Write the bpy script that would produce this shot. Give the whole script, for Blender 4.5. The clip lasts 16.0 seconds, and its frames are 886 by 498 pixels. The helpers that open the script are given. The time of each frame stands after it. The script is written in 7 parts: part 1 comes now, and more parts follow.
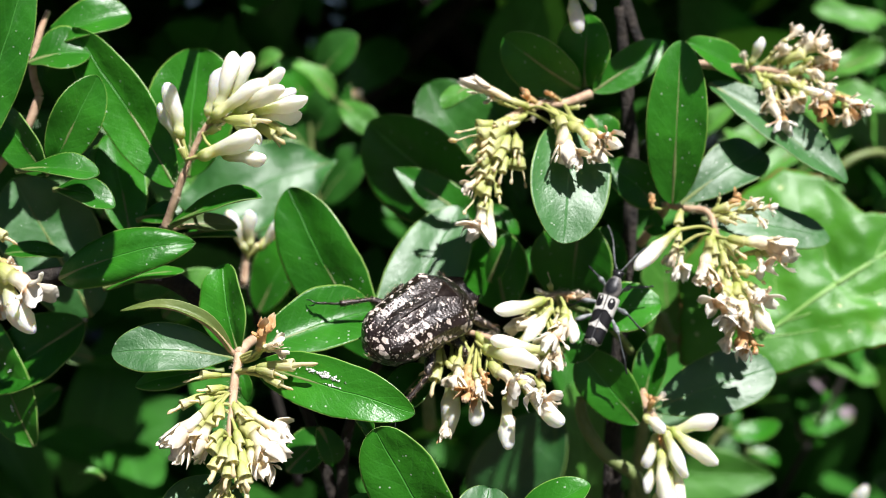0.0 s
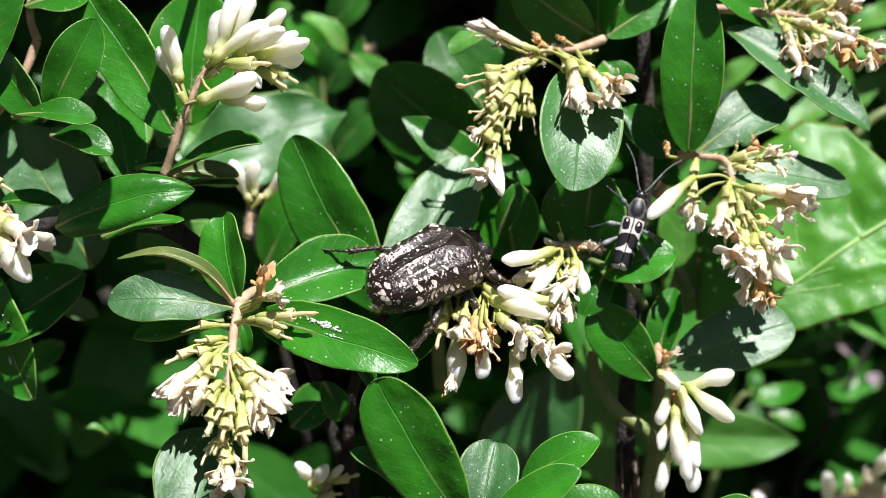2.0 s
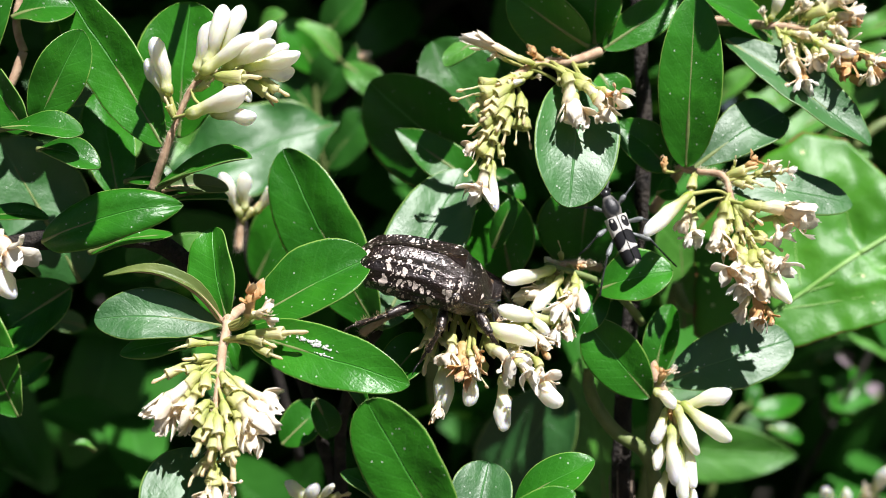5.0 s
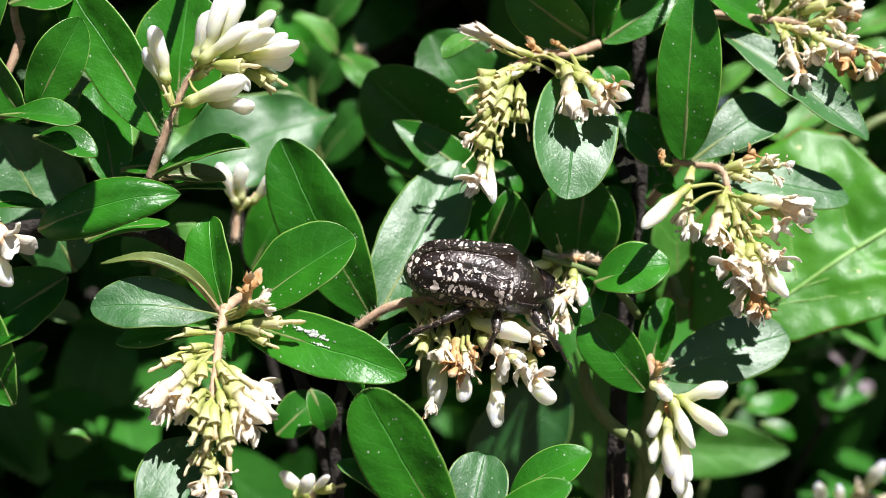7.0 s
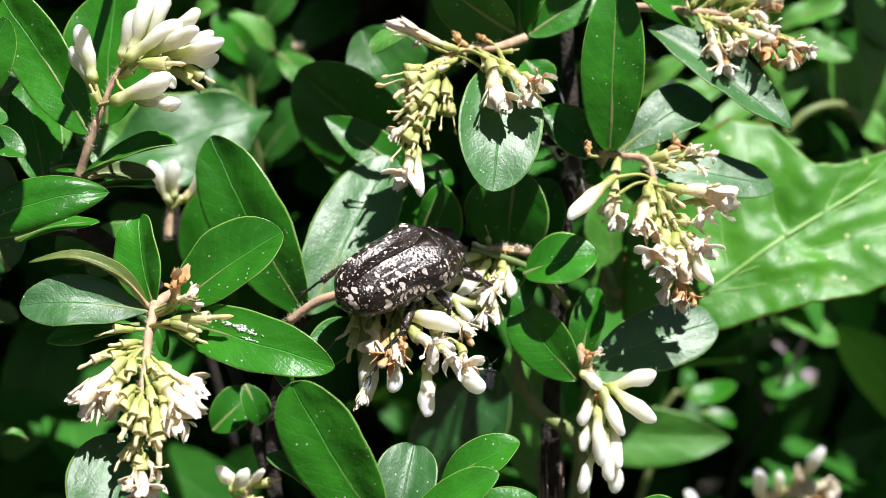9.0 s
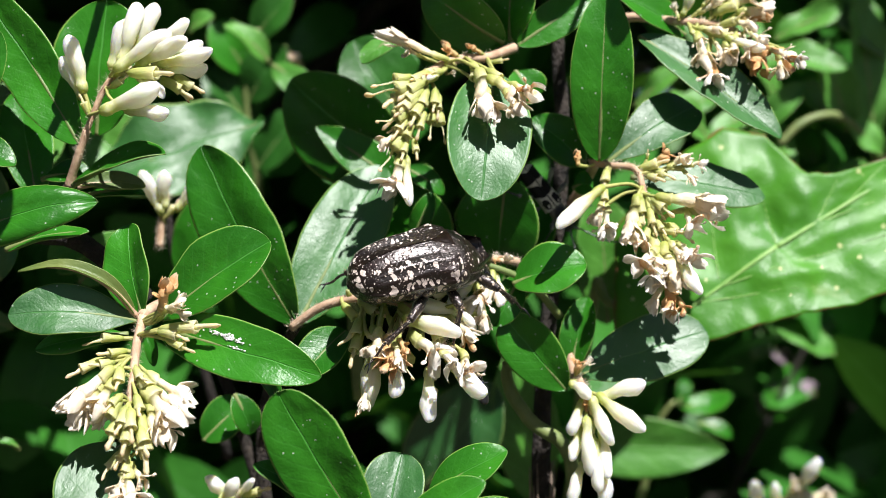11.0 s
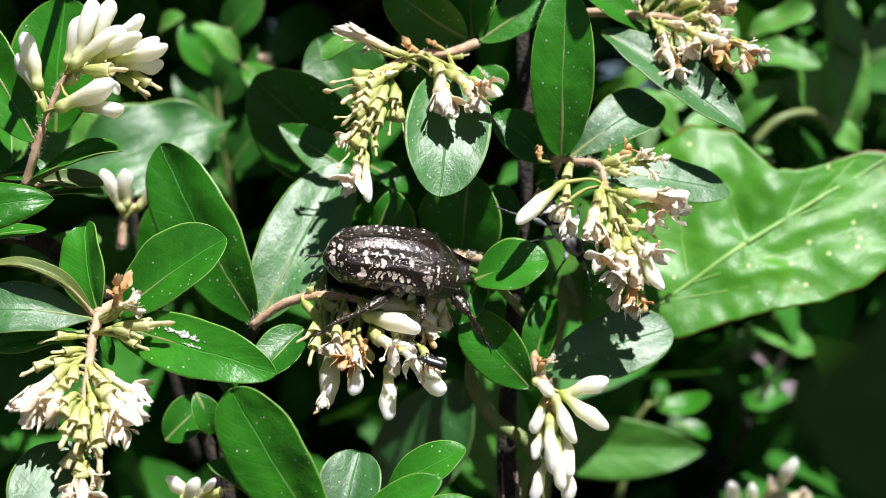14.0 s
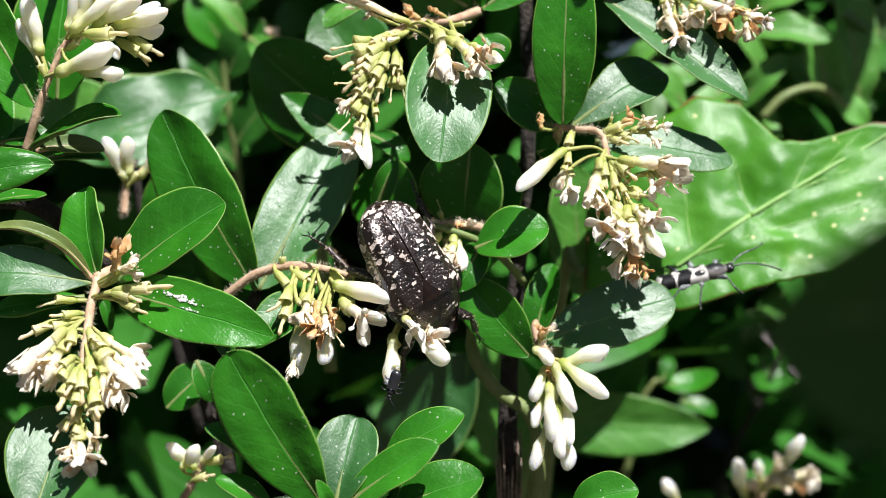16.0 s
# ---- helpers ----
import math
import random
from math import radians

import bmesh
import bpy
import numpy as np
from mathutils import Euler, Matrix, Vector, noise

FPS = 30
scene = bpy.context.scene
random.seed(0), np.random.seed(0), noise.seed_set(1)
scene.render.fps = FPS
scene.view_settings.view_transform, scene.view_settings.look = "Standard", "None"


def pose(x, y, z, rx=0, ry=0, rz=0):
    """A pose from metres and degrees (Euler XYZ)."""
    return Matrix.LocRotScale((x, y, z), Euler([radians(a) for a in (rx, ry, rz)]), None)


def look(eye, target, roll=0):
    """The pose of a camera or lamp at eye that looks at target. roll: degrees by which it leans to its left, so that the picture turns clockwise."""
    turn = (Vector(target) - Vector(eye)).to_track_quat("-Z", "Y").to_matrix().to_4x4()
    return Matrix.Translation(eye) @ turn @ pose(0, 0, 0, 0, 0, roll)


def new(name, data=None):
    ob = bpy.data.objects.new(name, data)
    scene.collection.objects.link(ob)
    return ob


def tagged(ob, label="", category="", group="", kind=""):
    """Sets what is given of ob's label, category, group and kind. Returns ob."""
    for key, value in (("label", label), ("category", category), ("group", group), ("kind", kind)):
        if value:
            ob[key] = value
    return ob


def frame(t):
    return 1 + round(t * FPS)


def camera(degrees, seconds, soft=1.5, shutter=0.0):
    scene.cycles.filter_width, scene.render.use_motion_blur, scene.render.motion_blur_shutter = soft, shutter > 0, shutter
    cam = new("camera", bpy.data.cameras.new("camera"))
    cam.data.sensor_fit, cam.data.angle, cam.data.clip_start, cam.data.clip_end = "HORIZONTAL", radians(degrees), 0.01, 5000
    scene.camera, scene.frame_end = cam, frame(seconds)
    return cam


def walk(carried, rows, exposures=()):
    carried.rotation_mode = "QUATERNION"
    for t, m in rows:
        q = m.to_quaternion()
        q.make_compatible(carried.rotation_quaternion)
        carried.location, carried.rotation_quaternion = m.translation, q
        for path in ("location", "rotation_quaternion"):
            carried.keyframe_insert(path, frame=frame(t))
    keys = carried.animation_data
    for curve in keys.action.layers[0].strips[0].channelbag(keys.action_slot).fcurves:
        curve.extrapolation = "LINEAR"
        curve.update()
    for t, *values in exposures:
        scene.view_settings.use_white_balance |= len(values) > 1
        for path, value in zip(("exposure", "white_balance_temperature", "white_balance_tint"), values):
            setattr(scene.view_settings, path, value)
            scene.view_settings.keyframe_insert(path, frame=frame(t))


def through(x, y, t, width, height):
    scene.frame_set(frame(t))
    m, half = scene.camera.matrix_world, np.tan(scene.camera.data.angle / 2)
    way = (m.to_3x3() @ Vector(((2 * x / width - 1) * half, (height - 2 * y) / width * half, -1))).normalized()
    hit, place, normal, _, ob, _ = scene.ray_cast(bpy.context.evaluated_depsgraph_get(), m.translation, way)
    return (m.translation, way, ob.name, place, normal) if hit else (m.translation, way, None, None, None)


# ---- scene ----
cam = camera(33, 16.0, soft=0.75)
cam.data.dof.use_dof = True
cam.data.dof.focus_distance = 0.240
cam.data.dof.aperture_fstop = 15.0
walk(cam, [
    (0.0, pose(-0.00466, -0.26036, 1.00355, 90.854, 0.714, -0.932)),
    (0.5, pose(-0.00424, -0.25918, 1.00358, 90.554, 0.587, -0.644)),
    (1.0, pose(-0.00114, -0.25710, 1.00342, 90.158, 0.882, -0.027)),
    (1.5, pose(0.00336, -0.25543, 1.00203, 90.075, 0.762, 0.414)),
    (2.0, pose(0.00040, -0.25255, 0.99784, 90.205, 0.617, 0.459)),
    (2.5, pose(-0.00153, -0.25165, 1.00180, 89.808, 0.307, 0.346)),
    (3.0, pose(-0.00032, -0.25435, 1.00278, 89.851, 0.272, 0.298)),
    (3.5, pose(-0.00160, -0.25226, 1.00099, 90.152, 0.215, 0.277)),
    (3.7, pose(-0.00201, -0.25107, 1.00178, 89.971, 0.282, 0.109)),
    (5.8, pose(0.00310, -0.24808, 1.00011, 90.158, 0.287, 0.816)),
    (6.0, pose(0.00266, -0.24822, 0.99903, 90.219, -0.027, 0.762)),
    (6.5, pose(-0.00078, -0.24762, 1.00148, 90.120, 0.052, 0.265)),
    (7.0, pose(-0.00000, -0.24800, 1.00000, 90.000, -0.000, -0.000)),
    (7.5, pose(0.00066, -0.24965, 0.99880, 90.112, -0.002, -0.169)),
    (8.0, pose(0.00451, -0.24953, 0.99976, 90.004, 0.416, -0.553)),
    (8.5, pose(0.00743, -0.24854, 1.00084, 89.884, 1.003, -1.026)),
    (9.0, pose(0.00728, -0.25035, 0.99881, 89.985, 0.909, -1.048)),
    (9.2, pose(0.00783, -0.25105, 0.99839, 89.973, 0.833, -1.010)),
    (11.5, pose(0.01179, -0.25028, 0.99786, 90.657, 0.957, -0.490)),
    (12.0, pose(0.01315, -0.24995, 0.99592, 90.744, 1.097, -0.544)),
    (12.5, pose(0.01642, -0.24891, 0.99486, 90.831, 1.192, -0.368)),
    (13.0, pose(0.01695, -0.24689, 0.99352, 90.849, 1.154, -0.339)),
    (13.5, pose(0.01740, -0.24857, 0.99561, 90.833, 1.106, -0.310)),
    (14.0, pose(0.01971, -0.24852, 0.99546, 90.954, 1.180, -0.145)),
    (14.5, pose(0.01756, -0.24941, 0.99600, 90.881, 0.970, -0.122)),
    (15.0, pose(0.02117, -0.24767, 0.99423, 90.749, 0.993, 0.435)),
    (15.5, pose(0.02397, -0.24738, 0.99227, 90.796, 1.018, 0.722)),
    (16.0, pose(0.02341, -0.24773, 0.99059, 90.819, 0.906, 0.729)),
])

# world: sun high behind the camera's right shoulder, clear sky
SUN = Vector((0.27, -0.52, 0.81)).normalized()
sky_world = bpy.data.worlds.new("sky")
scene.world = sky_world
sky_world.use_nodes = True
wn = sky_world.node_tree.nodes
sky = wn.new("ShaderNodeTexSky")
sky.sky_type = "NISHITA"
sky.sun_disc = False
sky.sun_elevation = math.asin(SUN.z)
sky.sun_rotation = math.atan2(SUN.x, SUN.y)
sky_world.node_tree.links.new(sky.outputs[0], wn["Background"].inputs[0])
wn["Background"].inputs[1].default_value = 0.022
sun_lamp = bpy.data.lights.new("sun", "SUN")
sun_lamp.energy, sun_lamp.angle, sun_lamp.color = 5.0, radians(0.53), (1.0, 0.965, 0.97)
sun = new("sun", sun_lamp)
sun.matrix_basis = look((0, 0, 3), Vector((0, 0, 3)) - SUN)
scene.view_settings.exposure = 0.9


# ---- materials ----
def material(name):
    mat = bpy.data.materials.new(name)
    mat.use_nodes = True
    tree = mat.node_tree
    return mat, tree, tree.nodes["Principled BSDF"]


def node(tree, kind, **sets):
    n = tree.nodes.new("ShaderNode" + kind)
    for key, value in sets.items():
        if key in n.inputs:
            n.inputs[key].default_value = value
    return n


def ramp(tree, source, stops):
    r = tree.nodes.new("ShaderNodeValToRGB")
    while len(r.color_ramp.elements) < len(stops):
        r.color_ramp.elements.new(0.5)
    for e, (at, c) in zip(r.color_ramp.elements, stops):
        e.position, e.color = at, (*c, 1)
    tree.links.new(source, r.inputs[0])
    return r.outputs[0]


def maths(tree, op, a, b=0.0, c=0.0):
    n = tree.nodes.new("ShaderNodeMath")
    n.operation = op
    for i, x in enumerate((a, b, c)):
        if isinstance(x, (int, float)):
            n.inputs[i].default_value = x
        else:
            tree.links.new(x, n.inputs[i])
    return n.outputs[0]


def blend(tree, f, a, b):
    n = tree.nodes.new("ShaderNodeMix")
    n.data_type = "RGBA"
    for i, x in ((0, f), (6, a), (7, b)):
        if isinstance(x, (int, float)):
            n.inputs[i].default_value = x
        elif isinstance(x, tuple):
            n.inputs[i].default_value = (*x, 1)
        else:
            tree.links.new(x, n.inputs[i])
    return n.outputs[2]


def noise_tex(tree, scale, detail=3.0, where="Object", rough=0.55):
    co = tree.nodes.new("ShaderNodeTexCoord")
    n = node(tree, "TexNoise", Scale=scale, Detail=detail, Roughness=rough)
    tree.links.new(co.outputs[where], n.inputs["Vector"])
    return n.outputs["Fac"]


def bumped(tree, bsdf, height, strength, distance):
    b = node(tree, "Bump", Strength=strength, Distance=distance)
    tree.links.new(height, b.inputs["Height"])
    tree.links.new(b.outputs[0], bsdf.inputs["Normal"])


def leaf_material(name, dark, light, glow, gloss=0.38, through=0.2, veins=9.0, vein_tint=0.10, specks=0.45, edge=0.45, shine=0.62):
    """Waxy leaf: blotchy green, faint side veins, pale margin, dust specks, light shining through."""
    mat, tree, bsdf = material(name)
    co = tree.nodes.new("ShaderNodeTexCoord")
    xyz = tree.nodes.new("ShaderNodeSeparateXYZ")
    tree.links.new(co.outputs["UV"], xyz.inputs[0])
    across = maths(tree, "ABSOLUTE", maths(tree, "SUBTRACT", maths(tree, "MULTIPLY", xyz.outputs[1], 2.0), 1.0))
    info = tree.nodes.new("ShaderNodeObjectInfo")
    blotch = noise_tex(tree, 130.0, 4.0)
    tone = maths(tree, "ADD", maths(tree, "MULTIPLY", blotch, 0.8), maths(tree, "MULTIPLY", info.outputs["Random"], 0.35))
    col = ramp(tree, tone, [(0.25, dark), (0.85, light)])
    warp = maths(tree, "MULTIPLY", noise_tex(tree, 200.0, 2.0), 0.25)
    phase = maths(tree, "ADD", maths(tree, "SUBTRACT", xyz.outputs[0], maths(tree, "MULTIPLY", across, 0.24)), maths(tree, "MULTIPLY", warp, 0.3))
    tri = maths(tree, "PINGPONG", maths(tree, "MULTIPLY", phase, veins), 0.5)
    vein = maths(tree, "SUBTRACT", 1.0, maths(tree, "SMOOTH_MIN", maths(tree, "MULTIPLY", tri, 9.0), 1.0, 0.4))
    vein = maths(tree, "MAXIMUM", vein, 0.0)
    mid = maths(tree, "MAXIMUM", maths(tree, "SUBTRACT", 1.0, maths(tree, "MULTIPLY", across, 28.0)), 0.0)
    lines = maths(tree, "MAXIMUM", maths(tree, "MULTIPLY", vein, vein_tint), mid)
    pale = tuple(min(1, c * 1.6 + 0.05) for c in light)
    col = blend(tree, maths(tree, "MULTIPLY", lines, 0.6), col, pale)
    rim = maths(tree, "MULTIPLY", maths(tree, "GREATER_THAN", across, 0.968), edge)
    col = blend(tree, rim, col, (0.36, 0.52, 0.12))
    vo = node(tree, "TexVoronoi", Scale=700.0)
    tree.links.new(co.outputs["Object"], vo.inputs["Vector"])
    dot = maths(tree, "LESS_THAN", vo.outputs["Distance"], 0.11)
    dot = maths(tree, "MULTIPLY", dot, maths(tree, "GREATER_THAN", noise_tex(tree, 160.0, 2.0), 0.55))
    col = blend(tree, maths(tree, "MULTIPLY", dot, specks), col, (0.75, 0.8, 0.7))
    tree.links.new(col, bsdf.inputs["Base Color"])
    grain = noise_tex(tree, 2600.0, 3.0)
    rough = maths(tree, "ADD", gloss - 0.1, maths(tree, "MULTIPLY", noise_tex(tree, 300.0, 3.0), 0.2))
    tree.links.new(rough, bsdf.inputs["Roughness"])
    bsdf.inputs["Specular IOR Level"].default_value = shine
    height = maths(tree, "ADD", maths(tree, "MULTIPLY", grain, 0.35), maths(tree, "MULTIPLY", lines, -0.7))
    height = maths(tree, "ADD", height, maths(tree, "MULTIPLY", noise_tex(tree, 420.0, 2.0), 0.9))
    height = maths(tree, "ADD", height, maths(tree, "MULTIPLY", noise_tex(tree, 130.0, 2.0), 3.0))
    bumped(tree, bsdf, height, 0.55, 0.0003)
    tl = tree.nodes.new("ShaderNodeBsdfTranslucent")
    tl.inputs[0].default_value = (*glow, 1)
    mix = tree.nodes.new("ShaderNodeMixShader")
    mix.inputs[0].default_value = through
    out = tree.nodes["Material Output"]
    tree.links.new(bsdf.outputs[0], mix.inputs[1])
    tree.links.new(tl.outputs[0], mix.inputs[2])
    tree.links.new(mix.outputs[0], out.inputs[0])
    return mat


LEAF = leaf_material("privet_leaf_top", (0.009, 0.078, 0.005), (0.034, 0.205, 0.012), (0.11, 0.44, 0.010), gloss=0.32, shine=0.34, vein_tint=0.13)
# copy of LEAF with the bluish sheen put into its colour and shine
SHEEN = leaf_material("sheen_leaf_top", (0.012, 0.078, 0.014), (0.036, 0.165, 0.026), (0.10, 0.38, 0.02), gloss=0.48, shine=0.92, vein_tint=0.10)
UNDER = leaf_material("privet_leaf_underside", (0.07, 0.16, 0.045), (0.11, 0.24, 0.065), (0.10, 0.36, 0.02), gloss=0.55, specks=0.1)
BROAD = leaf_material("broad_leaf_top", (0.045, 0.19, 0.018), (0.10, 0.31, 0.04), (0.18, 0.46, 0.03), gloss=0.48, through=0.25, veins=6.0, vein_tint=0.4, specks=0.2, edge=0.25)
# darker, duller leaf green: part of the deep shade is put into its colour
FAR = leaf_material("shade_painted_leaf", (0.010, 0.055, 0.006), (0.03, 0.14, 0.016), (0.12, 0.36, 0.03), gloss=0.40, through=0.08, specks=0.0, edge=0.0, shine=0.3)
DRY = leaf_material("withered_leaf", (0.05, 0.12, 0.02), (0.20, 0.24, 0.06), (0.3, 0.3, 0.05), gloss=0.5, specks=0.1)

DEAD = leaf_material("dead_leaf", (0.16, 0.12, 0.14), (0.34, 0.28, 0.31), (0.3, 0.25, 0.25), gloss=0.6, specks=0.0, edge=0.0, shine=0.3)


def lobed_material(name):
    """Large soft leaf: mottled green, brown rim, worn yellow stains, waxy patches."""
    mat, tree, bsdf = material(name)
    co = tree.nodes.new("ShaderNodeTexCoord")
    xyz = tree.nodes.new("ShaderNodeSeparateXYZ")
    tree.links.new(co.outputs["UV"], xyz.inputs[0])
    col = ramp(tree, noise_tex(tree, 70.0, 5.0), [(0.3, (0.036, 0.17, 0.009)), (0.7, (0.080, 0.285, 0.020))])
    stain = ramp(tree, noise_tex(tree, 45.0, 4.0), [(0.62, (0, 0, 0)), (0.72, (0.6, 0.6, 0.6))])
    far = ramp(tree, xyz.outputs[0], [(0.55, (0, 0, 0)), (0.9, (1, 1, 1))])
    col = blend(tree, maths(tree, "MULTIPLY", stain, far), col, (0.46, 0.48, 0.16))
    edge = maths(tree, "ADD", xyz.outputs[0], maths(tree, "MULTIPLY", maths(tree, "SUBTRACT", noise_tex(tree, 220.0, 3.0), 0.5), 0.06))
    col = blend(tree, ramp(tree, edge, [(0.985, (0, 0, 0)), (1.0, (1, 1, 1))]), col, (0.20, 0.085, 0.04))
    vo = node(tree, "TexVoronoi", Scale=260.0)
    tree.links.new(co.outputs["Object"], vo.inputs["Vector"])
    dot = maths(tree, "MULTIPLY", maths(tree, "LESS_THAN", vo.outputs["Distance"], 0.13), maths(tree, "GREATER_THAN", noise_tex(tree, 60.0, 2.0), 0.52))
    col = blend(tree, maths(tree, "MULTIPLY", dot, 0.7), col, (0.62, 0.66, 0.30))
    tree.links.new(col, bsdf.inputs["Base Color"])
    tree.links.new(maths(tree, "ADD", 0.30, maths(tree, "MULTIPLY", noise_tex(tree, 160.0, 3.0), 0.28)), bsdf.inputs["Roughness"])
    bsdf.inputs["Specular IOR Level"].default_value = 0.42
    height = maths(tree, "ADD", maths(tree, "MULTIPLY", noise_tex(tree, 330.0, 3.0), 0.6), maths(tree, "MULTIPLY", noise_tex(tree, 2200.0, 2.0), 0.2))
    bumped(tree, bsdf, height, 0.5, 0.0006)
    tl = tree.nodes.new("ShaderNodeBsdfTranslucent")
    tl.inputs[0].default_value = (0.18, 0.46, 0.03, 1)
    mix = tree.nodes.new("ShaderNodeMixShader")
    mix.inputs[0].default_value = 0.22
    tree.links.new(bsdf.outputs[0], mix.inputs[1])
    tree.links.new(tl.outputs[0], mix.inputs[2])
    tree.links.new(mix.outputs[0], tree.nodes["Material Output"].inputs[0])
    return mat


LOBED = lobed_material("lobed_leaf_top")


def plain(name, a, b, scale, rough, bump=0.3, depth=0.0002, sss=0.0, metal=0.0, spec=0.5):
    mat, tree, bsdf = material(name)
    col = ramp(tree, noise_tex(tree, scale, 5.0), [(0.3, a), (0.7, b)])
    tree.links.new(col, bsdf.inputs["Base Color"])
    bsdf.inputs["Roughness"].default_value = rough
    bsdf.inputs["Metallic"].default_value = metal
    bsdf.inputs["Specular IOR Level"].default_value = spec
    bsdf.inputs["Subsurface Weight"].default_value = sss
    bsdf.inputs["Subsurface Scale"].default_value = 0.001
    bumped(tree, bsdf, noise_tex(tree, scale * 3, 4.0), bump, depth)
    return mat


def floret_material(name, stops, mottle, rough=0.5, soft=0.0):
    """Colour runs from the base (0) to the tip (1) of a floret, with soft mottling."""
    mat, tree, bsdf = material(name)
    co = tree.nodes.new("ShaderNodeTexCoord")
    xyz = tree.nodes.new("ShaderNodeSeparateXYZ")
    tree.links.new(co.outputs["Object"], xyz.inputs[0])
    info = tree.nodes.new("ShaderNodeObjectInfo")
    n = node(tree, "TexNoise", Scale=5.0, Detail=4.0)
    tree.links.new(co.outputs["Object"], n.inputs["Vector"])
    at = maths(tree, "ADD", xyz.outputs[2], maths(tree, "MULTIPLY", maths(tree, "SUBTRACT", n.outputs["Fac"], 0.5), 0.35))
    at = maths(tree, "ADD", at, maths(tree, "MULTIPLY", maths(tree, "SUBTRACT", info.outputs["Random"], 0.5), 0.16))
    col = ramp(tree, at, stops)
    col = blend(tree, ramp(tree, n.outputs["Fac"], [(0.5, (0, 0, 0)), (0.78, (0.5, 0.5, 0.5))]), col, mottle)
    tree.links.new(col, bsdf.inputs["Base Color"])
    bsdf.inputs["Roughness"].default_value = rough
    bsdf.inputs["Subsurface Weight"].default_value = soft
    bsdf.inputs["Subsurface Scale"].default_value = 0.002
    bsdf.inputs["Subsurface Radius"].default_value = (1.0, 0.85, 0.4)
    b = node(tree, "Bump", Strength=0.5, Distance=0.0003)
    mp = node(tree, "Mapping")
    mp.inputs["Scale"].default_value = (1.0, 1.0, 0.28)
    tree.links.new(co.outputs["Object"], mp.inputs[0])
    n2 = node(tree, "TexNoise", Scale=22.0, Detail=3.0)
    tree.links.new(mp.outputs[0], n2.inputs["Vector"])
    tree.links.new(n2.outputs["Fac"], b.inputs["Height"])
    tree.links.new(b.outputs[0], bsdf.inputs["Normal"])
    thin = tree.nodes.new("ShaderNodeBsdfTranslucent")
    tree.links.new(col, thin.inputs[0])
    mix = tree.nodes.new("ShaderNodeMixShader")
    mix.inputs[0].default_value = 0.34
    tree.links.new(bsdf.outputs[0], mix.inputs[1])
    tree.links.new(thin.outputs[0], mix.inputs[2])
    tree.links.new(mix.outputs[0], tree.nodes["Material Output"].inputs[0])
    return mat


BUD = floret_material("white_bud", [(0.0, (0.42, 0.5, 0.12)), (0.22, (0.68, 0.71, 0.34)), (0.5, (0.90, 0.89, 0.74)), (1.0, (0.95, 0.94, 0.91))], (0.90, 0.87, 0.74), soft=0.6)
GREEN = floret_material("green_bud", [(0.0, (0.40, 0.47, 0.11)), (0.4, (0.64, 0.67, 0.26)), (0.58, (0.80, 0.78, 0.42)), (0.75, (0.84, 0.74, 0.46)), (1.0, (0.86, 0.68, 0.42))], (0.74, 0.60, 0.24), soft=0.2)
OPEN = floret_material("open_flower", [(0.0, (0.40, 0.48, 0.10)), (0.25, (0.68, 0.69, 0.29)), (0.36, (0.92, 0.90, 0.70)), (0.56, (0.92, 0.82, 0.64)), (0.62, (0.84, 0.54, 0.28)), (0.68, (0.96, 0.91, 0.80)), (1.0, (0.97, 0.95, 0.90))], (0.93, 0.82, 0.62))
CREAM = floret_material("fading_flower", [(0.0, (0.42, 0.48, 0.11)), (0.24, (0.70, 0.70, 0.30)), (0.36, (0.92, 0.87, 0.62)), (0.60, (0.93, 0.80, 0.56)), (0.68, (0.96, 0.88, 0.72)), (1.0, (0.97, 0.93, 0.83))], (0.92, 0.64, 0.36))
SPENT = floret_material("brown_flower", [(0.0, (0.5, 0.42, 0.14)), (0.4, (0.78, 0.52, 0.24)), (0.8, (0.74, 0.44, 0.19)), (1.0, (0.86, 0.68, 0.48))], (0.55, 0.25, 0.08))
STEM = plain("hairy_stem", (0.38, 0.23, 0.14), (0.60, 0.43, 0.29), 500.0, 0.8, 0.6)
HAIR = plain("pale_hair", (0.5, 0.42, 0.3), (0.65, 0.58, 0.45), 900.0, 0.7)
CHALK = plain("dried_droplet", (0.74, 0.76, 0.7), (0.88, 0.89, 0.85), 900.0, 0.8)
VEIN = plain("pale_vein", (0.16, 0.34, 0.07), (0.26, 0.44, 0.12), 300.0, 0.45, 0.3)
SHOOT = plain("green_shoot", (0.10, 0.16, 0.04), (0.2, 0.24, 0.08), 300.0, 0.55, 0.4)
STALK = plain("yellowish_stalk", (0.26, 0.30, 0.07), (0.44, 0.42, 0.14), 700.0, 0.6, 0.4)
BARK = plain("dark_bark", (0.006, 0.005, 0.004), (0.045, 0.035, 0.026), 420.0, 0.9, 1.0, 0.0014)
SPLINT = plain("split_bark", (0.10, 0.075, 0.055), (0.34, 0.26, 0.20), 900.0, 0.85, 0.8, 0.0003)
SOIL = plain("leaf_litter_soil", (0.022, 0.018, 0.013), (0.065, 0.054, 0.038), 14.0, 0.95, 0.8, 0.01)


# ---- building helpers ----
def at(x, y, z):
    """A place from millimetres round the middle of the sprays, one metre above the ground."""
    return Vector((x * 0.001, y * 0.001, 1 + z * 0.001))


def world_of(ob):
    m = ob.matrix_basis.copy()
    while ob.parent:
        ob = ob.parent
        m = ob.matrix_basis @ m
    return m


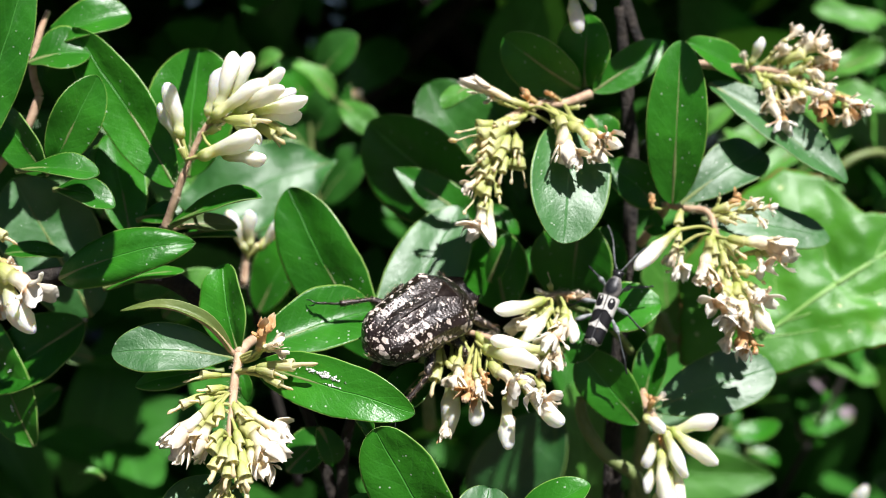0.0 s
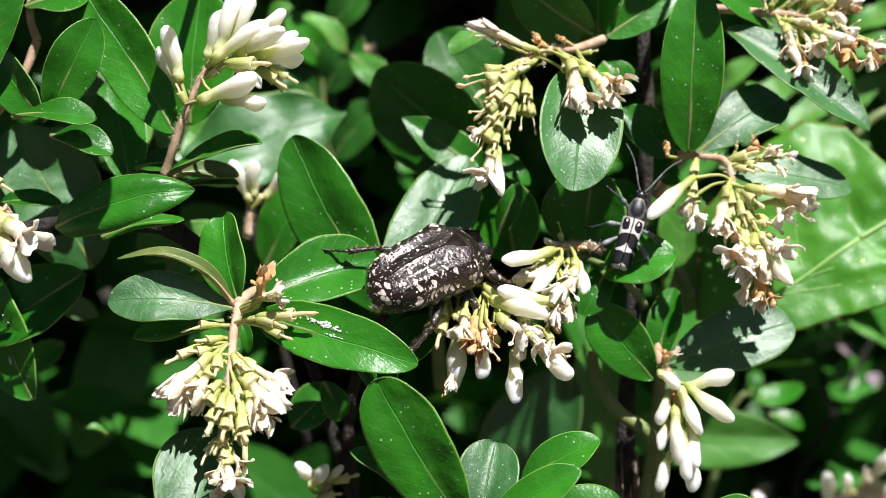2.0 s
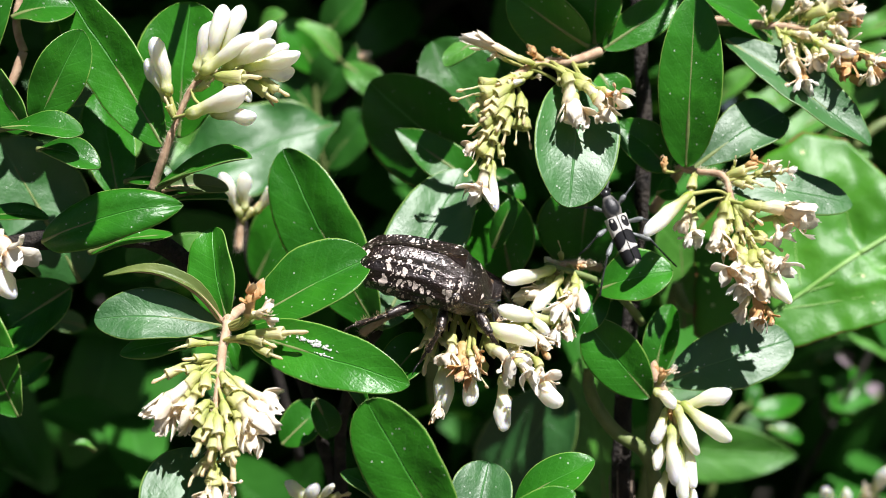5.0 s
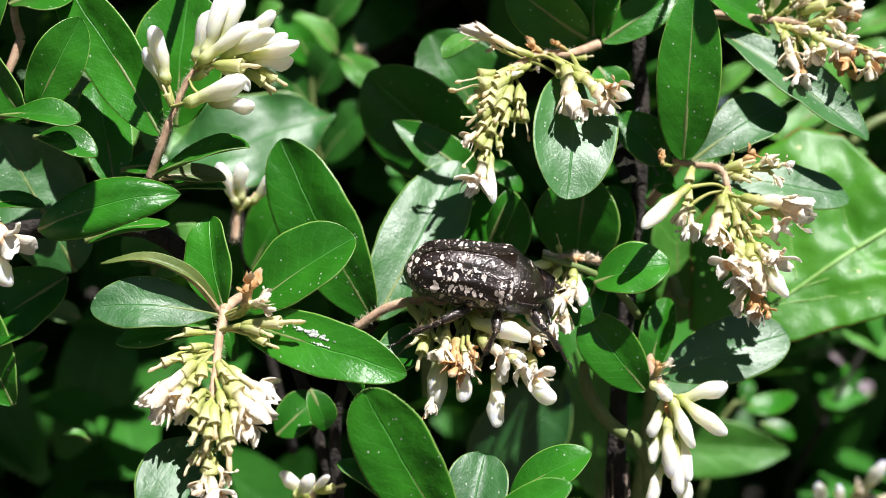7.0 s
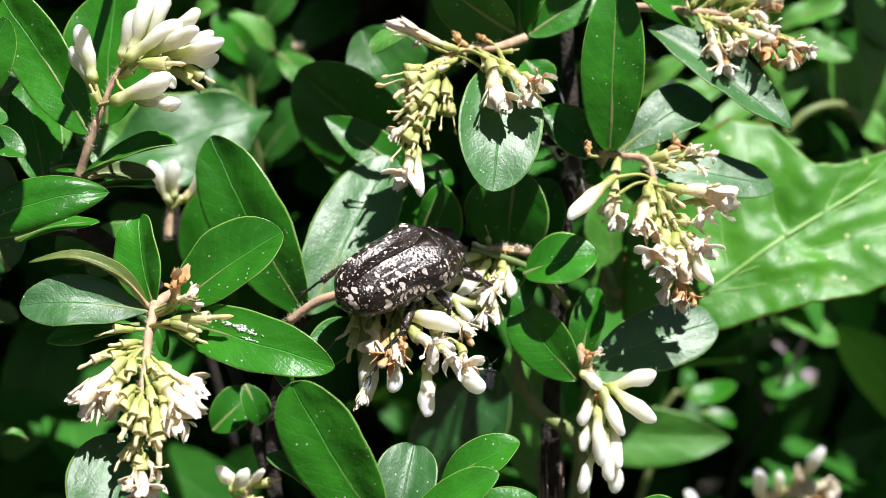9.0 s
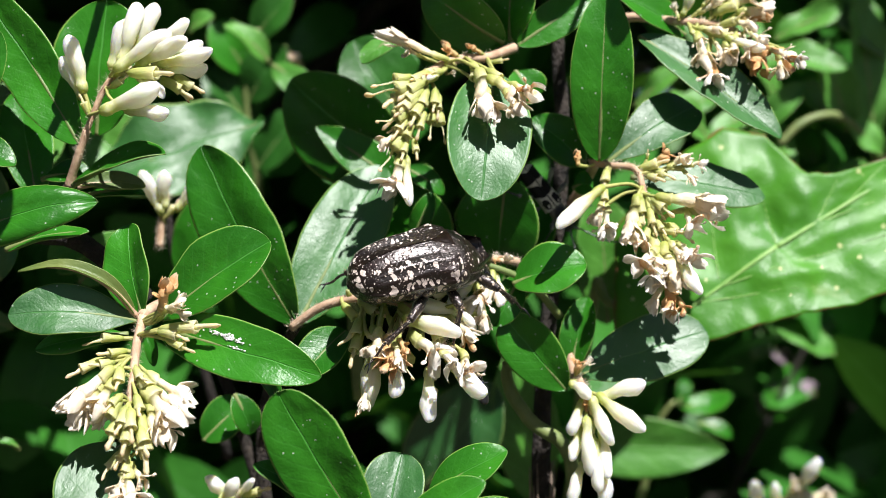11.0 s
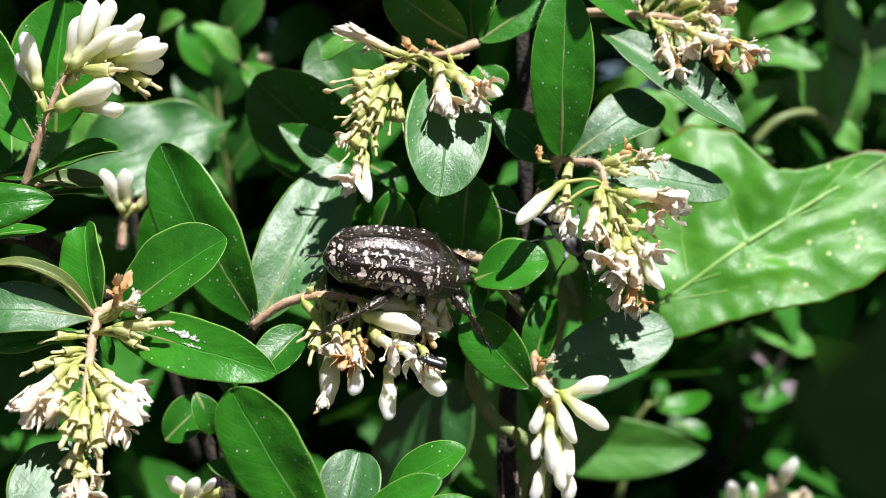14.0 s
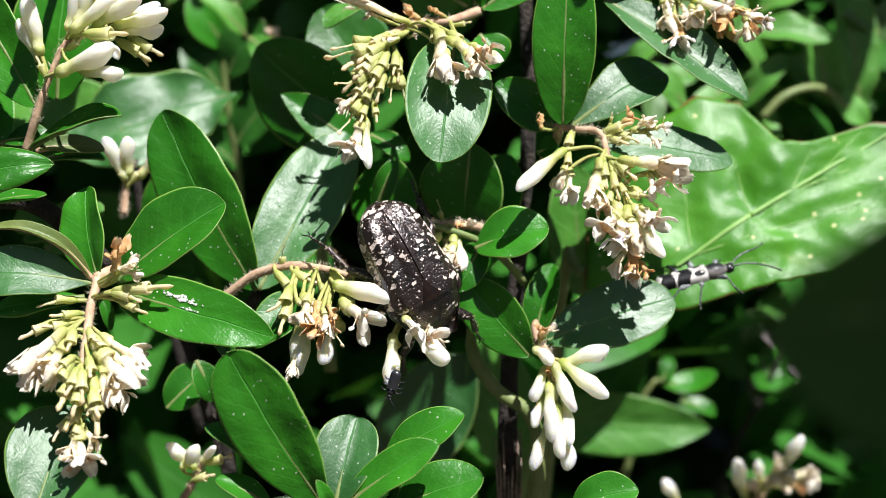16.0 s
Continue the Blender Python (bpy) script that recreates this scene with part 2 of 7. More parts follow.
def part(name, mesh, mats, parent, m, label=""):
    """One mesh object at the world pose m, under its thing."""
    if mats and not mesh.materials:
        for mat in mats if isinstance(mats, (list, tuple)) else [mats]:
            mesh.materials.append(mat)
    ob = new(name, mesh)
    if parent:
        ob.parent = parent
        ob.matrix_basis = world_of(parent).inverted() @ m
    else:
        ob.matrix_basis = m
    return tagged(ob, label)


def thing(name, place, label, category, group=""):
    ob = new(name)
    ob.matrix_basis = Matrix.Translation(place)
    ob.empty_display_size = 0.005
    return tagged(ob, label, category, group)


def mesh_of(name, verts, faces, smooth=True):
    me = bpy.data.meshes.new(name)
    me.from_pydata(verts, [], faces)
    if smooth:
        me.polygons.foreach_set("use_smooth", [True] * len(me.polygons))
    me.update()
    return me


def axes(x, z):
    """A turn whose x axis is x and whose z axis is as near z as can be."""
    x = Vector(x).normalized()
    z = Vector(z)
    z = (z - x * z.dot(x)).normalized()
    return Matrix((x, z.cross(x), z)).transposed()


def placed(where, turn, scale=(1, 1, 1)):
    return Matrix.Translation(where) @ turn.to_4x4() @ Matrix.Diagonal((*scale, 1))


def smooth_path(points, n):
    """n + 1 places along a smooth curve through the points."""
    pts = [points[0]] + list(points) + [points[-1]]
    out = []
    spans = len(points) - 1
    for i in range(n + 1):
        u = i / n * spans
        k = min(int(u), spans - 1)
        f = u - k
        a, b, c, d = (pts[k + j] for j in range(4))
        out.append(0.5 * (2 * b + (c - a) * f + (2 * a - 5 * b + 4 * c - d) * f * f + (3 * b - a - 3 * c + d) * f ** 3))
    return out


def tube(name, points, radii, sides=8, rough=0.0):
    """A tapered, slightly knobbly stem through world places; returns mesh and pose."""
    n = max(6, 5 * (len(points) - 1))
    path = smooth_path(points, n)
    verts, faces = [], []
    o = path[0]
    for i, p in enumerate(path):
        d = (path[min(i + 1, n)] - path[max(i - 1, 0)]).normalized()
        side = d.cross(Vector((0.3, -0.9, 0.2))).normalized()
        up = side.cross(d)
        u = i / n * (len(radii) - 1)
        k = min(int(u), len(radii) - 2)
        r = (radii[k] + (radii[k + 1] - radii[k]) * (u - k)) * 0.001
        for j in range(sides):
            a = 2 * math.pi * j / sides
            q = side * math.cos(a) + up * math.sin(a)
            rr = r * (1 + rough * noise.noise((p + q * r) * 420))
            verts.append(p - o + q * rr)
    for i in range(n):
        for j in range(sides):
            k = (j + 1) % sides
            faces.append((i * sides + j, i * sides + k, (i + 1) * sides + k, (i + 1) * sides + j))
    faces.append(tuple(range(sides - 1, -1, -1)))
    faces.append(tuple(n * sides + j for j in range(sides)))
    return mesh_of(name, verts, faces), Matrix.Translation(o)


def leaf_mesh(length, width, peak=0.55, fold=12, sag=1.0, curl=0.0, wave=0.25, blunt=0.6, along=20, half=5, thick=0.22, seed=0, hook=0.0):
    """A leaf blade along +x, upper side +z, millimetres; solid, with its own rim."""
    b = blunt
    a = b * peak / (1 - peak)
    top = peak ** a * (1 - peak) ** b
    rows = []
    for i in range(along + 1):
        s = 0.5 - 0.5 * math.cos(math.pi * i / along)
        w = width / 2 * max((s ** a * (1 - s) ** b) / top, 0.012)
        row = []
        for j in range(-half, half + 1):
            v = math.sin(j / half * math.pi / 2 * 0.92) / math.sin(math.pi / 2 * 0.92)
            z = sag * 4 * s * (1 - s) + abs(v) * w * math.tan(radians(fold * 1.35)) - curl * abs(v) ** 4 * w
            z -= hook * max(0.0, s - 0.62) ** 2
            z += wave * noise.noise(Vector((s * length * 0.16 + seed * 7.3, v * w * 0.2, seed * 1.7))) * (0.3 + abs(v)) * 2
            y = v * w + wave * 0.6 * noise.noise(Vector((s * length * 0.22, seed * 3.1, 4.0))) * (w / (width / 2))
            row.append((s * length, y, z, s, v * 0.5 + 0.5))
        rows.append(row)
    cols = 2 * half + 1
    verts, uvs, faces, mats = [], [], [], []
    for k in (0, 1):
        for row in rows:
            for x, y, z, s, v in row:
                verts.append((x * 0.001, y * 0.001, (z - k * thick) * 0.001))
                uvs.append((s, v))
    size = (along + 1) * cols
    for i in range(along):
        for j in range(cols - 1):
            p = i * cols + j
            faces.append((p, p + cols, p + cols + 1, p + 1))
            mats.append(0)
            faces.append((size + p, size + p + 1, size + p + cols + 1, size + p + cols))
            mats.append(1)
    ring = [j for j in range(cols)] + [i * cols + cols - 1 for i in range(1, along + 1)]
    ring += [along * cols + j for j in range(cols - 2, -1, -1)] + [i * cols for i in range(along - 1, 0, -1)]
    for i, p in enumerate(ring):
        q = ring[(i + 1) % len(ring)]
        faces.append((p, q, size + q, size + p))
        mats.append(1)
    me = mesh_of("leaf", verts, faces)
    me.polygons.foreach_set("material_index", mats)
    layer = me.uv_layers.new(name="UVMap")
    for loop in me.loops:
        layer.data[loop.index].uv = uvs[loop.vertex_index]
    return me


leaf_count = [0]


def leaf(parent, base, tip, width, face, peak=0.55, fold=12, sag=1.0, curl=0.0, wave=0.42, blunt=0.6, kind=0, label="", hook=0.0):
    """A leaf from its stalk's end to its tip, its upper side towards face; blade, with midrib and stalk under it."""
    leaf_count[0] += 1
    base, tip = at(*base), at(*tip)
    length = (tip - base).length * 1000
    me = leaf_mesh(length, width, peak, fold, sag, curl, wave, blunt, seed=leaf_count[0], hook=hook)
    # kind 4: the paler underside on top, glare put into the colour
    mats = ([LEAF, UNDER], [BROAD, UNDER], [FAR, UNDER], [DRY, DRY], [UNDER, LEAF], [SHEEN, UNDER], [DEAD, DEAD])[kind]
    m = placed(base, axes(tip - base, face))
    blade = part("leaf", me, mats, parent, m, label)
    pts = [m @ (Vector((s * length, 0, 4 * sag * s * (1 - s) - hook * max(0.0, s - 0.62) ** 2 - 0.30)) * 0.001) for s in (0, 0.2, 0.4, 0.6, 0.8, 0.96)]
    rib, rm = tube("midrib", pts, (0.55, 0.4, 0.25, 0.12), 6)
    part("midrib", rib, SHOOT if kind != 3 else STEM, blade, rm)
    return blade


# how far the lobed leaf reaches from the meeting of its veins, by the angle from the middle vein
REACH = ((-159, 21.6), (-137, 15.1), (-96, 13.5), (-73, 16.8), (-54, 21.9), (-25, 36.0), (-8, 42.0), (6, 29.0), (17, 18.3), (33, 15.0), (46, 17.0), (60, 22.0), (78, 25.0), (105, 25.0), (140, 29.0), (175, 33.0), (201, 21.6))
# its veins: start, angle and length
VEINS = ((0, 0, 0, 40.0), (0, 0, 183, 31.0), (0.2, 0.2, 70, 11.0), (-13, -0.6, -14, 34.0), (7, 0.0, -9, 26.0), (15, 0, 14, 12.0), (-12, 0.6, 62, 19.0), (-18, -0.8, -24, 22.0), (9, 0.2, 30, 9.0))


def lobed_leaf(parent, heart, along, face, size, label):
    """A large lobed leaf round its heart, where its veins meet; the blade swells between the veins."""
    def reach(a):
        for (a0, r0), (a1, r1) in zip(REACH, REACH[1:]):
            if a0 <= a <= a1:
                return r0 * r1 * math.sin(radians(a1 - a0)) / (r0 * math.sin(radians(a - a0)) + r1 * math.sin(radians(a1 - a)))
        return REACH[0][1]

    def height(x, y):
        near = 1e9
        for x0, y0, a, r in VEINS:
            d = Vector((math.cos(radians(a)), math.sin(radians(a))))
            s = min(max((x - x0) * d.x + (y - y0) * d.y, 0.0), r)
            near = min(near, math.hypot(x - x0 - d.x * s, y - y0 - d.y * s))
        z = 0.9 * (1 - math.exp(-(near / 3.0) ** 2)) - 0.0022 * (x * x + y * y)
        return z + 1.6 * noise.noise(Vector((x * 0.09, y * 0.09, 2.0))) + 0.5 * noise.noise(Vector((x * 0.3, y * 0.3, 7.0)))

    rings, spokes = 22, 120
    verts, uvs, faces, mats = [], [], [], []
    for k in (0, 1):
        for i in range(rings + 1):
            for j in range(spokes):
                a = -159 + 360 * j / spokes
                r = reach(a) * (1 + 0.025 * noise.noise(Vector((a * 0.12, 0, 0)))) * max(i, 0.02) / rings
                x, y = r * math.cos(radians(a)), r * math.sin(radians(a))
                verts.append(((x * size) * 0.001, (y * size) * 0.001, (height(x, y) * size - 0.3 * k) * 0.001))
                uvs.append((i / rings, j / spokes))
    total = (rings + 1) * spokes
    for i in range(rings):
        for j in range(spokes):
            k = (j + 1) % spokes
            p, q, r, s = i * spokes + j, i * spokes + k, (i + 1) * spokes + k, (i + 1) * spokes + j
            faces += [(p, s, r, q), (total + p, total + q, total + r, total + s)]
            mats += [0, 1]
    for j in range(spokes):
        k = (j + 1) % spokes
        faces.append((rings * spokes + j, total + rings * spokes + j, total + rings * spokes + k, rings * spokes + k))
        mats.append(0)
    me = mesh_of("lobed_leaf", verts, faces)
    me.polygons.foreach_set("material_index", mats)
    layer = me.uv_layers.new(name="UVMap")
    for loop in me.loops:
        layer.data[loop.index].uv = uvs[loop.vertex_index]
    m = placed(at(*heart), axes(along, face))
    blade = part("leaf", me, [LOBED, UNDER], parent, m, label)
    for x0, y0, a, r in VEINS:
        pts = []
        for k in range(7):
            d = r * k / 6 * 0.96
            x, y = x0 + d * math.cos(radians(a)), y0 + d * math.sin(radians(a))
            pts.append(m @ (Vector((x * size, y * size, height(x, y) * size + 0.02)) * 0.001))
        rib, rm = tube("vein", pts, (0.5, 0.3, 0.08) if a in (0, 183) else (0.14, 0.1, 0.04), 6)
        part("vein", rib, VEIN, blade, rm)
    return blade


def residue(blade, length, width, sag, fold, spots, rng_seed):
    """Dried white droplets on a leaf: (along, across) as shares of its length and half width, and how many."""
    rng = random.Random(rng_seed)
    pieces = []
    for s0, v0, spread, count in spots:
        for _ in range(count):
            s, v = s0 + rng.gauss(0, spread), v0 + rng.gauss(0, spread * 0.8)
            x, y = s * length, v * width / 2
            z = sag * 4 * s * (1 - s) + abs(y) * math.tan(radians(fold * 1.35)) + 0.25
            r = rng.uniform(0.05, 0.28)
            n = 7
            ring = [((x + r * rng.uniform(0.5, 1.3) * math.cos(a * 6.283 / n)) * 0.001, (y + r * rng.uniform(0.3, 0.8) * math.sin(a * 6.283 / n)) * 0.001, (z - 0.2) * 0.001) for a in range(n)]
            pieces.append((ring + [(x * 0.001, y * 0.001, (z + 0.05) * 0.001)], [(a, (a + 1) % n, n) for a in range(n)]))
    ob = part("residue", mesh_of("residue", *joined(*pieces)), CHALK, blade, world_of(blade), "dried white droplets")
    return tagged(ob, kind="stuff")


def unit_tube(profile, sides=9, bend=0.0):
    verts, faces = [], []
    for z, r in profile:
        for j in range(sides):
            a = 2 * math.pi * j / sides
            verts.append((r * math.cos(a) + bend * z * z, r * math.sin(a), z))
    n = len(profile)
    for i in range(n - 1):
        for j in range(sides):
            k = (j + 1) % sides
            faces.append((i * sides + j, i * sides + k, (i + 1) * sides + k, (i + 1) * sides + j))
    faces.append(tuple(range(sides - 1, -1, -1)))
    faces.append(tuple((n - 1) * sides + j for j in range(sides)))
    return verts, faces


def joined(*pieces):
    verts, faces = [], []
    for v, f in pieces:
        o = len(verts)
        verts += v
        faces += [tuple(i + o for i in q) for q in f]
    return verts, faces


def lobe(angle, start, length, width, tilt):
    """A pointed petal that leaves the tube's mouth, with some thickness."""
    verts, faces = [], []
    n = 6
    for side in (0, 1):
        for i in range(n + 1):
            s = i / n
            w = width * math.sin(math.pi * (0.18 + 0.75 * s)) ** 0.7
            r = 0.09 + s * length * math.cos(tilt * (0.85 + 0.3 * s))
            z = start + s * length * math.sin(tilt * (0.85 + 0.3 * s)) - side * 0.03
            for v in (-1, 0, 1):
                x, y = r, v * w
                verts.append((x * math.cos(angle) - y * math.sin(angle), x * math.sin(angle) + y * math.cos(angle), z + 0.04 * abs(v)))
    half = 3 * (n + 1)
    for i in range(n):
        for j in range(2):
            p = i * 3 + j
            faces.append((p, p + 3, p + 4, p + 1))
            faces.append((half + p, half + p + 1, half + p + 4, half + p + 3))
        faces.append((i * 3, half + i * 3, half + i * 3 + 3, i * 3 + 3))
        faces.append((i * 3 + 2, i * 3 + 5, half + i * 3 + 5, half + i * 3 + 2))
    return verts, faces


def strand(angle, start, length, tilt):
    """A stamen: a thin thread with a small anther at its end."""
    d = Vector((math.cos(angle) * math.cos(tilt), math.sin(angle) * math.cos(tilt), math.sin(tilt)))
    side = d.orthogonal().normalized()
    up = d.cross(side)
    o = Vector((0.05 * math.cos(angle), 0.05 * math.sin(angle), start))
    verts, faces = [], []
    profile = ((0.0, 0.014), (0.7, 0.012), (0.74, 0.035), (0.88, 0.042), (1.0, 0.012))
    for u, r in profile:
        for j in range(5):
            a = 2 * math.pi * j / 5
            verts.append(o + d * (u * length) + (side * math.cos(a) + up * math.sin(a)) * r)
    for i in range(len(profile) - 1):
        for j in range(5):
            k = (j + 1) % 5
            faces.append((i * 5 + j, i * 5 + k, i * 5 + 5 + k, i * 5 + 5 + j))
    return verts, faces


def floret_meshes():
    """Base at 0, tip at 1 along z: shapes that all clusters share."""
    made = {}
    cup = [(0.0, 0.03), (0.03, 0.07), (0.09, 0.096), (0.18, 0.106), (0.25, 0.114), (0.262, 0.106)]

    def keep(kind, mat, *pieces):
        verts, faces = joined(*pieces)
        lump = 0.05 if kind in ("bud", "green_bud") else 0.09
        seed = 11.0 * len(made.get(kind, ())) + len(kind)
        verts = [Vector(v) + lump * noise.noise_vector(Vector(v) * 3.5 + Vector((seed, 0, 0))) * min(1.0, max(v[2], 0.0) * 4) for v in verts]
        me = mesh_of(kind, verts, faces)
        me.materials.append(mat)
        made.setdefault(kind, []).append(me)

    for k in range(5):
        bend = (-0.10, 0.06, 0.14, -0.17, 0.0)[k]
        keep("bud", BUD, unit_tube([(0.0, 0.03), (0.03, 0.07), (0.1, 0.095), (0.17, 0.10), (0.185, 0.088), (0.33, 0.097), (0.48, 0.124), (0.63, 0.145), (0.76, 0.148), (0.87, 0.122), (0.95, 0.078), (0.985, 0.04), (1.0, 0.01)], 12, bend))
        rest = unit_tube([(0.42, 0.06), (0.6, 0.07), (0.75, 0.045), (0.92, 0.06), (1.0, 0.02)], 7, bend * (1 + k % 3))
        keep("green_bud", GREEN, unit_tube([(0.0, 0.045), (0.05, 0.09), (0.16, 0.125), (0.34, 0.14), (0.5, 0.158), (0.58, 0.172), (0.60, 0.155), (0.52, 0.10), (0.40, 0.06)], 10, bend), rest)
        tilt = (0.75, 0.45, 1.0, 0.6, 0.85)[k]
        petals = [lobe(a * math.pi / 2 + 0.3 * k + 0.35 * math.sin(a * 2.1 + k), 0.60, 0.38 + 0.05 * math.sin(a * 5 + k), 0.135, tilt + 0.4 * math.sin(a * 3.7 + k)) for a in range(4)]
        stamens = [strand(a * math.pi + k, 0.55, 0.40, 0.35 + 0.2 * a) for a in range(2)]
        keep("open_flower", OPEN, unit_tube(cup + [(0.262, 0.075), (0.45, 0.085), (0.6, 0.108), (0.64, 0.115)], 9, bend * 0.5), *petals, *stamens)
        petals = [lobe(a * math.pi / 2 + 0.3 * k, 0.56, 0.36 + 0.07 * math.sin(a * 4.1 + k), 0.125, 1.2 + 0.45 * math.sin(a * 3.7 + k)) for a in range(4)]
        stamens = [strand(a * math.pi + 0.8 + k, 0.5, 0.42, 1.2 - 0.5 * a) for a in range(2)]
        keep("fading_flower", CREAM, unit_tube(cup + [(0.262, 0.078), (0.4, 0.09), (0.52, 0.108), (0.62, 0.09)], 9, bend), *petals, *stamens)
        petals = [lobe(a * 1.7 + k, 0.42 + 0.07 * a, 0.24 + 0.08 * (a % 3), 0.09, 1.1 + 0.6 * math.sin(a * 2.9 + k * 2)) for a in range(5)]
        keep("brown_flower", SPENT, unit_tube(cup[:4] + [(0.2, 0.09), (0.35, 0.10), (0.5, 0.13), (0.66, 0.07)], 8, bend * 2), *petals)
        keep("spent_calyx", GREEN, unit_tube([(0.0, 0.05), (0.05, 0.13), (0.2, 0.19), (0.38, 0.21), (0.42, 0.19), (0.40, 0.04), (0.6, 0.025), (0.84, 0.025), (0.9, 0.06), (0.96, 0.06), (1.0, 0.02)], 9, bend * 2))
    return made


FLORETS = floret_meshes()
KINDS = {"b": "bud", "g": "green_bud", "o": "open_flower", "f": "fading_flower", "s": "brown_flower", "c": "spent_calyx"}
floret_count = [0]


def floret(cluster, kind, base, tip, fat=1.0):
    """One bud or flower of a cluster, from its stalk to its tip; its stalk runs to the nearest place of the axis."""
    floret_count[0] += 1
    name = KINDS[kind]
    base, tip = at(*base), at(*tip)
    size = (tip - base).length
    z = (tip - base).normalized()
    x = z.cross(Vector((math.sin(floret_count[0] * 2.4), 0.3, math.cos(floret_count[0] * 2.4)))).normalized()
    turn = Matrix((x, z.cross(x), z)).transposed()
    return part(name, FLORETS[name][floret_count[0] * 7 % 5], None, cluster, placed(base, turn, (size * fat, size * fat, size)))


def cluster(sprig, points, florets, radii=(0.75, 0.6, 0.35), label=""):
    """A flower cluster: hairy axis, small side stalks, and its florets as (kind, base, tip, fat)."""
    path = [at(*p) for p in points]
    me, m = tube("panicle", path, radii, 8, 0.25)
    axis = part("panicle", me, STEM, sprig, m, label)
    fine = smooth_path(path, 30)
    joints = fine[2::max(2, len(fine) // 7)]
    hairs = []
    for kind, base, tip, fat in florets:
        floret(axis, kind, base, tip, fat)
        b = at(*base)
        way = (at(*tip) - b).normalized()
        root = min(joints, key=lambda p: (p - b).length + 0.6 * max(0.0, (p - b).dot(way)))
        if (root - b).length > 0.0004:
            t, tm = tube("stalk", [root, (root + b) / 2 + (at(*tip) - b) * -0.12, b + (at(*tip) - b) * 0.04], (0.34, 0.28, 0.40), 6)
            part("stalk", t, STALK, axis, tm)
    rng = random.Random(len(florets))
    for _ in range(700):
        p = fine[rng.randrange(len(fine) - 1)]
        d = Vector((rng.uniform(-1, 1), rng.uniform(-1, 1), rng.uniform(-1, 1))).normalized()
        s = d.orthogonal().normalized() * 0.00004
        q = p + d * 0.0004
        e = p + d * rng.uniform(0.0011, 0.0019)
        s2 = d.cross(s)
        o = m.translation
        hairs.append(([tuple(q + s - o), tuple(q - s * 0.5 + s2 - o), tuple(q - s * 0.5 - s2 - o), tuple(e - o)], [(0, 1, 3), (1, 2, 3), (2, 0, 3)]))
    tagged(part("stem_hairs", mesh_of("stem_hairs", *joined(*hairs)), HAIR, axis, m), kind="stuff")
    return axis


def twig(sprig, points, radii, mat=None, name="twig", label=""):
    me, m = tube(name, [at(*p) for p in points], radii, 10, 0.2)
    return part(name, me, mat or SHOOT, sprig, m, label)


# ---- ground and the mass of the shrub ----
def ground():
    verts, faces = [], []
    xs = [-400, -60, -12, -4, -2, -1, -0.5, 0, 0.5, 1, 2, 4, 12, 60, 400]
    for y in xs:
        for x in xs:
            verts.append((x, y, 0.03 * noise.noise(Vector((x * 1.7, y * 1.7, 0))) if abs(x) < 5 and abs(y) < 5 else 0.0))
    n = len(xs)
    for i in range(n - 1):
        for j in range(n - 1):
            faces.append((i * n + j, i * n + j + 1, (i + 1) * n + j + 1, (i + 1) * n + j))
    me = mesh_of("ground", verts, faces)
    me.materials.append(SOIL)
    tagged(new("ground", me), "bare brown soil with leaf litter under the shrub", "ground", kind="structure")


def foliage(name, label, count, low, high, sizes, seed, mat, rise=0.0, gap=(0.0, 0.0, 0.0)):
    """Many leaves of the shrub's mass, each a folded blade with a bent axis, in one mesh; rise lifts those nearer the front, gap (x, z, radius) leaves a dark hollow."""
    rng = random.Random(seed)
    verts, faces, uvs = [], [], []
    for _ in range(count):
        c = Vector(tuple(rng.uniform(a, b) for a, b in zip(low, high)))
        c.z += rise * max(0.0, -c.y)
        x = Vector((rng.uniform(-1, 1), rng.uniform(-1, 0.6), rng.uniform(-0.8, 0.8))).normalized()
        z = Vector((rng.uniform(-0.7, 0.7), rng.uniform(-1, 0.2), rng.uniform(0.1, 1))).normalized()
        turn = axes(x, z)
        length = rng.uniform(*sizes)
        width = length * rng.uniform(0.4, 0.56)
        bend = rng.uniform(-0.05, 0.18) * length
        if math.hypot(c.x - gap[0], c.z - gap[1]) < gap[2]:
            continue
        o = len(verts)
        for i in range(7):
            s = i / 6
            w = width / 2 * max(math.sin(math.pi * (0.03 + 0.94 * s)) ** 0.75, 0.02)
            for v in (-1, 0, 1):
                p = turn @ Vector((s * length, v * w, bend * 4 * s * (1 - s) + abs(v) * w * 0.2))
                verts.append(at(*(c + p)))
                uvs.append((s, v * 0.5 + 0.5))
        for i in range(6):
            for j in range(2):
                p = o + i * 3 + j
                faces.append((p, p + 3, p + 4, p + 1))
    me = mesh_of(name, verts, faces)
    me.materials.append(mat)
    layer = me.uv_layers.new(name="UVMap")
    for loop in me.loops:
        layer.data[loop.index].uv = uvs[loop.vertex_index]
    return tagged(new(name, me), label, "foliage", kind="stuff")


ground()
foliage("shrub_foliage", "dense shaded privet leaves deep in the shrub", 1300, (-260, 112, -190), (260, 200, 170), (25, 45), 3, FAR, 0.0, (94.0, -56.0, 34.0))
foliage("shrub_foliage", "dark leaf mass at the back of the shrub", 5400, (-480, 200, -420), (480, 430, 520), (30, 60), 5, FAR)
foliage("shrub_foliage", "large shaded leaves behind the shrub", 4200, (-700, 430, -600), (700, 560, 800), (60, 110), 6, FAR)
# three leaf masses out of view, added to keep sun off the background
foliage("shrub_foliage", "unseen leafy top, added to shade the shrub's inside", 1900, (-380, 36, 100), (65, 380, 330), (28, 48), 8, FAR)
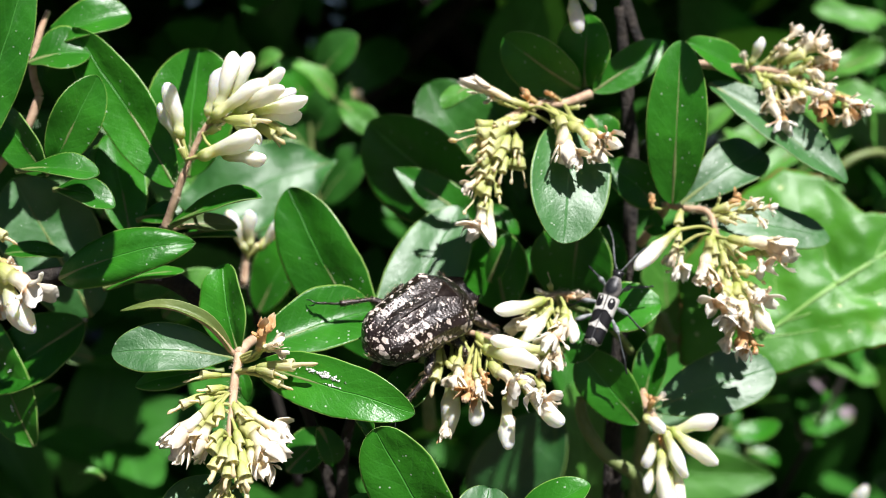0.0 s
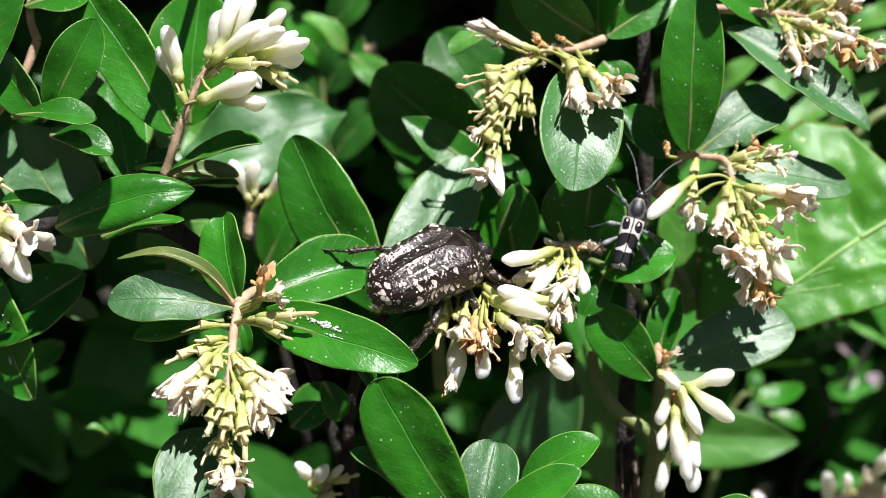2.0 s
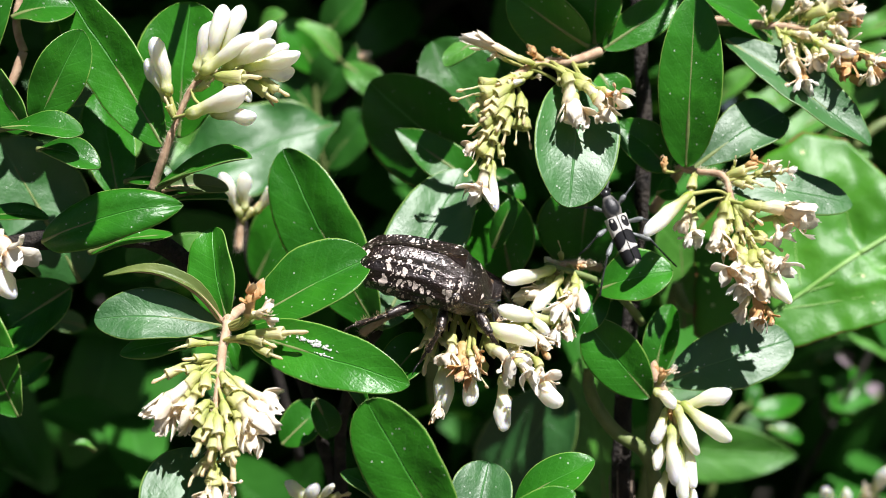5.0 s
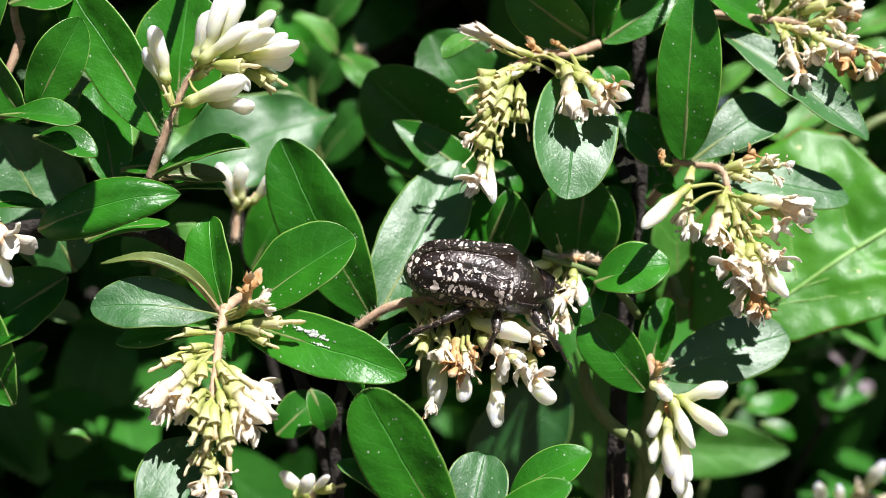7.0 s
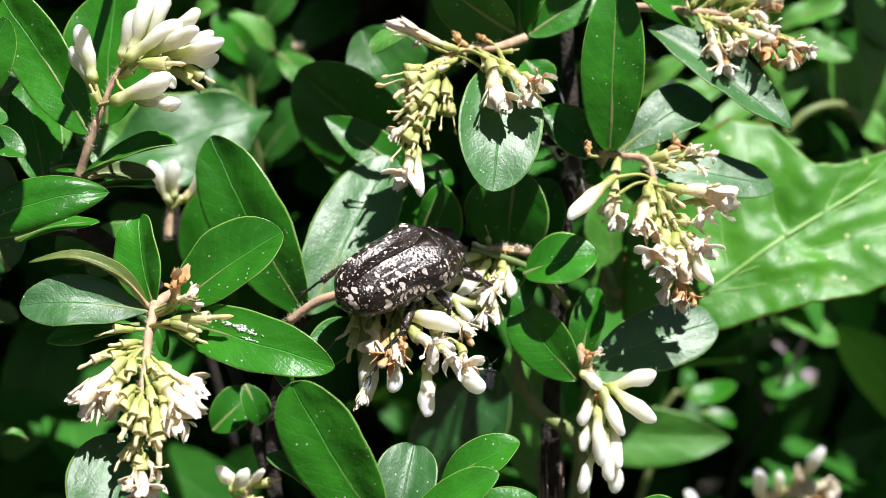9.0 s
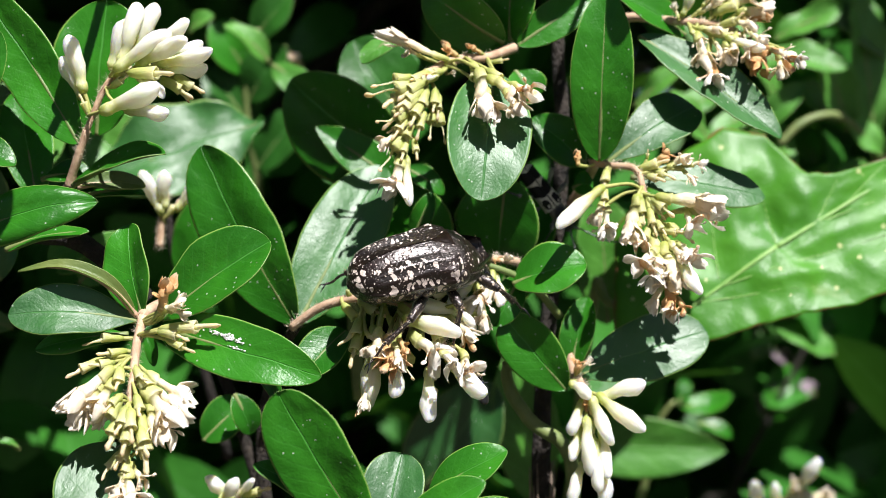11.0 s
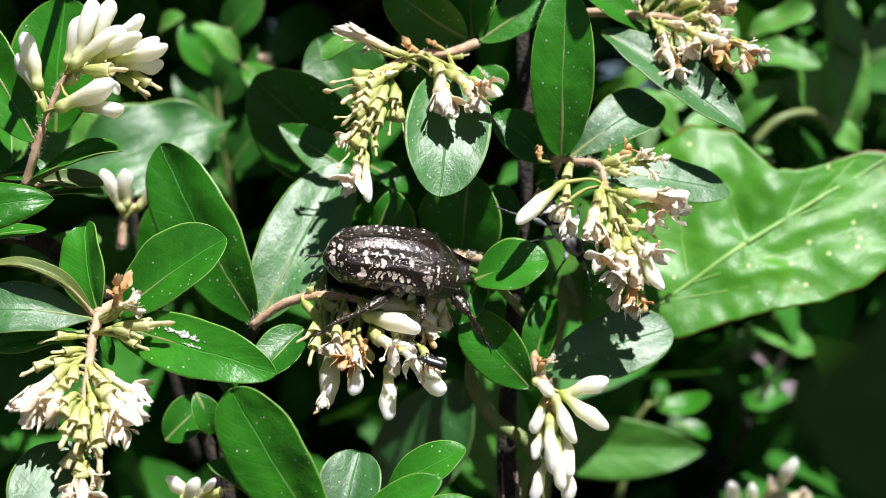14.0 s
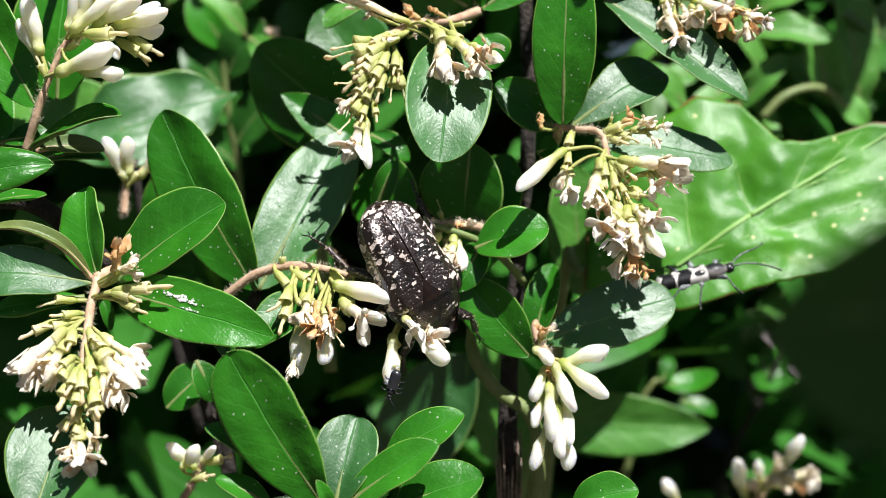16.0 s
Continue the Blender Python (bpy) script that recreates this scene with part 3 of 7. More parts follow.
foliage("shrub_foliage", "unseen leaves, added to shade the shrub's left inside", 300, (-200, 0, 102), (-48, 36, 135), (28, 44), 14, FAR)
foliage("shrub_foliage", "unseen sparser top leaves, added to half shade the right side", 230, (65, 60, 110), (400, 380, 330), (28, 48), 9, FAR)
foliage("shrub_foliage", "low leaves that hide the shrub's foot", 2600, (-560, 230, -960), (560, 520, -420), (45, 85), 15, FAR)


def shrub_stems():
    """Woody stems that rise from the ground inside the shrub and fork once."""
    shrub = thing("privet_shrub", (0, 0.3, 0.0), "dark woody stems of the privet shrub rising from the soil", "shrub")
    rng = random.Random(21)
    for _ in range(9):
        x, y = rng.uniform(-330, 330), rng.uniform(240, 420)
        top = (x * 1.3 + rng.uniform(-60, 60), y - rng.uniform(0, 60), rng.uniform(150, 420))
        pts = [(x, y, -1020), (x + rng.uniform(-25, 25), y + 15, -620), (x * 1.15, y - 15, -160), top]
        stem = twig(shrub, pts, (9.0, 7.5, 6.0, 3.0), BARK, "stem")
        fork = Vector(pts[2])
        me, m = tube("branch", [at(*fork), at(*(fork + Vector((rng.uniform(-90, 90), -60, 150)))), at(*(fork + Vector((rng.uniform(-140, 140), -90, 330))))], (4.5, 3.5, 1.8), 8, 0.2)
        part("branch", me, BARK, stem, m)


shrub_stems()


# ---- sprays of the privet shrub, the leaves behind them ----
sprig_budding = thing("privet_sprig", at(-47.6, -2.0, 12.2), "privet sprig with white buds and glossy dark green leaves", "shrub sprig", "privet sprigs")
twig(sprig_budding, [(-48.4, -1.0, 11.5), (-46.4, -3.0, 16.3), (-44.6, -4.0, 20.8)], (0.78, 0.7, 0.65), STEM, "twig")
cluster(sprig_budding, [(-46.4, -3.0, 16.3), (-44.6, -4.0, 20.8), (-40.6, -5.0, 28.7), (-36.0, -6.0, 30.3), (-30.1, -6.0, 30.4)], [
    ("b", (-44.9, -4.0, 26.8), (-46.9, -6.0, 36.2), 1.0),
    ("b", (-45.0, -3.0, 25.5), (-49.0, -4.0, 33.1), 0.95),
    ("g", (-44.2, -4.0, 23.1), (-45.5, -5.0, 26.7), 1.0),
    ("b", (-40.3, -4.0, 30.3), (-38.7, -6.0, 39.4), 1.05),
    ("b", (-38.7, -5.0, 30.8), (-35.7, -7.0, 41.2), 1.0),
    ("b", (-37.2, -4.0, 32.5), (-32.5, -5.0, 41.2), 1.0),
    ("b", (-39.2, -8.0, 30.0), (-29.2, -11.0, 36.1), 0.85),
    ("b", (-33.3, -6.0, 33.5), (-26.5, -9.0, 37.8), 0.95),
    ("b", (-35.5, -8.0, 30.7), (-25.9, -12.0, 35.2), 0.9),
    ("b", (-31.7, -4.0, 32.8), (-25.3, -5.0, 34.8), 1.0),
    ("b", (-32.2, -7.0, 31.0), (-22.6, -10.0, 31.6), 0.9),
    ("b", (-32.5, -5.0, 30.6), (-23.8, -8.0, 29.9), 1.0),
    ("g", (-36.7, -9.0, 29.4), (-28.4, -12.0, 28.6), 0.8),
    ("b", (-35.5, -8.0, 28.7), (-30.0, -10.0, 26.3), 1.0),
    ("g", (-32.8, -3.0, 29.3), (-27.4, -1.0, 26.4), 1.0),
    ("b", (-41.6, -8.0, 23.3), (-30.3, -12.0, 25.9), 0.95),
    ("b", (-37.4, -9.0, 23.4), (-29.5, -12.0, 22.3), 1.0),
    ("g", (-30.6, -2.0, 30.0), (-26.1, 0.0, 26.5), 1.0),
    ("g", (-31.2, -1.0, 30.0), (-28.4, 1.0, 25.3), 0.9),
    ("g", (-40.1, -6.0, 27.5), (-36.6, -8.0, 29.1), 1.0),
    ("g", (-42.6, -5.0, 23.5), (-40.1, -6.0, 24.0), 1.0),
    ("g", (-39.7, -6.0, 29.5), (-35.3, -8.0, 30.2), 1.0),
    ("g", (-35.7, -5.0, 29.9), (-31.3, -7.0, 30.6), 1.0),
], (0.62, 0.5, 0.35), "white budding flower cluster on a hairy brown stem")
leaf(sprig_budding, (-46.4, -2.0, 18.7), (-65.3, 4.0, 47.2), 10.7, (-0.23, -0.97, 0.05), peak=0.5, fold=14, sag=-1.5)
leaf(sprig_budding, (-45.7, 8.0, 20.9), (-43.4, 8.0, 44.1), 16.1, (-0.13, -0.99, 0.01), peak=0.55, fold=8, blunt=0.5)
leaf(sprig_budding, (-47.6, -2.0, 12.0), (-31.1, -8.0, 16.6), 5.9, (-0.39, -0.44, 0.81), peak=0.6, fold=20, sag=1)
leaf(sprig_budding, (-47.2, 0.0, 11.8), (-36.4, 3.0, 11.7), 3.4, (0.22, -0.75, 0.63), peak=0.6, kind=3, label='small yellowing leaf with a brown edge')
leaf(sprig_budding, (-45.7, 2.0, 10.5), (-36.6, 4.0, 10.1), 4.5, (0.17, -0.62, 0.77), peak=0.5)
leaf(sprig_budding, (-66.0, -4.0, 3.2), (-43.4, -10.0, 9.6), 8.9, (-0.52, -0.84, 0.16), peak=0.48, fold=16, sag=1.6, curl=0.4, hook=26)
leaf(sprig_budding, (-68.0, -1.0, 22.0), (-59.4, -3.0, 37.9), 8.6, (0.21, -0.95, -0.24), peak=0.55, fold=18)
leaf(sprig_budding, (-73.5, -3.0, 21.8), (-58.7, -6.0, 20.9), 5.8, (-0.11, -0.74, 0.66), peak=0.68, fold=12, sag=1)
leaf(sprig_budding, (-67.8, 0.0, 18.8), (-56.7, -3.0, 15.3), 5.9, (0.02, -0.73, 0.68), peak=0.6, fold=14)
leaf(sprig_budding, (-55.6, 6.0, 10.2), (-60.8, 14.0, 29.8), 9.1, (0.16, -0.90, 0.41), peak=0.5)
leaf(sprig_budding, (-54.2, 4.0, 13.4), (-45.0, 3.0, 13.4), 5.1, (-0.08, -0.74, 0.67), peak=0.6)
twig(sprig_budding, [(-79.7, 2.0, 1.0), (-68.4, 2.0, 3.4), (-55.4, 3.0, 3.9), (-47.2, 5.0, 2.0), (-37.1, 8.0, -7.6)], (1.6, 1.7, 1.8, 1.7, 1.5), BARK, "branch")
twig(sprig_budding, [(-48.4, -1.0, 11.5), (-51.2, 1.0, 7.6), (-54.0, 3.0, 3.9)], (0.9, 1.0, 1.2), BARK, "twig")
leaf(sprig_budding, (-59.4, 0.0, 1.5), (-45.0, -2.0, 4.3), 4.0, (-0.23, -0.69, 0.68), peak=0.5)
sprig_edge = thing("privet_sprig", at(-79.0, -0.0, 24.2), "privet sprig of dark glossy leaves with a reddish stalk", "shrub sprig", "privet sprigs")
leaf(sprig_edge, (-80.6, -6.0, 24.2), (-70.8, -4.0, 56.7), 9.0, (0.36, -0.93, -0.05), peak=0.45, fold=14)
leaf(sprig_edge, (-68.3, -2.0, 21.0), (-77.5, 2.0, 33.2), 7.7, (-0.45, -0.88, 0.12), peak=0.5, fold=16)
leaf(sprig_edge, (-72.8, 3.0, 41.2), (-62.1, 4.0, 42.8), 10.7, (-0.01, -0.80, 0.60), peak=0.6)
twig(sprig_edge, [(-71.1, 4.0, 35.4), (-72.3, 4.0, 40.4), (-71.0, 4.0, 46.3), (-69.7, 5.0, 50.5)], (0.7, 0.6, 0.5), STEM, "twig")
leaf(sprig_edge, (-72.5, 6.0, 44.7), (-55.8, 8.0, 50.4), 8.3, (-0.07, -0.86, 0.50), peak=0.65, blunt=0.45)
twig(sprig_edge, [(-71.1, 4.0, 35.4), (-74.1, 4.0, 28.4), (-80.9, 3.0, 19.5)], (0.7, 0.8, 0.9), STEM, "twig")
sprig_white = thing("privet_sprig", at(-81.1, -0.0, 4.6), "privet sprig with white flowers at the shrub's edge", "shrub sprig", "privet sprigs")
cluster(sprig_white, [(-82.4, -2.0, 7.0), (-78.3, -3.0, 5.5), (-75.1, -4.0, 4.5)], [
    ("f", (-76.1, -4.0, 5.5), (-72.0, -5.0, 4.5), 1.0),
    ("o", (-76.0, -6.0, 5.5), (-66.7, -9.0, -1.3), 1.1),
    ("b", (-76.3, -5.0, 4.5), (-70.8, -8.0, -6.9), 1.0),
    ("f", (-77.6, -2.0, 7.0), (-73.4, -3.0, 5.5), 1.0),
    ("s", (-76.3, -3.0, 6.5), (-71.3, -4.0, 2.5), 1.0),
    ("g", (-78.5, -2.0, 12.3), (-73.6, -3.0, 9.3), 1.0),
    ("o", (-77.7, -5.0, 2.6), (-73.2, -6.0, -3.2), 1.0),
], (0.75, 0.6, 0.35), "white flower cluster with browning petals")
spotted_leaf = leaf(sprig_white, (-74.2, 10.0, -27.0), (-83.6, 12.0, -3.6), 11.3, (-0.31, -0.95, -0.04), peak=0.5)
residue(spotted_leaf, 25.0, 11.0, 1, 12, ((0.3, 0.1, 0.03, 9), (0.5, -0.3, 0.05, 4)), 7)
leaf(sprig_white, (-77.0, 3.0, 7.5), (-66.7, 3.0, 6.9), 4.3, (0.04, -0.74, 0.67), peak=0.5)
leaf(sprig_white, (-65.3, 12.0, -4.8), (-82.2, 10.0, -16.7), 12.7, (-0.15, -0.92, 0.37), peak=0.5)
sprig_hanging = thing("privet_sprig", at(-35.1, -9.0, -10.0), "privet sprig with a hanging flower cluster and oval leaves", "shrub sprig", "privet sprigs")
twig(sprig_hanging, [(-34.9, -9.0, -9.7), (-34.1, 0.0, -8.3), (-32.8, 12.0, -7.8)], (0.9, 0.9, 1.0), STEM, "twig")
cluster(sprig_hanging, [(-34.9, -9.0, -10.0), (-35.3, -12.0, -14.2), (-35.7, -15.0, -21.0), (-36.6, -17.0, -28.7), (-36.1, -17.0, -36.6)], [
    ("g", (-37.5, -11.0, -13.3), (-43.0, -14.0, -12.7), 0.7),
    ("g", (-36.9, -11.0, -15.3), (-41.5, -14.0, -15.6), 0.9),
    ("g", (-40.5, -12.0, -16.4), (-46.3, -15.0, -18.8), 0.8),
    ("g", (-38.7, -12.0, -16.9), (-42.8, -14.0, -17.6), 1.2),
    ("b", (-38.2, -14.0, -17.6), (-42.9, -18.0, -21.6), 0.9),
    ("f", (-38.4, -15.0, -17.5), (-46.4, -19.0, -24.6), 0.9),
    ("f", (-39.1, -15.0, -19.3), (-45.2, -19.0, -26.9), 0.9),
    ("f", (-38.2, -15.0, -19.3), (-41.4, -19.0, -25.4), 1.2),
    ("g", (-37.3, -15.0, -17.5), (-37.7, -18.0, -21.6), 1.2),
    ("g", (-36.8, -17.0, -21.7), (-39.1, -20.0, -24.0), 1.2),
    ("g", (-37.0, -17.0, -22.6), (-39.5, -20.0, -26.6), 1.2),
    ("f", (-38.6, -15.0, -22.8), (-41.4, -18.0, -27.3), 0.8),
    ("g", (-36.6, -17.0, -24.4), (-39.1, -20.0, -30.1), 1.2),
    ("g", (-35.8, -18.0, -23.4), (-36.8, -21.0, -28.2), 1.2),
    ("g", (-35.1, -19.0, -23.7), (-34.5, -22.0, -28.5), 1.2),
    ("g", (-34.8, -14.0, -18.5), (-31.8, -17.0, -22.6), 1.2),
    ("g", (-34.7, -14.0, -19.4), (-30.0, -17.0, -24.4), 1.2),
    ("f", (-34.0, -15.0, -21.0), (-27.2, -19.0, -27.2), 1.2),
    ("f", (-34.1, -13.0, -20.3), (-26.6, -16.0, -24.5), 0.9),
    ("f", (-34.1, -12.0, -18.6), (-25.4, -15.0, -23.7), 0.8),
    ("f", (-32.8, -16.0, -22.7), (-28.5, -19.0, -30.2), 0.9),
    ("f", (-33.2, -16.0, -22.7), (-30.6, -19.0, -29.8), 0.9),
    ("g", (-34.0, -17.0, -24.4), (-32.5, -20.0, -34.4), 0.8),
    ("g", (-34.7, -18.0, -28.6), (-33.5, -20.0, -30.9), 1.2),
    ("g", (-35.7, -17.0, -29.6), (-37.8, -20.0, -33.1), 1.2),
    ("g", (-37.2, -16.0, -30.6), (-40.5, -18.0, -34.7), 0.8),
    ("g", (-35.8, -18.0, -31.2), (-36.1, -20.0, -35.2), 1.2),
    ("f", (-36.0, -18.0, -32.9), (-37.2, -21.0, -37.7), 1.2),
    ("o", (-35.8, -18.0, -32.9), (-34.1, -22.0, -39.6), 1.2),
    ("f", (-35.5, -18.0, -32.1), (-32.4, -20.0, -36.1), 1.2),
    ("g", (-35.3, -14.0, -17.6), (-33.7, -16.0, -20.9), 1.2),
    ("g", (-34.4, -17.0, -30.5), (-32.4, -19.0, -31.9), 1.2),
    ("g", (-31.5, -14.0, -11.8), (-20.9, -17.0, -11.4), 0.6),
    ("g", (-31.7, -14.0, -12.1), (-25.8, -16.0, -13.1), 0.9),
    ("g", (-30.4, -14.0, -13.2), (-25.5, -17.0, -15.8), 0.8),
    ("s", (-31.1, -14.0, -9.2), (-29.3, -17.0, -3.2), 1.1),
    ("f", (-30.8, -14.0, -9.2), (-26.4, -18.0, -6.9), 0.9),
    ("f", (-30.4, -14.0, -8.8), (-25.7, -17.0, -9.5), 0.7),
    ("g", (-32.0, -12.0, -10.6), (-30.1, -13.0, -7.0), 1.2),
    ("g", (-38.5, -13.0, -17.7), (-39.5, -15.0, -22.8), 1.2),
    ("g", (-34.6, -17.0, -21.7), (-33.2, -19.0, -25.9), 1.2),
    ("g", (-35.0, -19.0, -25.9), (-36.0, -22.0, -30.7), 1.2),
    ("g", (-34.1, -18.0, -26.4), (-31.9, -21.0, -30.8), 1.2),
], (0.85, 0.7, 0.55, 0.4), "hanging cluster of yellow green calyxes and fading flowers")
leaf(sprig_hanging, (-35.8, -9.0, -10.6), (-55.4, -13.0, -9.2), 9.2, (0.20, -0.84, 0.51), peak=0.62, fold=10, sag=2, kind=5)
leaf(sprig_hanging, (-37.9, -6.0, -12.7), (-52.5, -8.0, -15.1), 4.6, (0.02, -0.82, 0.58), peak=0.55, curl=0.3)
leaf(sprig_hanging, (-35.8, -9.0, -9.7), (-54.0, -12.0, -2.1), 2.2, (0.38, -0.64, 0.67), peak=0.45, kind=3, sag=5, fold=25, label='narrow curled leaf with a brown margin')
leaf(sprig_hanging, (-35.3, -8.0, -9.4), (-38.3, -2.0, 5.2), 9.4, (-0.50, -0.83, 0.24), peak=0.5, fold=16)
marked_leaf = leaf(sprig_hanging, (-32.0, -10.0, -11.8), (-5.6, -19.0, -19.3), 9.4, (-0.42, -0.84, 0.34), peak=0.5, fold=10, sag=1.6)
residue(marked_leaf, 29.5, 9.5, 1.6, 10, ((0.40, 0.35, 0.05, 80), (0.47, 0.28, 0.04, 40), (0.5, 0.05, 0.03, 20)), 4)
leaf(sprig_hanging, (-2.9, 2.0, -13.3), (-10.6, -4.0, -21.4), 7.6, (0.01, -0.81, 0.59), peak=0.5)
pressed_leaf = leaf(sprig_hanging, (-32.0, -9.0, -10.3), (-13.9, -12.0, 1.9), 11.8, (-0.28, -0.94, 0.18), peak=0.6, fold=17, sag=1, blunt=0.5)
leaf(sprig_hanging, (-35.9, -4.0, -12.4), (-34.0, -4.0, -18.3), 2.2, (0.36, -0.93, 0.11), peak=0.5)
twig(sprig_hanging, [(-32.8, 12.0, -7.8), (-26.7, 20.0, -20.2), (-22.9, 22.0, -32.5), (-18.8, 22.0, -46.8)], (1.0, 1.1, 1.2, 1.3), BARK, "branch")
leaf(sprig_hanging, (-29.5, 18.0, -33.1), (-21.7, 20.0, -26.2), 7.4, (-0.05, -0.94, 0.33), peak=0.5)
leaf(sprig_hanging, (-23.0, 12.0, -24.5), (-20.7, 14.0, -31.6), 5.1, (0.53, -0.84, -0.07), peak=0.5)
sprig_low = thing("privet_sprig", at(3.9, -18.0, -50.8), "leafy privet shoot of broad blunt leaves", "shrub sprig", "privet sprigs")
twig(sprig_low, [(3.8, -18.0, -54.3), (3.1, -18.0, -48.2), (2.7, -18.0, -43.9)], (1.2, 1.0, 0.8), SHOOT, "twig")
leaf(sprig_low, (2.3, -19.0, -45.9), (-12.0, -23.0, -21.1), 12.4, (-0.10, -0.97, -0.21), peak=0.62, fold=9, sag=1.5, blunt=0.5)
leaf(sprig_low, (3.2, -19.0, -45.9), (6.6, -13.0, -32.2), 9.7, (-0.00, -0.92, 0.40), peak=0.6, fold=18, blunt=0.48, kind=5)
leaf(sprig_low, (4.0, -19.0, -45.9), (19.4, -22.0, -35.5), 6.6, (-0.44, -0.80, 0.41), peak=0.55, fold=12)
leaf(sprig_low, (10.6, -10.0, -39.4), (23.3, -12.0, -32.0), 7.3, (-0.36, -0.85, 0.38), peak=0.55, fold=10)
leaf(sprig_low, (11.7, -16.0, -46.5), (26.2, -18.0, -41.2), 8.7, (-0.31, -0.78, 0.55), peak=0.6, fold=10)
leaf(sprig_low, (-6.6, -16.0, -40.2), (-15.9, -20.0, -32.4), 4.6, (0.63, -0.65, 0.42), peak=0.55, fold=18)
leaf(sprig_low, (-6.4, -18.0, -45.5), (-14.6, -20.0, -40.6), 4.9, (0.49, -0.68, 0.54), peak=0.55)
leaf(sprig_low, (-12.8, -12.0, -24.7), (-16.0, -12.0, -18.5), 2.5, (0.37, -0.91, 0.18), peak=0.5)
leaf(sprig_low, (2.5, -21.0, -45.6), (1.2, -24.0, -40.5), 2.6, (0.60, -0.75, -0.28), peak=0.5)
sprig_main = thing("privet_sprig", at(-12.1, 4.0, -12.4), "privet sprig whose flower cluster carries the beetle", "shrub sprig", "privet sprigs")
twig(sprig_main, [(-11.8, 10.0, -12.4), (-16.6, 16.0, -20.5), (-19.3, 20.0, -32.8), (-18.8, 22.0, -47.3)], (0.9, 1.0, 1.1, 1.3), BARK, "branch")
leaf(sprig_main, (-11.8, 8.0, -12.3), (-28.1, 10.0, 18.9), 14.0, (-0.28, -0.96, -0.09), peak=0.55, fold=8, sag=2, blunt=0.55)
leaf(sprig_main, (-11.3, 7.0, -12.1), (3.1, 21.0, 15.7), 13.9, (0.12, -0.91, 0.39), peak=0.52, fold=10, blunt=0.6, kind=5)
main_cluster = cluster(sprig_main, [(-12.3, 6.0, -12.7), (-7.3, 4.0, -9.4), (-1.8, 2.0, -7.8), (4.4, 1.0, -8.2), (10.0, 1.0, -9.8)], [
    ("c", (-2.1, 2.0, -7.8), (-1.7, 1.0, -3.8), 0.7),
    ("g", (-3.2, 1.0, -8.5), (0.6, 0.0, -12.8), 1.0),
    ("g", (-0.1, -3.0, -10.9), (-0.9, -7.0, -15.8), 1.0),
    ("g", (0.3, -3.0, -12.3), (-1.8, -7.0, -18.9), 0.9),
    ("f", (1.8, -4.0, -12.3), (6.5, -9.0, -17.6), 1.1),
    ("b", (2.2, -5.0, -15.0), (1.4, -9.0, -24.8), 1.15),
    ("s", (4.6, -6.0, -13.6), (5.6, -11.0, -19.3), 1.2),
    ("f", (0.9, -5.0, -13.1), (4.6, -8.0, -15.8), 1.0),
    ("b", (5.9, -6.0, -16.4), (5.9, -10.0, -23.9), 1.05),
    ("c", (7.2, -4.0, -16.1), (8.2, -8.0, -20.9), 1.0),
    ("b", (7.2, -6.0, -10.9), (15.6, -12.0, -12.3), 1.1),
    ("o", (8.3, -7.0, -13.2), (14.2, -12.0, -18.5), 1.0),
    ("b", (9.2, -6.0, -15.1), (15.6, -10.0, -16.0), 0.8),
    ("g", (4.5, -2.0, -10.5), (6.3, -3.0, -14.2), 1.0),
    ("g", (10.1, -4.0, -11.5), (9.2, -8.0, -15.9), 1.0),
    ("g", (6.4, -2.0, -8.7), (10.1, -4.0, -12.4), 1.0),
    ("f", (1.8, -7.0, -20.8), (0.0, -10.0, -26.0), 0.7),
    ("s", (0.8, -7.0, -24.0), (-0.4, -10.0, -26.4), 0.6),
    ("g", (-0.3, 0.0, -8.6), (4.5, -2.0, -11.0), 1.0),
    ("s", (5.1, -8.0, -14.9), (4.0, -12.0, -19.7), 1.1),
    ("f", (5.6, -9.0, -14.5), (6.9, -12.0, -19.3), 1.0),
    ("s", (6.3, -9.0, -15.8), (5.2, -13.0, -20.5), 0.9),
    ("s", (6.5, -9.0, -14.0), (8.0, -12.0, -16.8), 1.0),
    ("f", (3.3, -7.0, -12.2), (2.2, -10.0, -17.9), 1.2),
], (0.8, 0.75, 0.5), "flower cluster with white buds and browned petals under the beetle")
end_cluster = cluster(sprig_main, [(10.0, 1.0, -9.8), (11.5, -1.0, -11.5), (13.0, -3.0, -13.5), (14.0, -4.5, -16.0)], [
    ("b", (11.3, -6.0, -18.8), (10.8, -9.0, -27.9), 1.05),
    ("b", (14.6, -6.0, -18.1), (20.4, -11.0, -24.7), 1.1),
    ("o", (14.1, -6.0, -18.0), (19.1, -12.0, -20.4), 0.8),
    ("b", (15.7, -2.0, -8.9), (18.4, -4.0, -12.6), 1.1),
    ("f", (14.7, -2.0, -10.7), (19.3, -4.0, -15.4), 1.0),
    ("s", (15.6, -1.0, -13.5), (19.2, -4.0, -16.5), 1.0),
    ("g", (11.9, -5.0, -12.4), (13.7, -9.0, -16.9), 1.0),
    ("c", (11.3, -5.0, -19.8), (12.0, -8.0, -22.5), 1.0),
    ("o", (13.3, -9.0, -16.0), (15.7, -14.0, -19.8), 1.1),
    ("f", (16.5, -5.0, -16.2), (18.3, -9.0, -22.0), 1.1),
], (0.5, 0.45, 0.35), "end of the flower cluster with hanging white buds")
sprig_side = thing("privet_sprig", at(25.5, 6.0, -3.9), "privet sprig with small round leaves beside the beetle", "shrub sprig", "privet sprigs")
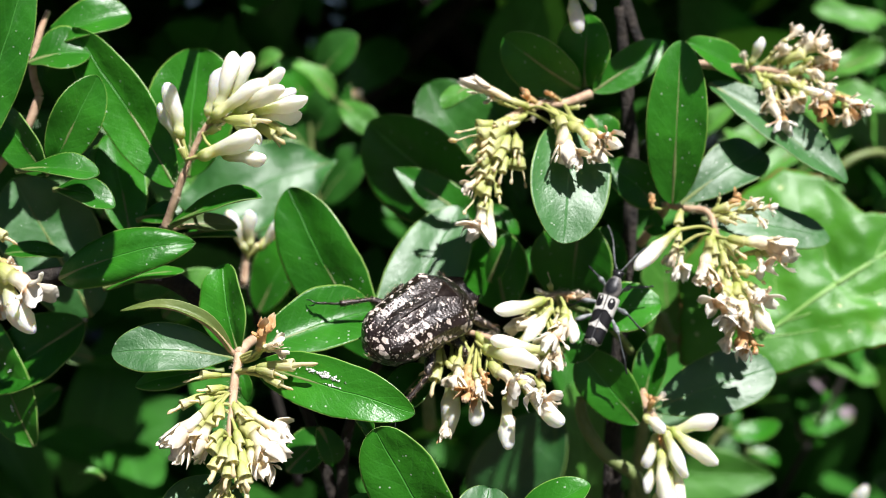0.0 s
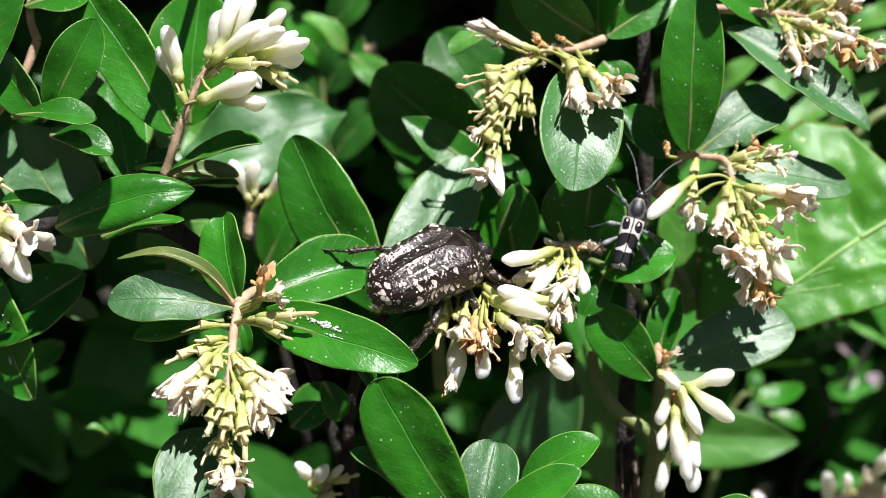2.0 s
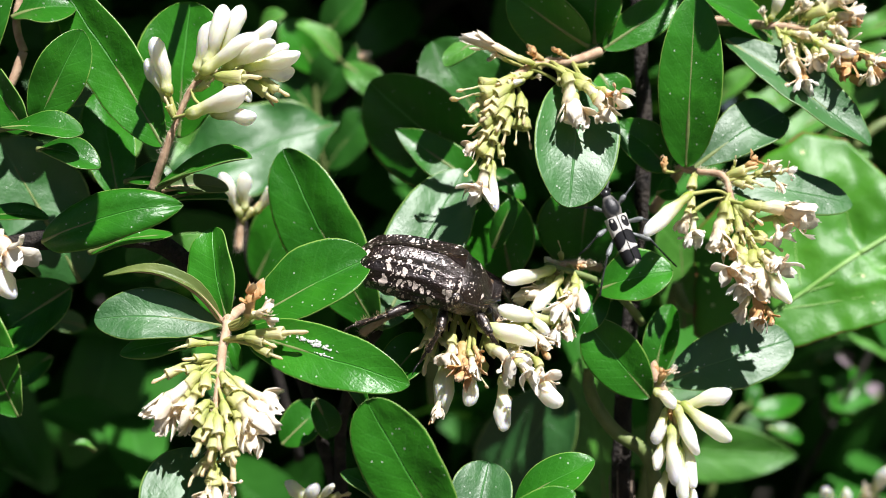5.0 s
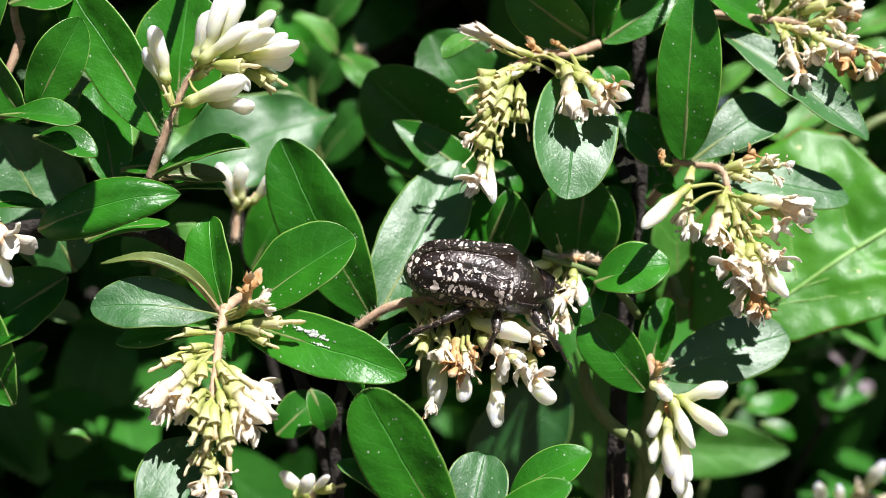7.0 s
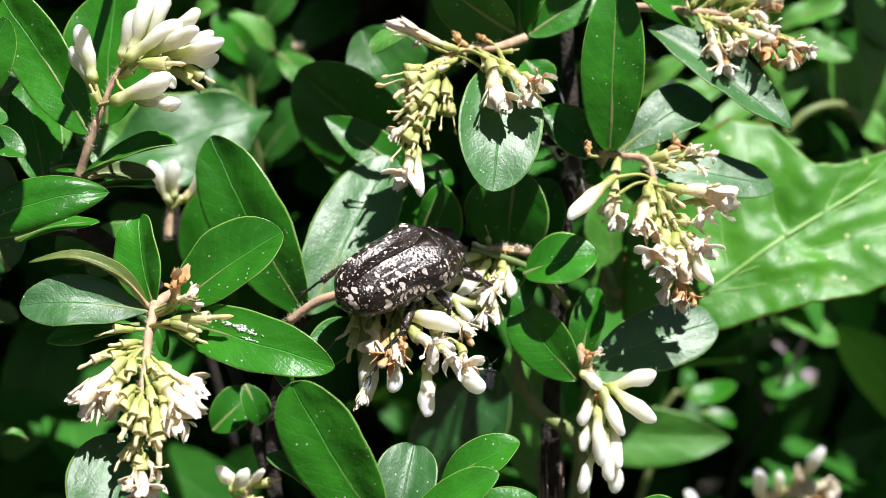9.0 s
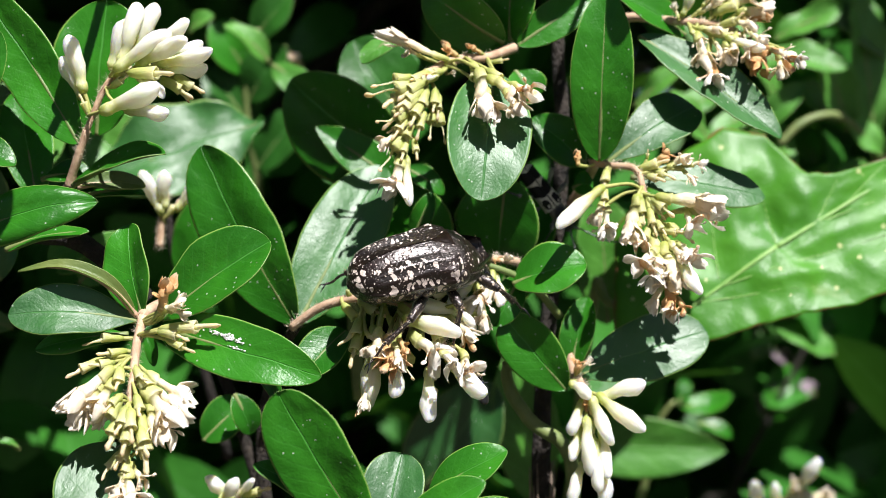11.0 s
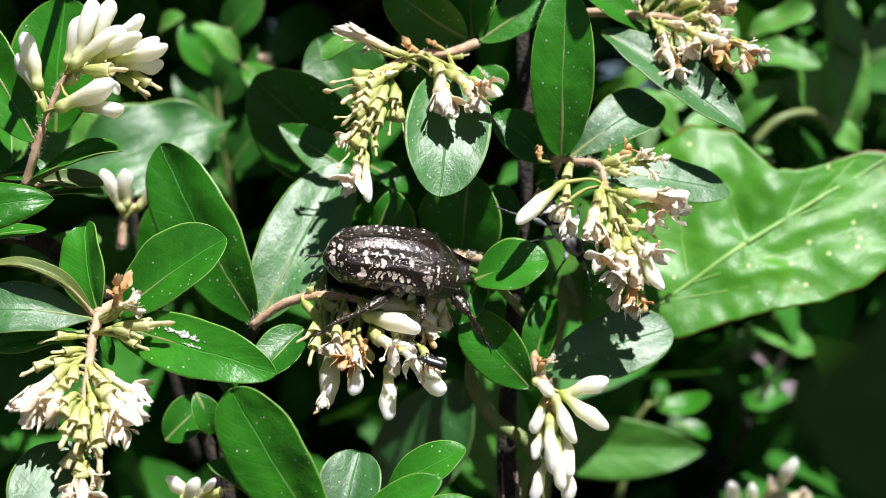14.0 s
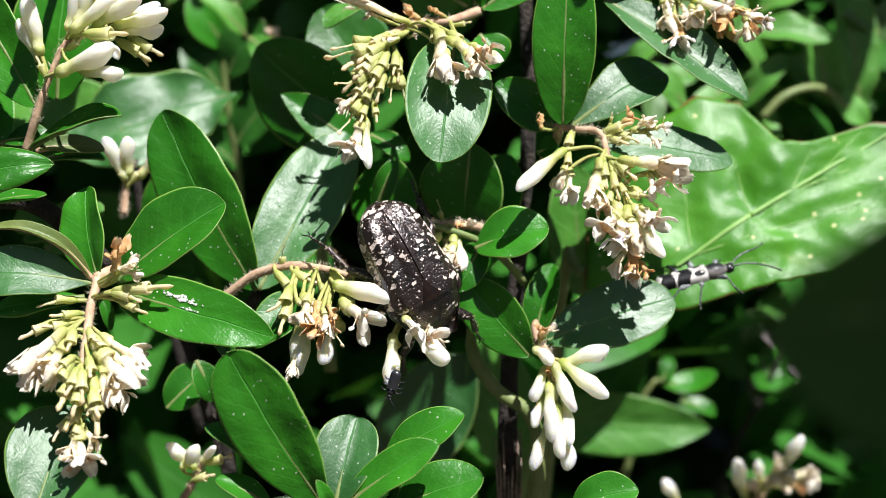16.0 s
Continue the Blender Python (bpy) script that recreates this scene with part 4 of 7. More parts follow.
twig(sprig_side, [(34.3, 14.0, -11.8), (29.7, 9.0, -6.7), (24.6, 6.0, -3.7), (16.8, 4.0, -1.3)], (0.8, 0.7, 0.6, 0.5), SHOOT, "twig")
side_cluster = cluster(sprig_side, [(25.4, 6.0, -1.5), (21.6, 3.0, -1.0), (18.4, 1.0, -1.1), (16.4, 0.0, -2.3)], [
    ("c", (18.6, 2.0, -0.4), (18.0, 0.0, 3.2), 0.6),
    ("f", (18.4, 1.0, -0.9), (15.4, 0.0, 0.1), 1.0),
    ("b", (17.3, -1.0, -1.6), (7.9, -6.0, -3.8), 0.85),
    ("f", (21.2, 4.0, -1.5), (24.4, 2.0, -0.5), 1.0),
    ("s", (20.1, 3.0, -1.1), (22.8, 1.0, -1.4), 1.0),
    ("b", (18.4, -2.0, -2.8), (13.1, -6.0, -8.9), 0.9),
    ("b", (20.9, 0.0, -3.4), (23.1, -3.0, -9.2), 1.1),
    ("f", (20.7, -1.0, -2.8), (19.3, -5.0, -8.5), 1.0),
    ("o", (21.0, -2.0, -4.3), (16.7, -7.0, -10.5), 0.9),
    ("b", (17.8, -5.0, -10.6), (6.8, -9.0, -8.0), 0.75),
    ("f", (17.3, 0.0, -3.3), (12.2, -3.0, -6.6), 1.1),
    ("f", (15.9, 1.0, -3.8), (10.3, -2.0, -7.1), 1.0),
    ("f", (18.5, -3.0, -6.6), (19.1, -6.0, -13.7), 0.9),
    ("o", (17.9, -4.0, -8.5), (16.6, -7.0, -14.1), 0.8),
    ("s", (16.3, -5.0, -13.3), (17.7, -6.0, -14.6), 1.0),
    ("f", (19.9, 1.0, -2.9), (18.6, -2.0, -7.6), 1.0),
    ("g", (18.5, 2.0, -1.9), (15.8, 0.0, -4.3), 1.2),
    ("g", (20.0, 2.0, -1.9), (20.2, 0.0, -4.8), 1.2),
    ("f", (12.2, -3.0, -9.5), (8.6, -5.0, -11.3), 1.1),
    ("g", (16.5, 2.0, -2.7), (13.4, 0.0, -4.7), 1.0),
    ("c", (19.7, 0.0, -5.8), (18.0, -3.0, -9.5), 1.0),
], (0.75, 0.6, 0.35), "flower cluster of white buds on a green side shoot")
leaf(sprig_side, (25.7, 6.0, -5.7), (38.1, 3.0, -2.6), 9.2, (-0.32, -0.83, 0.46), peak=0.55, fold=12, blunt=0.5)
leaf(sprig_side, (27.0, 9.0, -4.8), (22.3, 7.0, -13.2), 5.8, (0.04, -0.98, 0.21), peak=0.5)
sprig_top = thing("privet_sprig", at(27.1, 12.0, 35.5), "privet sprig with a fading flower cluster and hanging oval leaf", "shrub sprig", "privet sprigs")
cluster(sprig_top, [(27.1, 12.0, 35.7), (22.0, 10.0, 33.7), (16.1, 8.0, 33.0), (11.1, 5.0, 29.7), (8.2, 3.0, 23.8), (6.7, 2.0, 16.2)], [
    ("f", (15.5, 6.0, 32.7), (2.9, 2.0, 37.4), 0.46),
    ("o", (11.1, 6.0, 33.2), (7.2, 4.0, 34.8), 0.69),
    ("s", (17.0, 8.0, 33.5), (14.0, 6.0, 35.6), 1.15),
    ("s", (21.0, 9.0, 34.3), (18.4, 7.0, 35.9), 1.15),
    ("g", (14.4, 5.0, 30.7), (9.1, 3.0, 30.0), 1.0),
    ("g", (13.4, 4.0, 29.6), (8.1, 2.0, 28.9), 1.0),
    ("c", (10.1, 3.0, 28.1), (1.5, 0.0, 25.9), 0.8),
    ("c", (9.1, 3.0, 29.5), (2.6, 0.0, 28.4), 0.8),
    ("g", (12.0, 4.0, 30.6), (7.1, 1.0, 27.4), 1.0),
    ("g", (11.5, 3.0, 29.0), (6.2, 0.0, 25.9), 1.0),
    ("g", (11.0, 3.0, 27.6), (5.7, 0.0, 24.0), 1.0),
    ("g", (10.0, 2.0, 26.1), (6.2, -1.0, 22.5), 1.0),
    ("g", (9.1, 2.0, 25.1), (4.3, -1.0, 22.0), 1.0),
    ("g", (11.5, 3.0, 27.6), (9.9, 0.0, 22.6), 1.0),
    ("g", (11.0, 2.0, 25.6), (8.0, -1.0, 21.1), 1.0),
    ("c", (8.6, 2.0, 23.7), (2.2, -1.0, 20.6), 0.8),
    ("g", (8.1, 2.0, 22.8), (5.7, -1.0, 18.8), 1.0),
    ("g", (9.0, 1.0, 21.7), (7.1, -1.0, 17.4), 1.0),
    ("f", (7.2, 2.0, 20.9), (2.9, 0.0, 17.0), 0.92),
    ("c", (7.7, 2.0, 19.9), (2.6, 0.0, 13.2), 0.8),
    ("g", (12.9, 4.0, 27.7), (12.4, 2.0, 22.8), 1.0),
    ("g", (13.4, 4.0, 26.8), (13.3, 2.0, 22.3), 1.0),
    ("c", (13.4, 4.0, 23.9), (13.9, 2.0, 18.5), 0.8),
    ("c", (12.5, 4.0, 23.9), (11.8, 2.0, 18.5), 0.8),
    ("g", (8.1, 1.0, 18.9), (6.6, -1.0, 15.0), 1.0),
    ("o", (7.3, 1.0, 16.1), (5.0, -2.0, 8.5), 1.03),
    ("b", (7.9, 1.0, 16.1), (8.2, -2.0, 7.7), 0.7),
    ("o", (7.0, 2.0, 16.6), (4.1, 0.0, 9.0), 0.8),
    ("g", (9.1, 2.0, 19.0), (9.7, 0.0, 15.1), 1.0),
    ("s", (12.5, 4.0, 30.1), (10.5, 2.0, 29.4), 1.15),
    ("f", (15.0, 7.0, 30.4), (16.4, 6.0, 30.8), 1.15),
    ("g", (11.0, 2.0, 23.7), (9.5, 0.0, 18.8), 1.0),
    ("g", (14.0, 5.0, 30.7), (11.5, 3.0, 30.4), 1.0),
    ("b", (13.4, 3.0, 29.7), (11.4, 1.0, 29.1), 1.0),
    ("g", (19.1, 3.0, 31.9), (20.7, 0.0, 28.0), 1.2),
    ("f", (20.2, -1.0, 30.4), (21.6, -6.0, 20.9), 1.15),
    ("f", (21.2, -2.0, 27.0), (22.9, -7.0, 20.6), 1.03),
    ("f", (21.6, 0.0, 29.1), (27.6, -5.0, 24.1), 1.03),
    ("o", (24.7, -2.0, 27.5), (30.5, -6.0, 25.4), 1.03),
    ("f", (24.3, -2.0, 27.0), (27.2, -6.0, 21.5), 1.03),
    ("g", (21.8, 2.0, 30.5), (25.5, -2.0, 27.0), 1.0),
    ("g", (22.8, 8.0, 32.5), (25.6, 7.0, 33.0), 1.0),
    ("s", (25.4, -3.0, 26.0), (28.3, -6.0, 26.6), 0.8),
    ("g", (19.5, 2.0, 31.3), (19.9, -1.0, 27.0), 1.2),
    ("g", (7.2, 3.0, 21.4), (4.8, 1.0, 19.9), 1.0),
    ("g", (10.6, 4.0, 29.1), (4.8, 2.0, 25.1), 1.0),
    ("g", (9.1, 2.0, 23.2), (8.1, 0.0, 19.3), 1.0),
    ("g", (9.7, 5.0, 27.8), (2.9, 3.0, 24.3), 1.0),
], (0.9, 0.8, 0.7, 0.55, 0.4), "drooping cluster of yellow green calyxes and spent flowers")
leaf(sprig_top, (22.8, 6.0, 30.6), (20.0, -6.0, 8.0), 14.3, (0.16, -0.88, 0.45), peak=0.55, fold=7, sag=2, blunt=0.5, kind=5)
leaf(sprig_top, (27.6, 12.0, 36.0), (41.7, 14.0, 45.1), 6.9, (0.05, -0.99, 0.13), peak=0.5)
leaf(sprig_top, (25.1, 12.0, 36.4), (11.4, 12.0, 46.3), 10.8, (-0.29, -0.87, -0.41), peak=0.5)
leaf(sprig_top, (26.3, 14.0, 37.2), (27.1, 12.0, 50.2), 10.3, (-0.42, -0.90, -0.11), peak=0.5)
leaf(sprig_top, (27.3, 14.0, 31.8), (29.8, 14.0, 25.8), 7.6, (0.38, -0.91, 0.16), peak=0.5)
leaf(sprig_top, (25.5, 16.0, 13.1), (23.9, 20.0, -2.9), 16.3, (-0.40, -0.90, -0.18), peak=0.5)
sprig_right = thing("privet_sprig", at(40.4, 9.0, 14.9), "privet sprig with hanging flowers and upright glossy leaves", "shrub sprig", "privet sprigs")
twig(sprig_right, [(37.6, 24.0, 8.3), (40.6, 17.0, 13.6), (40.2, 9.0, 14.9)], (0.9, 0.85, 0.8), STEM, "twig")
cluster(sprig_right, [(39.9, 9.0, 15.1), (43.1, 8.0, 14.4), (47.1, 6.0, 13.5), (48.2, 4.0, 9.6), (51.1, 2.0, 1.0), (51.6, 2.0, -7.5)], [
    ("s", (37.2, 6.0, 14.3), (37.1, 5.0, 17.1), 1.62),
    ("b", (41.0, 0.5, 10.5), (32.5, -4.0, 3.65), 0.78),
    ("g", (42.2, 7.0, 13.6), (41.9, 5.0, 10.1), 1.3),
    ("g", (41.8, 6.0, 10.7), (41.3, 4.0, 6.3), 1.0),
    ("f", (41.2, 5.0, 8.2), (39.5, 3.0, 3.9), 1.25),
    ("o", (41.9, 5.0, 7.7), (41.4, 2.0, 1.5), 1.0),
    ("g", (47.6, 6.0, 13.5), (52.9, 4.0, 14.9), 1.0),
    ("g", (49.5, 6.0, 13.5), (53.7, 3.0, 12.4), 1.0),
    ("f", (52.2, 5.0, 13.5), (56.3, 2.0, 15.7), 1.0),
    ("o", (55.8, 4.0, 13.9), (58.7, 2.0, 14.3), 1.12),
    ("g", (48.6, 6.0, 12.6), (51.8, 3.0, 11.3), 1.0),
    ("f", (54.8, 4.0, 13.4), (56.8, 2.0, 10.5), 0.88),
    ("s", (50.5, 6.0, 14.5), (52.9, 4.0, 17.0), 1.25),
    ("g", (49.0, 6.0, 15.0), (49.3, 5.0, 16.8), 1.0),
    ("f", (47.0, 3.0, 9.1), (45.1, 0.0, 0.1), 1.12),
    ("o", (46.4, 2.0, 4.8), (47.0, -1.0, -1.8), 1.0),
    ("g", (47.5, 3.0, 8.6), (47.6, 1.0, 3.9), 1.0),
    ("g", (48.5, 3.0, 8.6), (51.4, 1.0, 4.8), 1.0),
    ("g", (48.9, 3.0, 8.6), (53.0, 0.0, 5.2), 1.0),
    ("f", (49.7, 2.0, 8.6), (61.0, -2.0, 6.6), 0.88),
    ("o", (55.1, 1.0, 6.7), (61.0, -2.0, 4.0), 1.25),
    ("o", (54.7, 1.0, 6.2), (55.9, -2.0, 2.0), 1.12),
    ("g", (48.7, 2.0, 6.7), (49.3, 0.0, 2.0), 1.0),
    ("g", (49.7, 2.0, 4.8), (51.6, 0.0, 2.0), 1.0),
    ("c", (51.6, 2.0, 3.9), (55.8, 0.0, 1.0), 0.88),
    ("g", (50.6, 2.0, 2.9), (54.9, 0.0, 2.4), 1.0),
    ("f", (49.2, 2.0, 2.0), (50.0, -1.0, -5.5), 1.12),
    ("b", (49.7, 1.0, 0.1), (49.6, -2.0, -6.4), 0.9),
    ("o", (50.0, 1.0, 0.1), (45.9, -3.0, -4.5), 1.25),
    ("o", (50.4, 1.0, -0.8), (47.8, -3.0, -7.3), 1.0),
    ("f", (50.9, 1.0, 1.0), (52.6, -2.0, -8.3), 1.12),
    ("b", (52.3, 1.0, -0.8), (56.1, -3.0, -8.2), 0.9),
    ("o", (52.8, 1.0, 1.0), (56.6, -3.0, -3.6), 1.0),
    ("f", (51.8, 1.0, 1.0), (54.9, -2.0, -2.7), 1.25),
    ("s", (51.8, 1.0, -5.6), (51.2, -2.0, -11.1), 1.25),
    ("o", (51.8, 1.0, -6.5), (51.7, -2.0, -12.9), 1.0),
    ("s", (52.8, 1.0, -8.4), (54.0, -2.0, -11.5), 1.25),
    ("f", (50.9, 1.0, -5.6), (48.3, 0.0, -11.2), 1.0),
    ("g", (48.0, 3.0, 6.7), (46.2, 1.0, 2.0), 1.0),
    ("g", (50.9, 1.0, 0.1), (51.9, -1.0, -3.6), 1.0),
    ("g", (48.7, 2.0, 3.9), (47.4, 0.0, 0.1), 1.0),
], (0.65, 0.6, 0.55, 0.45, 0.35), "hanging cluster of cream and browning privet flowers")
leaf(sprig_right, (41.0, 7.0, 15.1), (42.2, 3.0, 43.9), 10.8, (-0.15, -0.98, -0.13), peak=0.5, fold=10, sag=2, blunt=0.55)
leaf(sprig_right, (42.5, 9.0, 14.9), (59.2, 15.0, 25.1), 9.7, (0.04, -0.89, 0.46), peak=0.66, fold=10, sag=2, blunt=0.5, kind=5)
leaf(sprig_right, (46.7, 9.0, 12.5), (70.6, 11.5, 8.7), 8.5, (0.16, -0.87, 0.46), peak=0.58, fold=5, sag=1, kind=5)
leaf(sprig_right, (39.2, 13.0, 15.1), (29.9, 12.0, 23.2), 8.0, (0.18, -0.98, 0.09), peak=0.5, fold=10)
leaf(sprig_right, (37.2, 14.0, 11.0), (40.7, 14.0, 11.0), 5.0, (-0.00, -0.89, 0.45), peak=0.5)
sprig_far = thing("privet_sprig", at(54.0, 12.0, 40.1), "privet sprig with a drooping cluster of browning flowers", "shrub sprig", "privet sprigs")
twig(sprig_far, [(43.4, 22.0, 41.7), (49.0, 18.0, 41.6), (55.2, 13.0, 40.1)], (0.9, 0.8, 0.75), STEM, "twig")
cluster(sprig_far, [(55.2, 13.0, 40.1), (60.1, 12.0, 39.5), (64.9, 11.0, 38.3), (67.6, 10.0, 35.6)], [
    ("b", (56.5, 12.0, 40.6), (58.7, 10.0, 45.3), 1.2),
    ("f", (56.0, 12.0, 40.1), (54.9, 11.0, 43.0), 1.0),
    ("f", (59.1, 12.0, 41.1), (63.7, 10.0, 43.7), 1.0),
    ("g", (61.9, 11.0, 40.9), (68.4, 9.0, 43.5), 1.0),
    ("f", (63.9, 11.0, 41.9), (70.7, 8.0, 44.8), 1.35),
    ("f", (60.1, 12.0, 42.1), (61.7, 10.0, 44.2), 1.0),
    ("f", (65.7, 10.0, 40.7), (72.1, 8.0, 41.3), 1.35),
    ("s", (66.6, 10.0, 39.7), (72.1, 8.0, 40.3), 1.35),
    ("f", (58.8, 11.0, 38.4), (63.4, 9.0, 37.6), 1.0),
    ("g", (60.8, 11.0, 37.4), (66.4, 9.0, 37.0), 1.0),
    ("f", (58.8, 11.0, 37.9), (60.1, 8.0, 30.5), 1.0),
    ("o", (60.6, 10.0, 33.7), (61.3, 7.0, 26.9), 1.0),
    ("s", (61.0, 10.0, 32.7), (62.0, 8.0, 28.5), 1.35),
    ("f", (61.6, 10.0, 36.2), (63.1, 8.0, 32.5), 1.0),
    ("b", (63.4, 9.0, 36.6), (70.0, 6.0, 33.6), 0.8),
    ("o", (65.4, 9.0, 36.0), (68.5, 6.0, 32.2), 0.88),
    ("f", (67.4, 9.0, 37.5), (70.8, 7.0, 35.2), 1.35),
    ("s", (68.3, 9.0, 35.5), (69.2, 7.0, 28.8), 1.35),
    ("s", (69.3, 9.0, 36.5), (70.8, 7.0, 32.2), 1.35),
    ("f", (70.1, 8.0, 34.4), (75.2, 5.0, 32.4), 0.88),
    ("s", (73.0, 8.0, 34.3), (73.7, 5.0, 29.5), 1.35),
    ("o", (73.3, 7.0, 33.2), (76.3, 4.0, 31.0), 1.0),
    ("f", (72.3, 7.0, 33.2), (72.2, 5.0, 28.5), 1.35),
    ("g", (62.9, 11.0, 38.9), (67.4, 9.0, 39.5), 1.0),
    ("f", (65.4, 9.0, 37.0), (64.3, 7.0, 31.8), 1.35),
    ("f", (57.8, 11.0, 38.4), (59.9, 9.0, 34.6), 1.0),
    ("s", (67.3, 9.0, 34.5), (67.8, 7.0, 30.3), 1.35),
    ("f", (63.4, 9.0, 35.6), (63.8, 7.0, 31.3), 1.35),
    ("f", (63.9, 11.0, 42.9), (67.5, 9.0, 45.5), 1.35),
    ("f", (61.9, 11.0, 43.9), (65.5, 9.0, 47.5), 1.0),
    ("f", (64.6, 10.0, 39.7), (69.1, 8.0, 37.8), 1.35),
], (0.75, 0.6, 0.35), "drooping cluster of cream and brown flowers")
leaf(sprig_far, (57.8, 16.0, 38.1), (44.5, 12.0, 44.8), 6.9, (0.42, -0.85, 0.31), peak=0.5)
leaf(sprig_far, (49.1, 13.0, 37.5), (72.6, 7.0, 18.6), 9.2, (0.15, -0.87, 0.47), peak=0.5, fold=16, kind=5)
twig(sprig_far, [(43.4, 22.0, 41.7), (38.4, 24.0, 46.3), (35.6, 26.0, 55.2)], (0.9, 1.0, 1.1), BARK, "twig")
sprig_lower_right = thing("privet_sprig", at(36.7, 10.0, -22.5), "privet sprig with plump white hanging buds", "shrub sprig", "privet sprigs")
twig(sprig_lower_right, [(36.3, 11.0, -21.9), (36.1, 13.0, -17.7), (37.8, 18.0, -12.0)], (0.9, 0.85, 0.8), STEM, "twig")
twig(sprig_lower_right, [(24.8, 14.0, -19.7), (25.3, 14.0, -24.6), (29.3, 14.0, -30.6), (34.7, 14.0, -34.5), (36.5, 16.0, -41.8), (35.8, 18.0, -50.1)], (0.9, 1.2, 1.3, 1.3, 1.3, 1.4), SHOOT, "shoot")
cluster(sprig_lower_right, [(36.4, 10.0, -22.1), (37.8, 8.0, -24.1), (38.6, 7.0, -28.8), (38.0, 6.0, -34.5)], [
    ("s", (36.5, 9.0, -21.8), (36.7, 7.0, -18.7), 1.2),
    ("f", (37.0, 9.0, -21.3), (39.3, 7.0, -18.7), 0.8),
    ("b", (35.3, 7.0, -23.0), (39.0, 3.0, -24.6), 1.3),
    ("b", (39.4, 6.0, -25.8), (48.2, 3.0, -22.9), 1.0),
    ("b", (39.6, 5.0, -24.8), (47.1, 1.0, -31.1), 0.95),
    ("b", (38.7, 4.0, -25.1), (41.0, 0.0, -32.9), 1.0),
    ("b", (37.5, 6.0, -25.8), (35.2, 3.0, -31.4), 1.2),
    ("b", (37.7, 4.0, -28.5), (37.9, 0.0, -37.9), 0.9),
    ("b", (39.0, 6.0, -28.7), (37.4, 2.0, -36.7), 0.9),
    ("b", (37.0, 6.0, -30.6), (34.5, 3.0, -35.9), 1.1),
    ("b", (40.2, 5.0, -30.5), (41.0, 2.0, -39.4), 0.9),
    ("b", (39.0, 3.0, -32.1), (39.4, 0.0, -40.7), 0.9),
    ("b", (37.4, 5.0, -36.2), (34.1, 2.0, -42.4), 1.0),
    ("b", (39.8, 5.0, -34.3), (40.9, 3.0, -43.5), 1.0),
    ("g", (38.0, 6.0, -24.9), (38.2, 4.0, -28.5), 1.0),
    ("g", (39.2, 6.0, -26.3), (39.6, 4.0, -30.4), 1.0),
    ("s", (37.7, 5.0, -24.8), (37.6, 3.0, -27.4), 1.0),
], (0.75, 0.6, 0.35), "hanging cluster of plump white privet buds")
leaf(sprig_lower_right, (34.8, 9.0, -24.4), (24.3, 8.0, -11.3), 9.6, (-0.10, -0.98, -0.15), peak=0.58, fold=10, sag=1, blunt=0.5)
leaf(sprig_lower_right, (35.8, 12.0, -22.0), (39.4, 14.0, -8.5), 6.1, (-0.29, -0.93, 0.22), peak=0.55, fold=16)
leaf(sprig_lower_right, (37.1, 10.0, -22.1), (60.1, 13.0, -14.7), 11.7, (0.01, -0.93, 0.36), peak=0.6, fold=6, sag=1.5, blunt=0.5, kind=5)
old_branch = twig(sprig_lower_right, [(30.9, 24.0, -57.4), (31.1, 21.0, -39.5), (32.2, 22.0, -20.3), (34.5, 24.0, -0.9), (36.1, 24.0, 19.6), (35.8, 26.0, 37.4), (34.8, 26.0, 53.9)], (1.9, 1.8, 1.6, 1.5, 1.4, 1.3, 1.2), BARK, "branch", "dark vertical branch with cracked bark")
for k in range(9):
    rng = random.Random(40 + k)
    a, low = -2.5 + 0.32 * k, rng.uniform(-58, -46)
    side, out = 1.9 * math.cos(a), 1.9 * math.sin(a)
    strip = [(31.0 + side * (1 + 0.12 * j), 21.6 + out * (1 + 0.12 * j), low + j * rng.uniform(2.5, 4.5)) for j in range(4)]
    me, m = tube("bark_strip", [at(*p) for p in strip], (0.14, 0.3, 0.24, 0.08), 5, 0.5)
    part("bark_strip", me, SPLINT, old_branch, m)
# out of view: one leaf added towards the sun to shade the budding sprig
shading_sprig = thing("privet_sprig", at(-46.0, -16.0, 66.0), "unseen privet sprig, its leaf added to shade the budding one", "shrub sprig", "privet sprigs")
leaf(shading_sprig, (-39.9, -38.2, 63.6), (-48.1, -38.2, 52.1), 12.5, (0.27, -0.52, 0.81), peak=0.5)
twig(shading_sprig, [(-41.2, -38.2, 62.0), (-37.1, -16.0, 62.5), (-40.0, 60.0, 90.0)], (0.6, 0.8, 1.2), SHOOT, "twig")
# out of view: narrow leaf added to cast the upright leaf's long shadow
shading_shoot = thing("privet_sprig", at(54.0, -16.0, 76.0), "unseen privet shoot, its leaves added to shade those below", "shrub sprig", "privet sprigs")
leaf(shading_shoot, (54.7, -18.9, 82.3), (55.4, -18.9, 66.5), 3.4, (0.27, -0.52, 0.81), peak=0.5)
twig(shading_shoot, [(54.7, -18.9, 82.3), (52.0, 10.0, 84.0), (46.0, 50.0, 92.0)], (0.5, 0.7, 1.0), SHOOT, "twig")
broad_plant = thing("broad_leaf_stem", at(43.1, 45.0, -21.3), "broad light green leaf with pale veins and brown margin", "plant", "broad leaves")
twig(broad_plant, [(37.6, 60.0, -66.2), (40.7, 55.0, -42.4), (42.1, 46.0, -19.1), (43.9, 38.0, -5.7)], (1.6, 1.5, 1.3, 1.1), SHOOT, "twig")
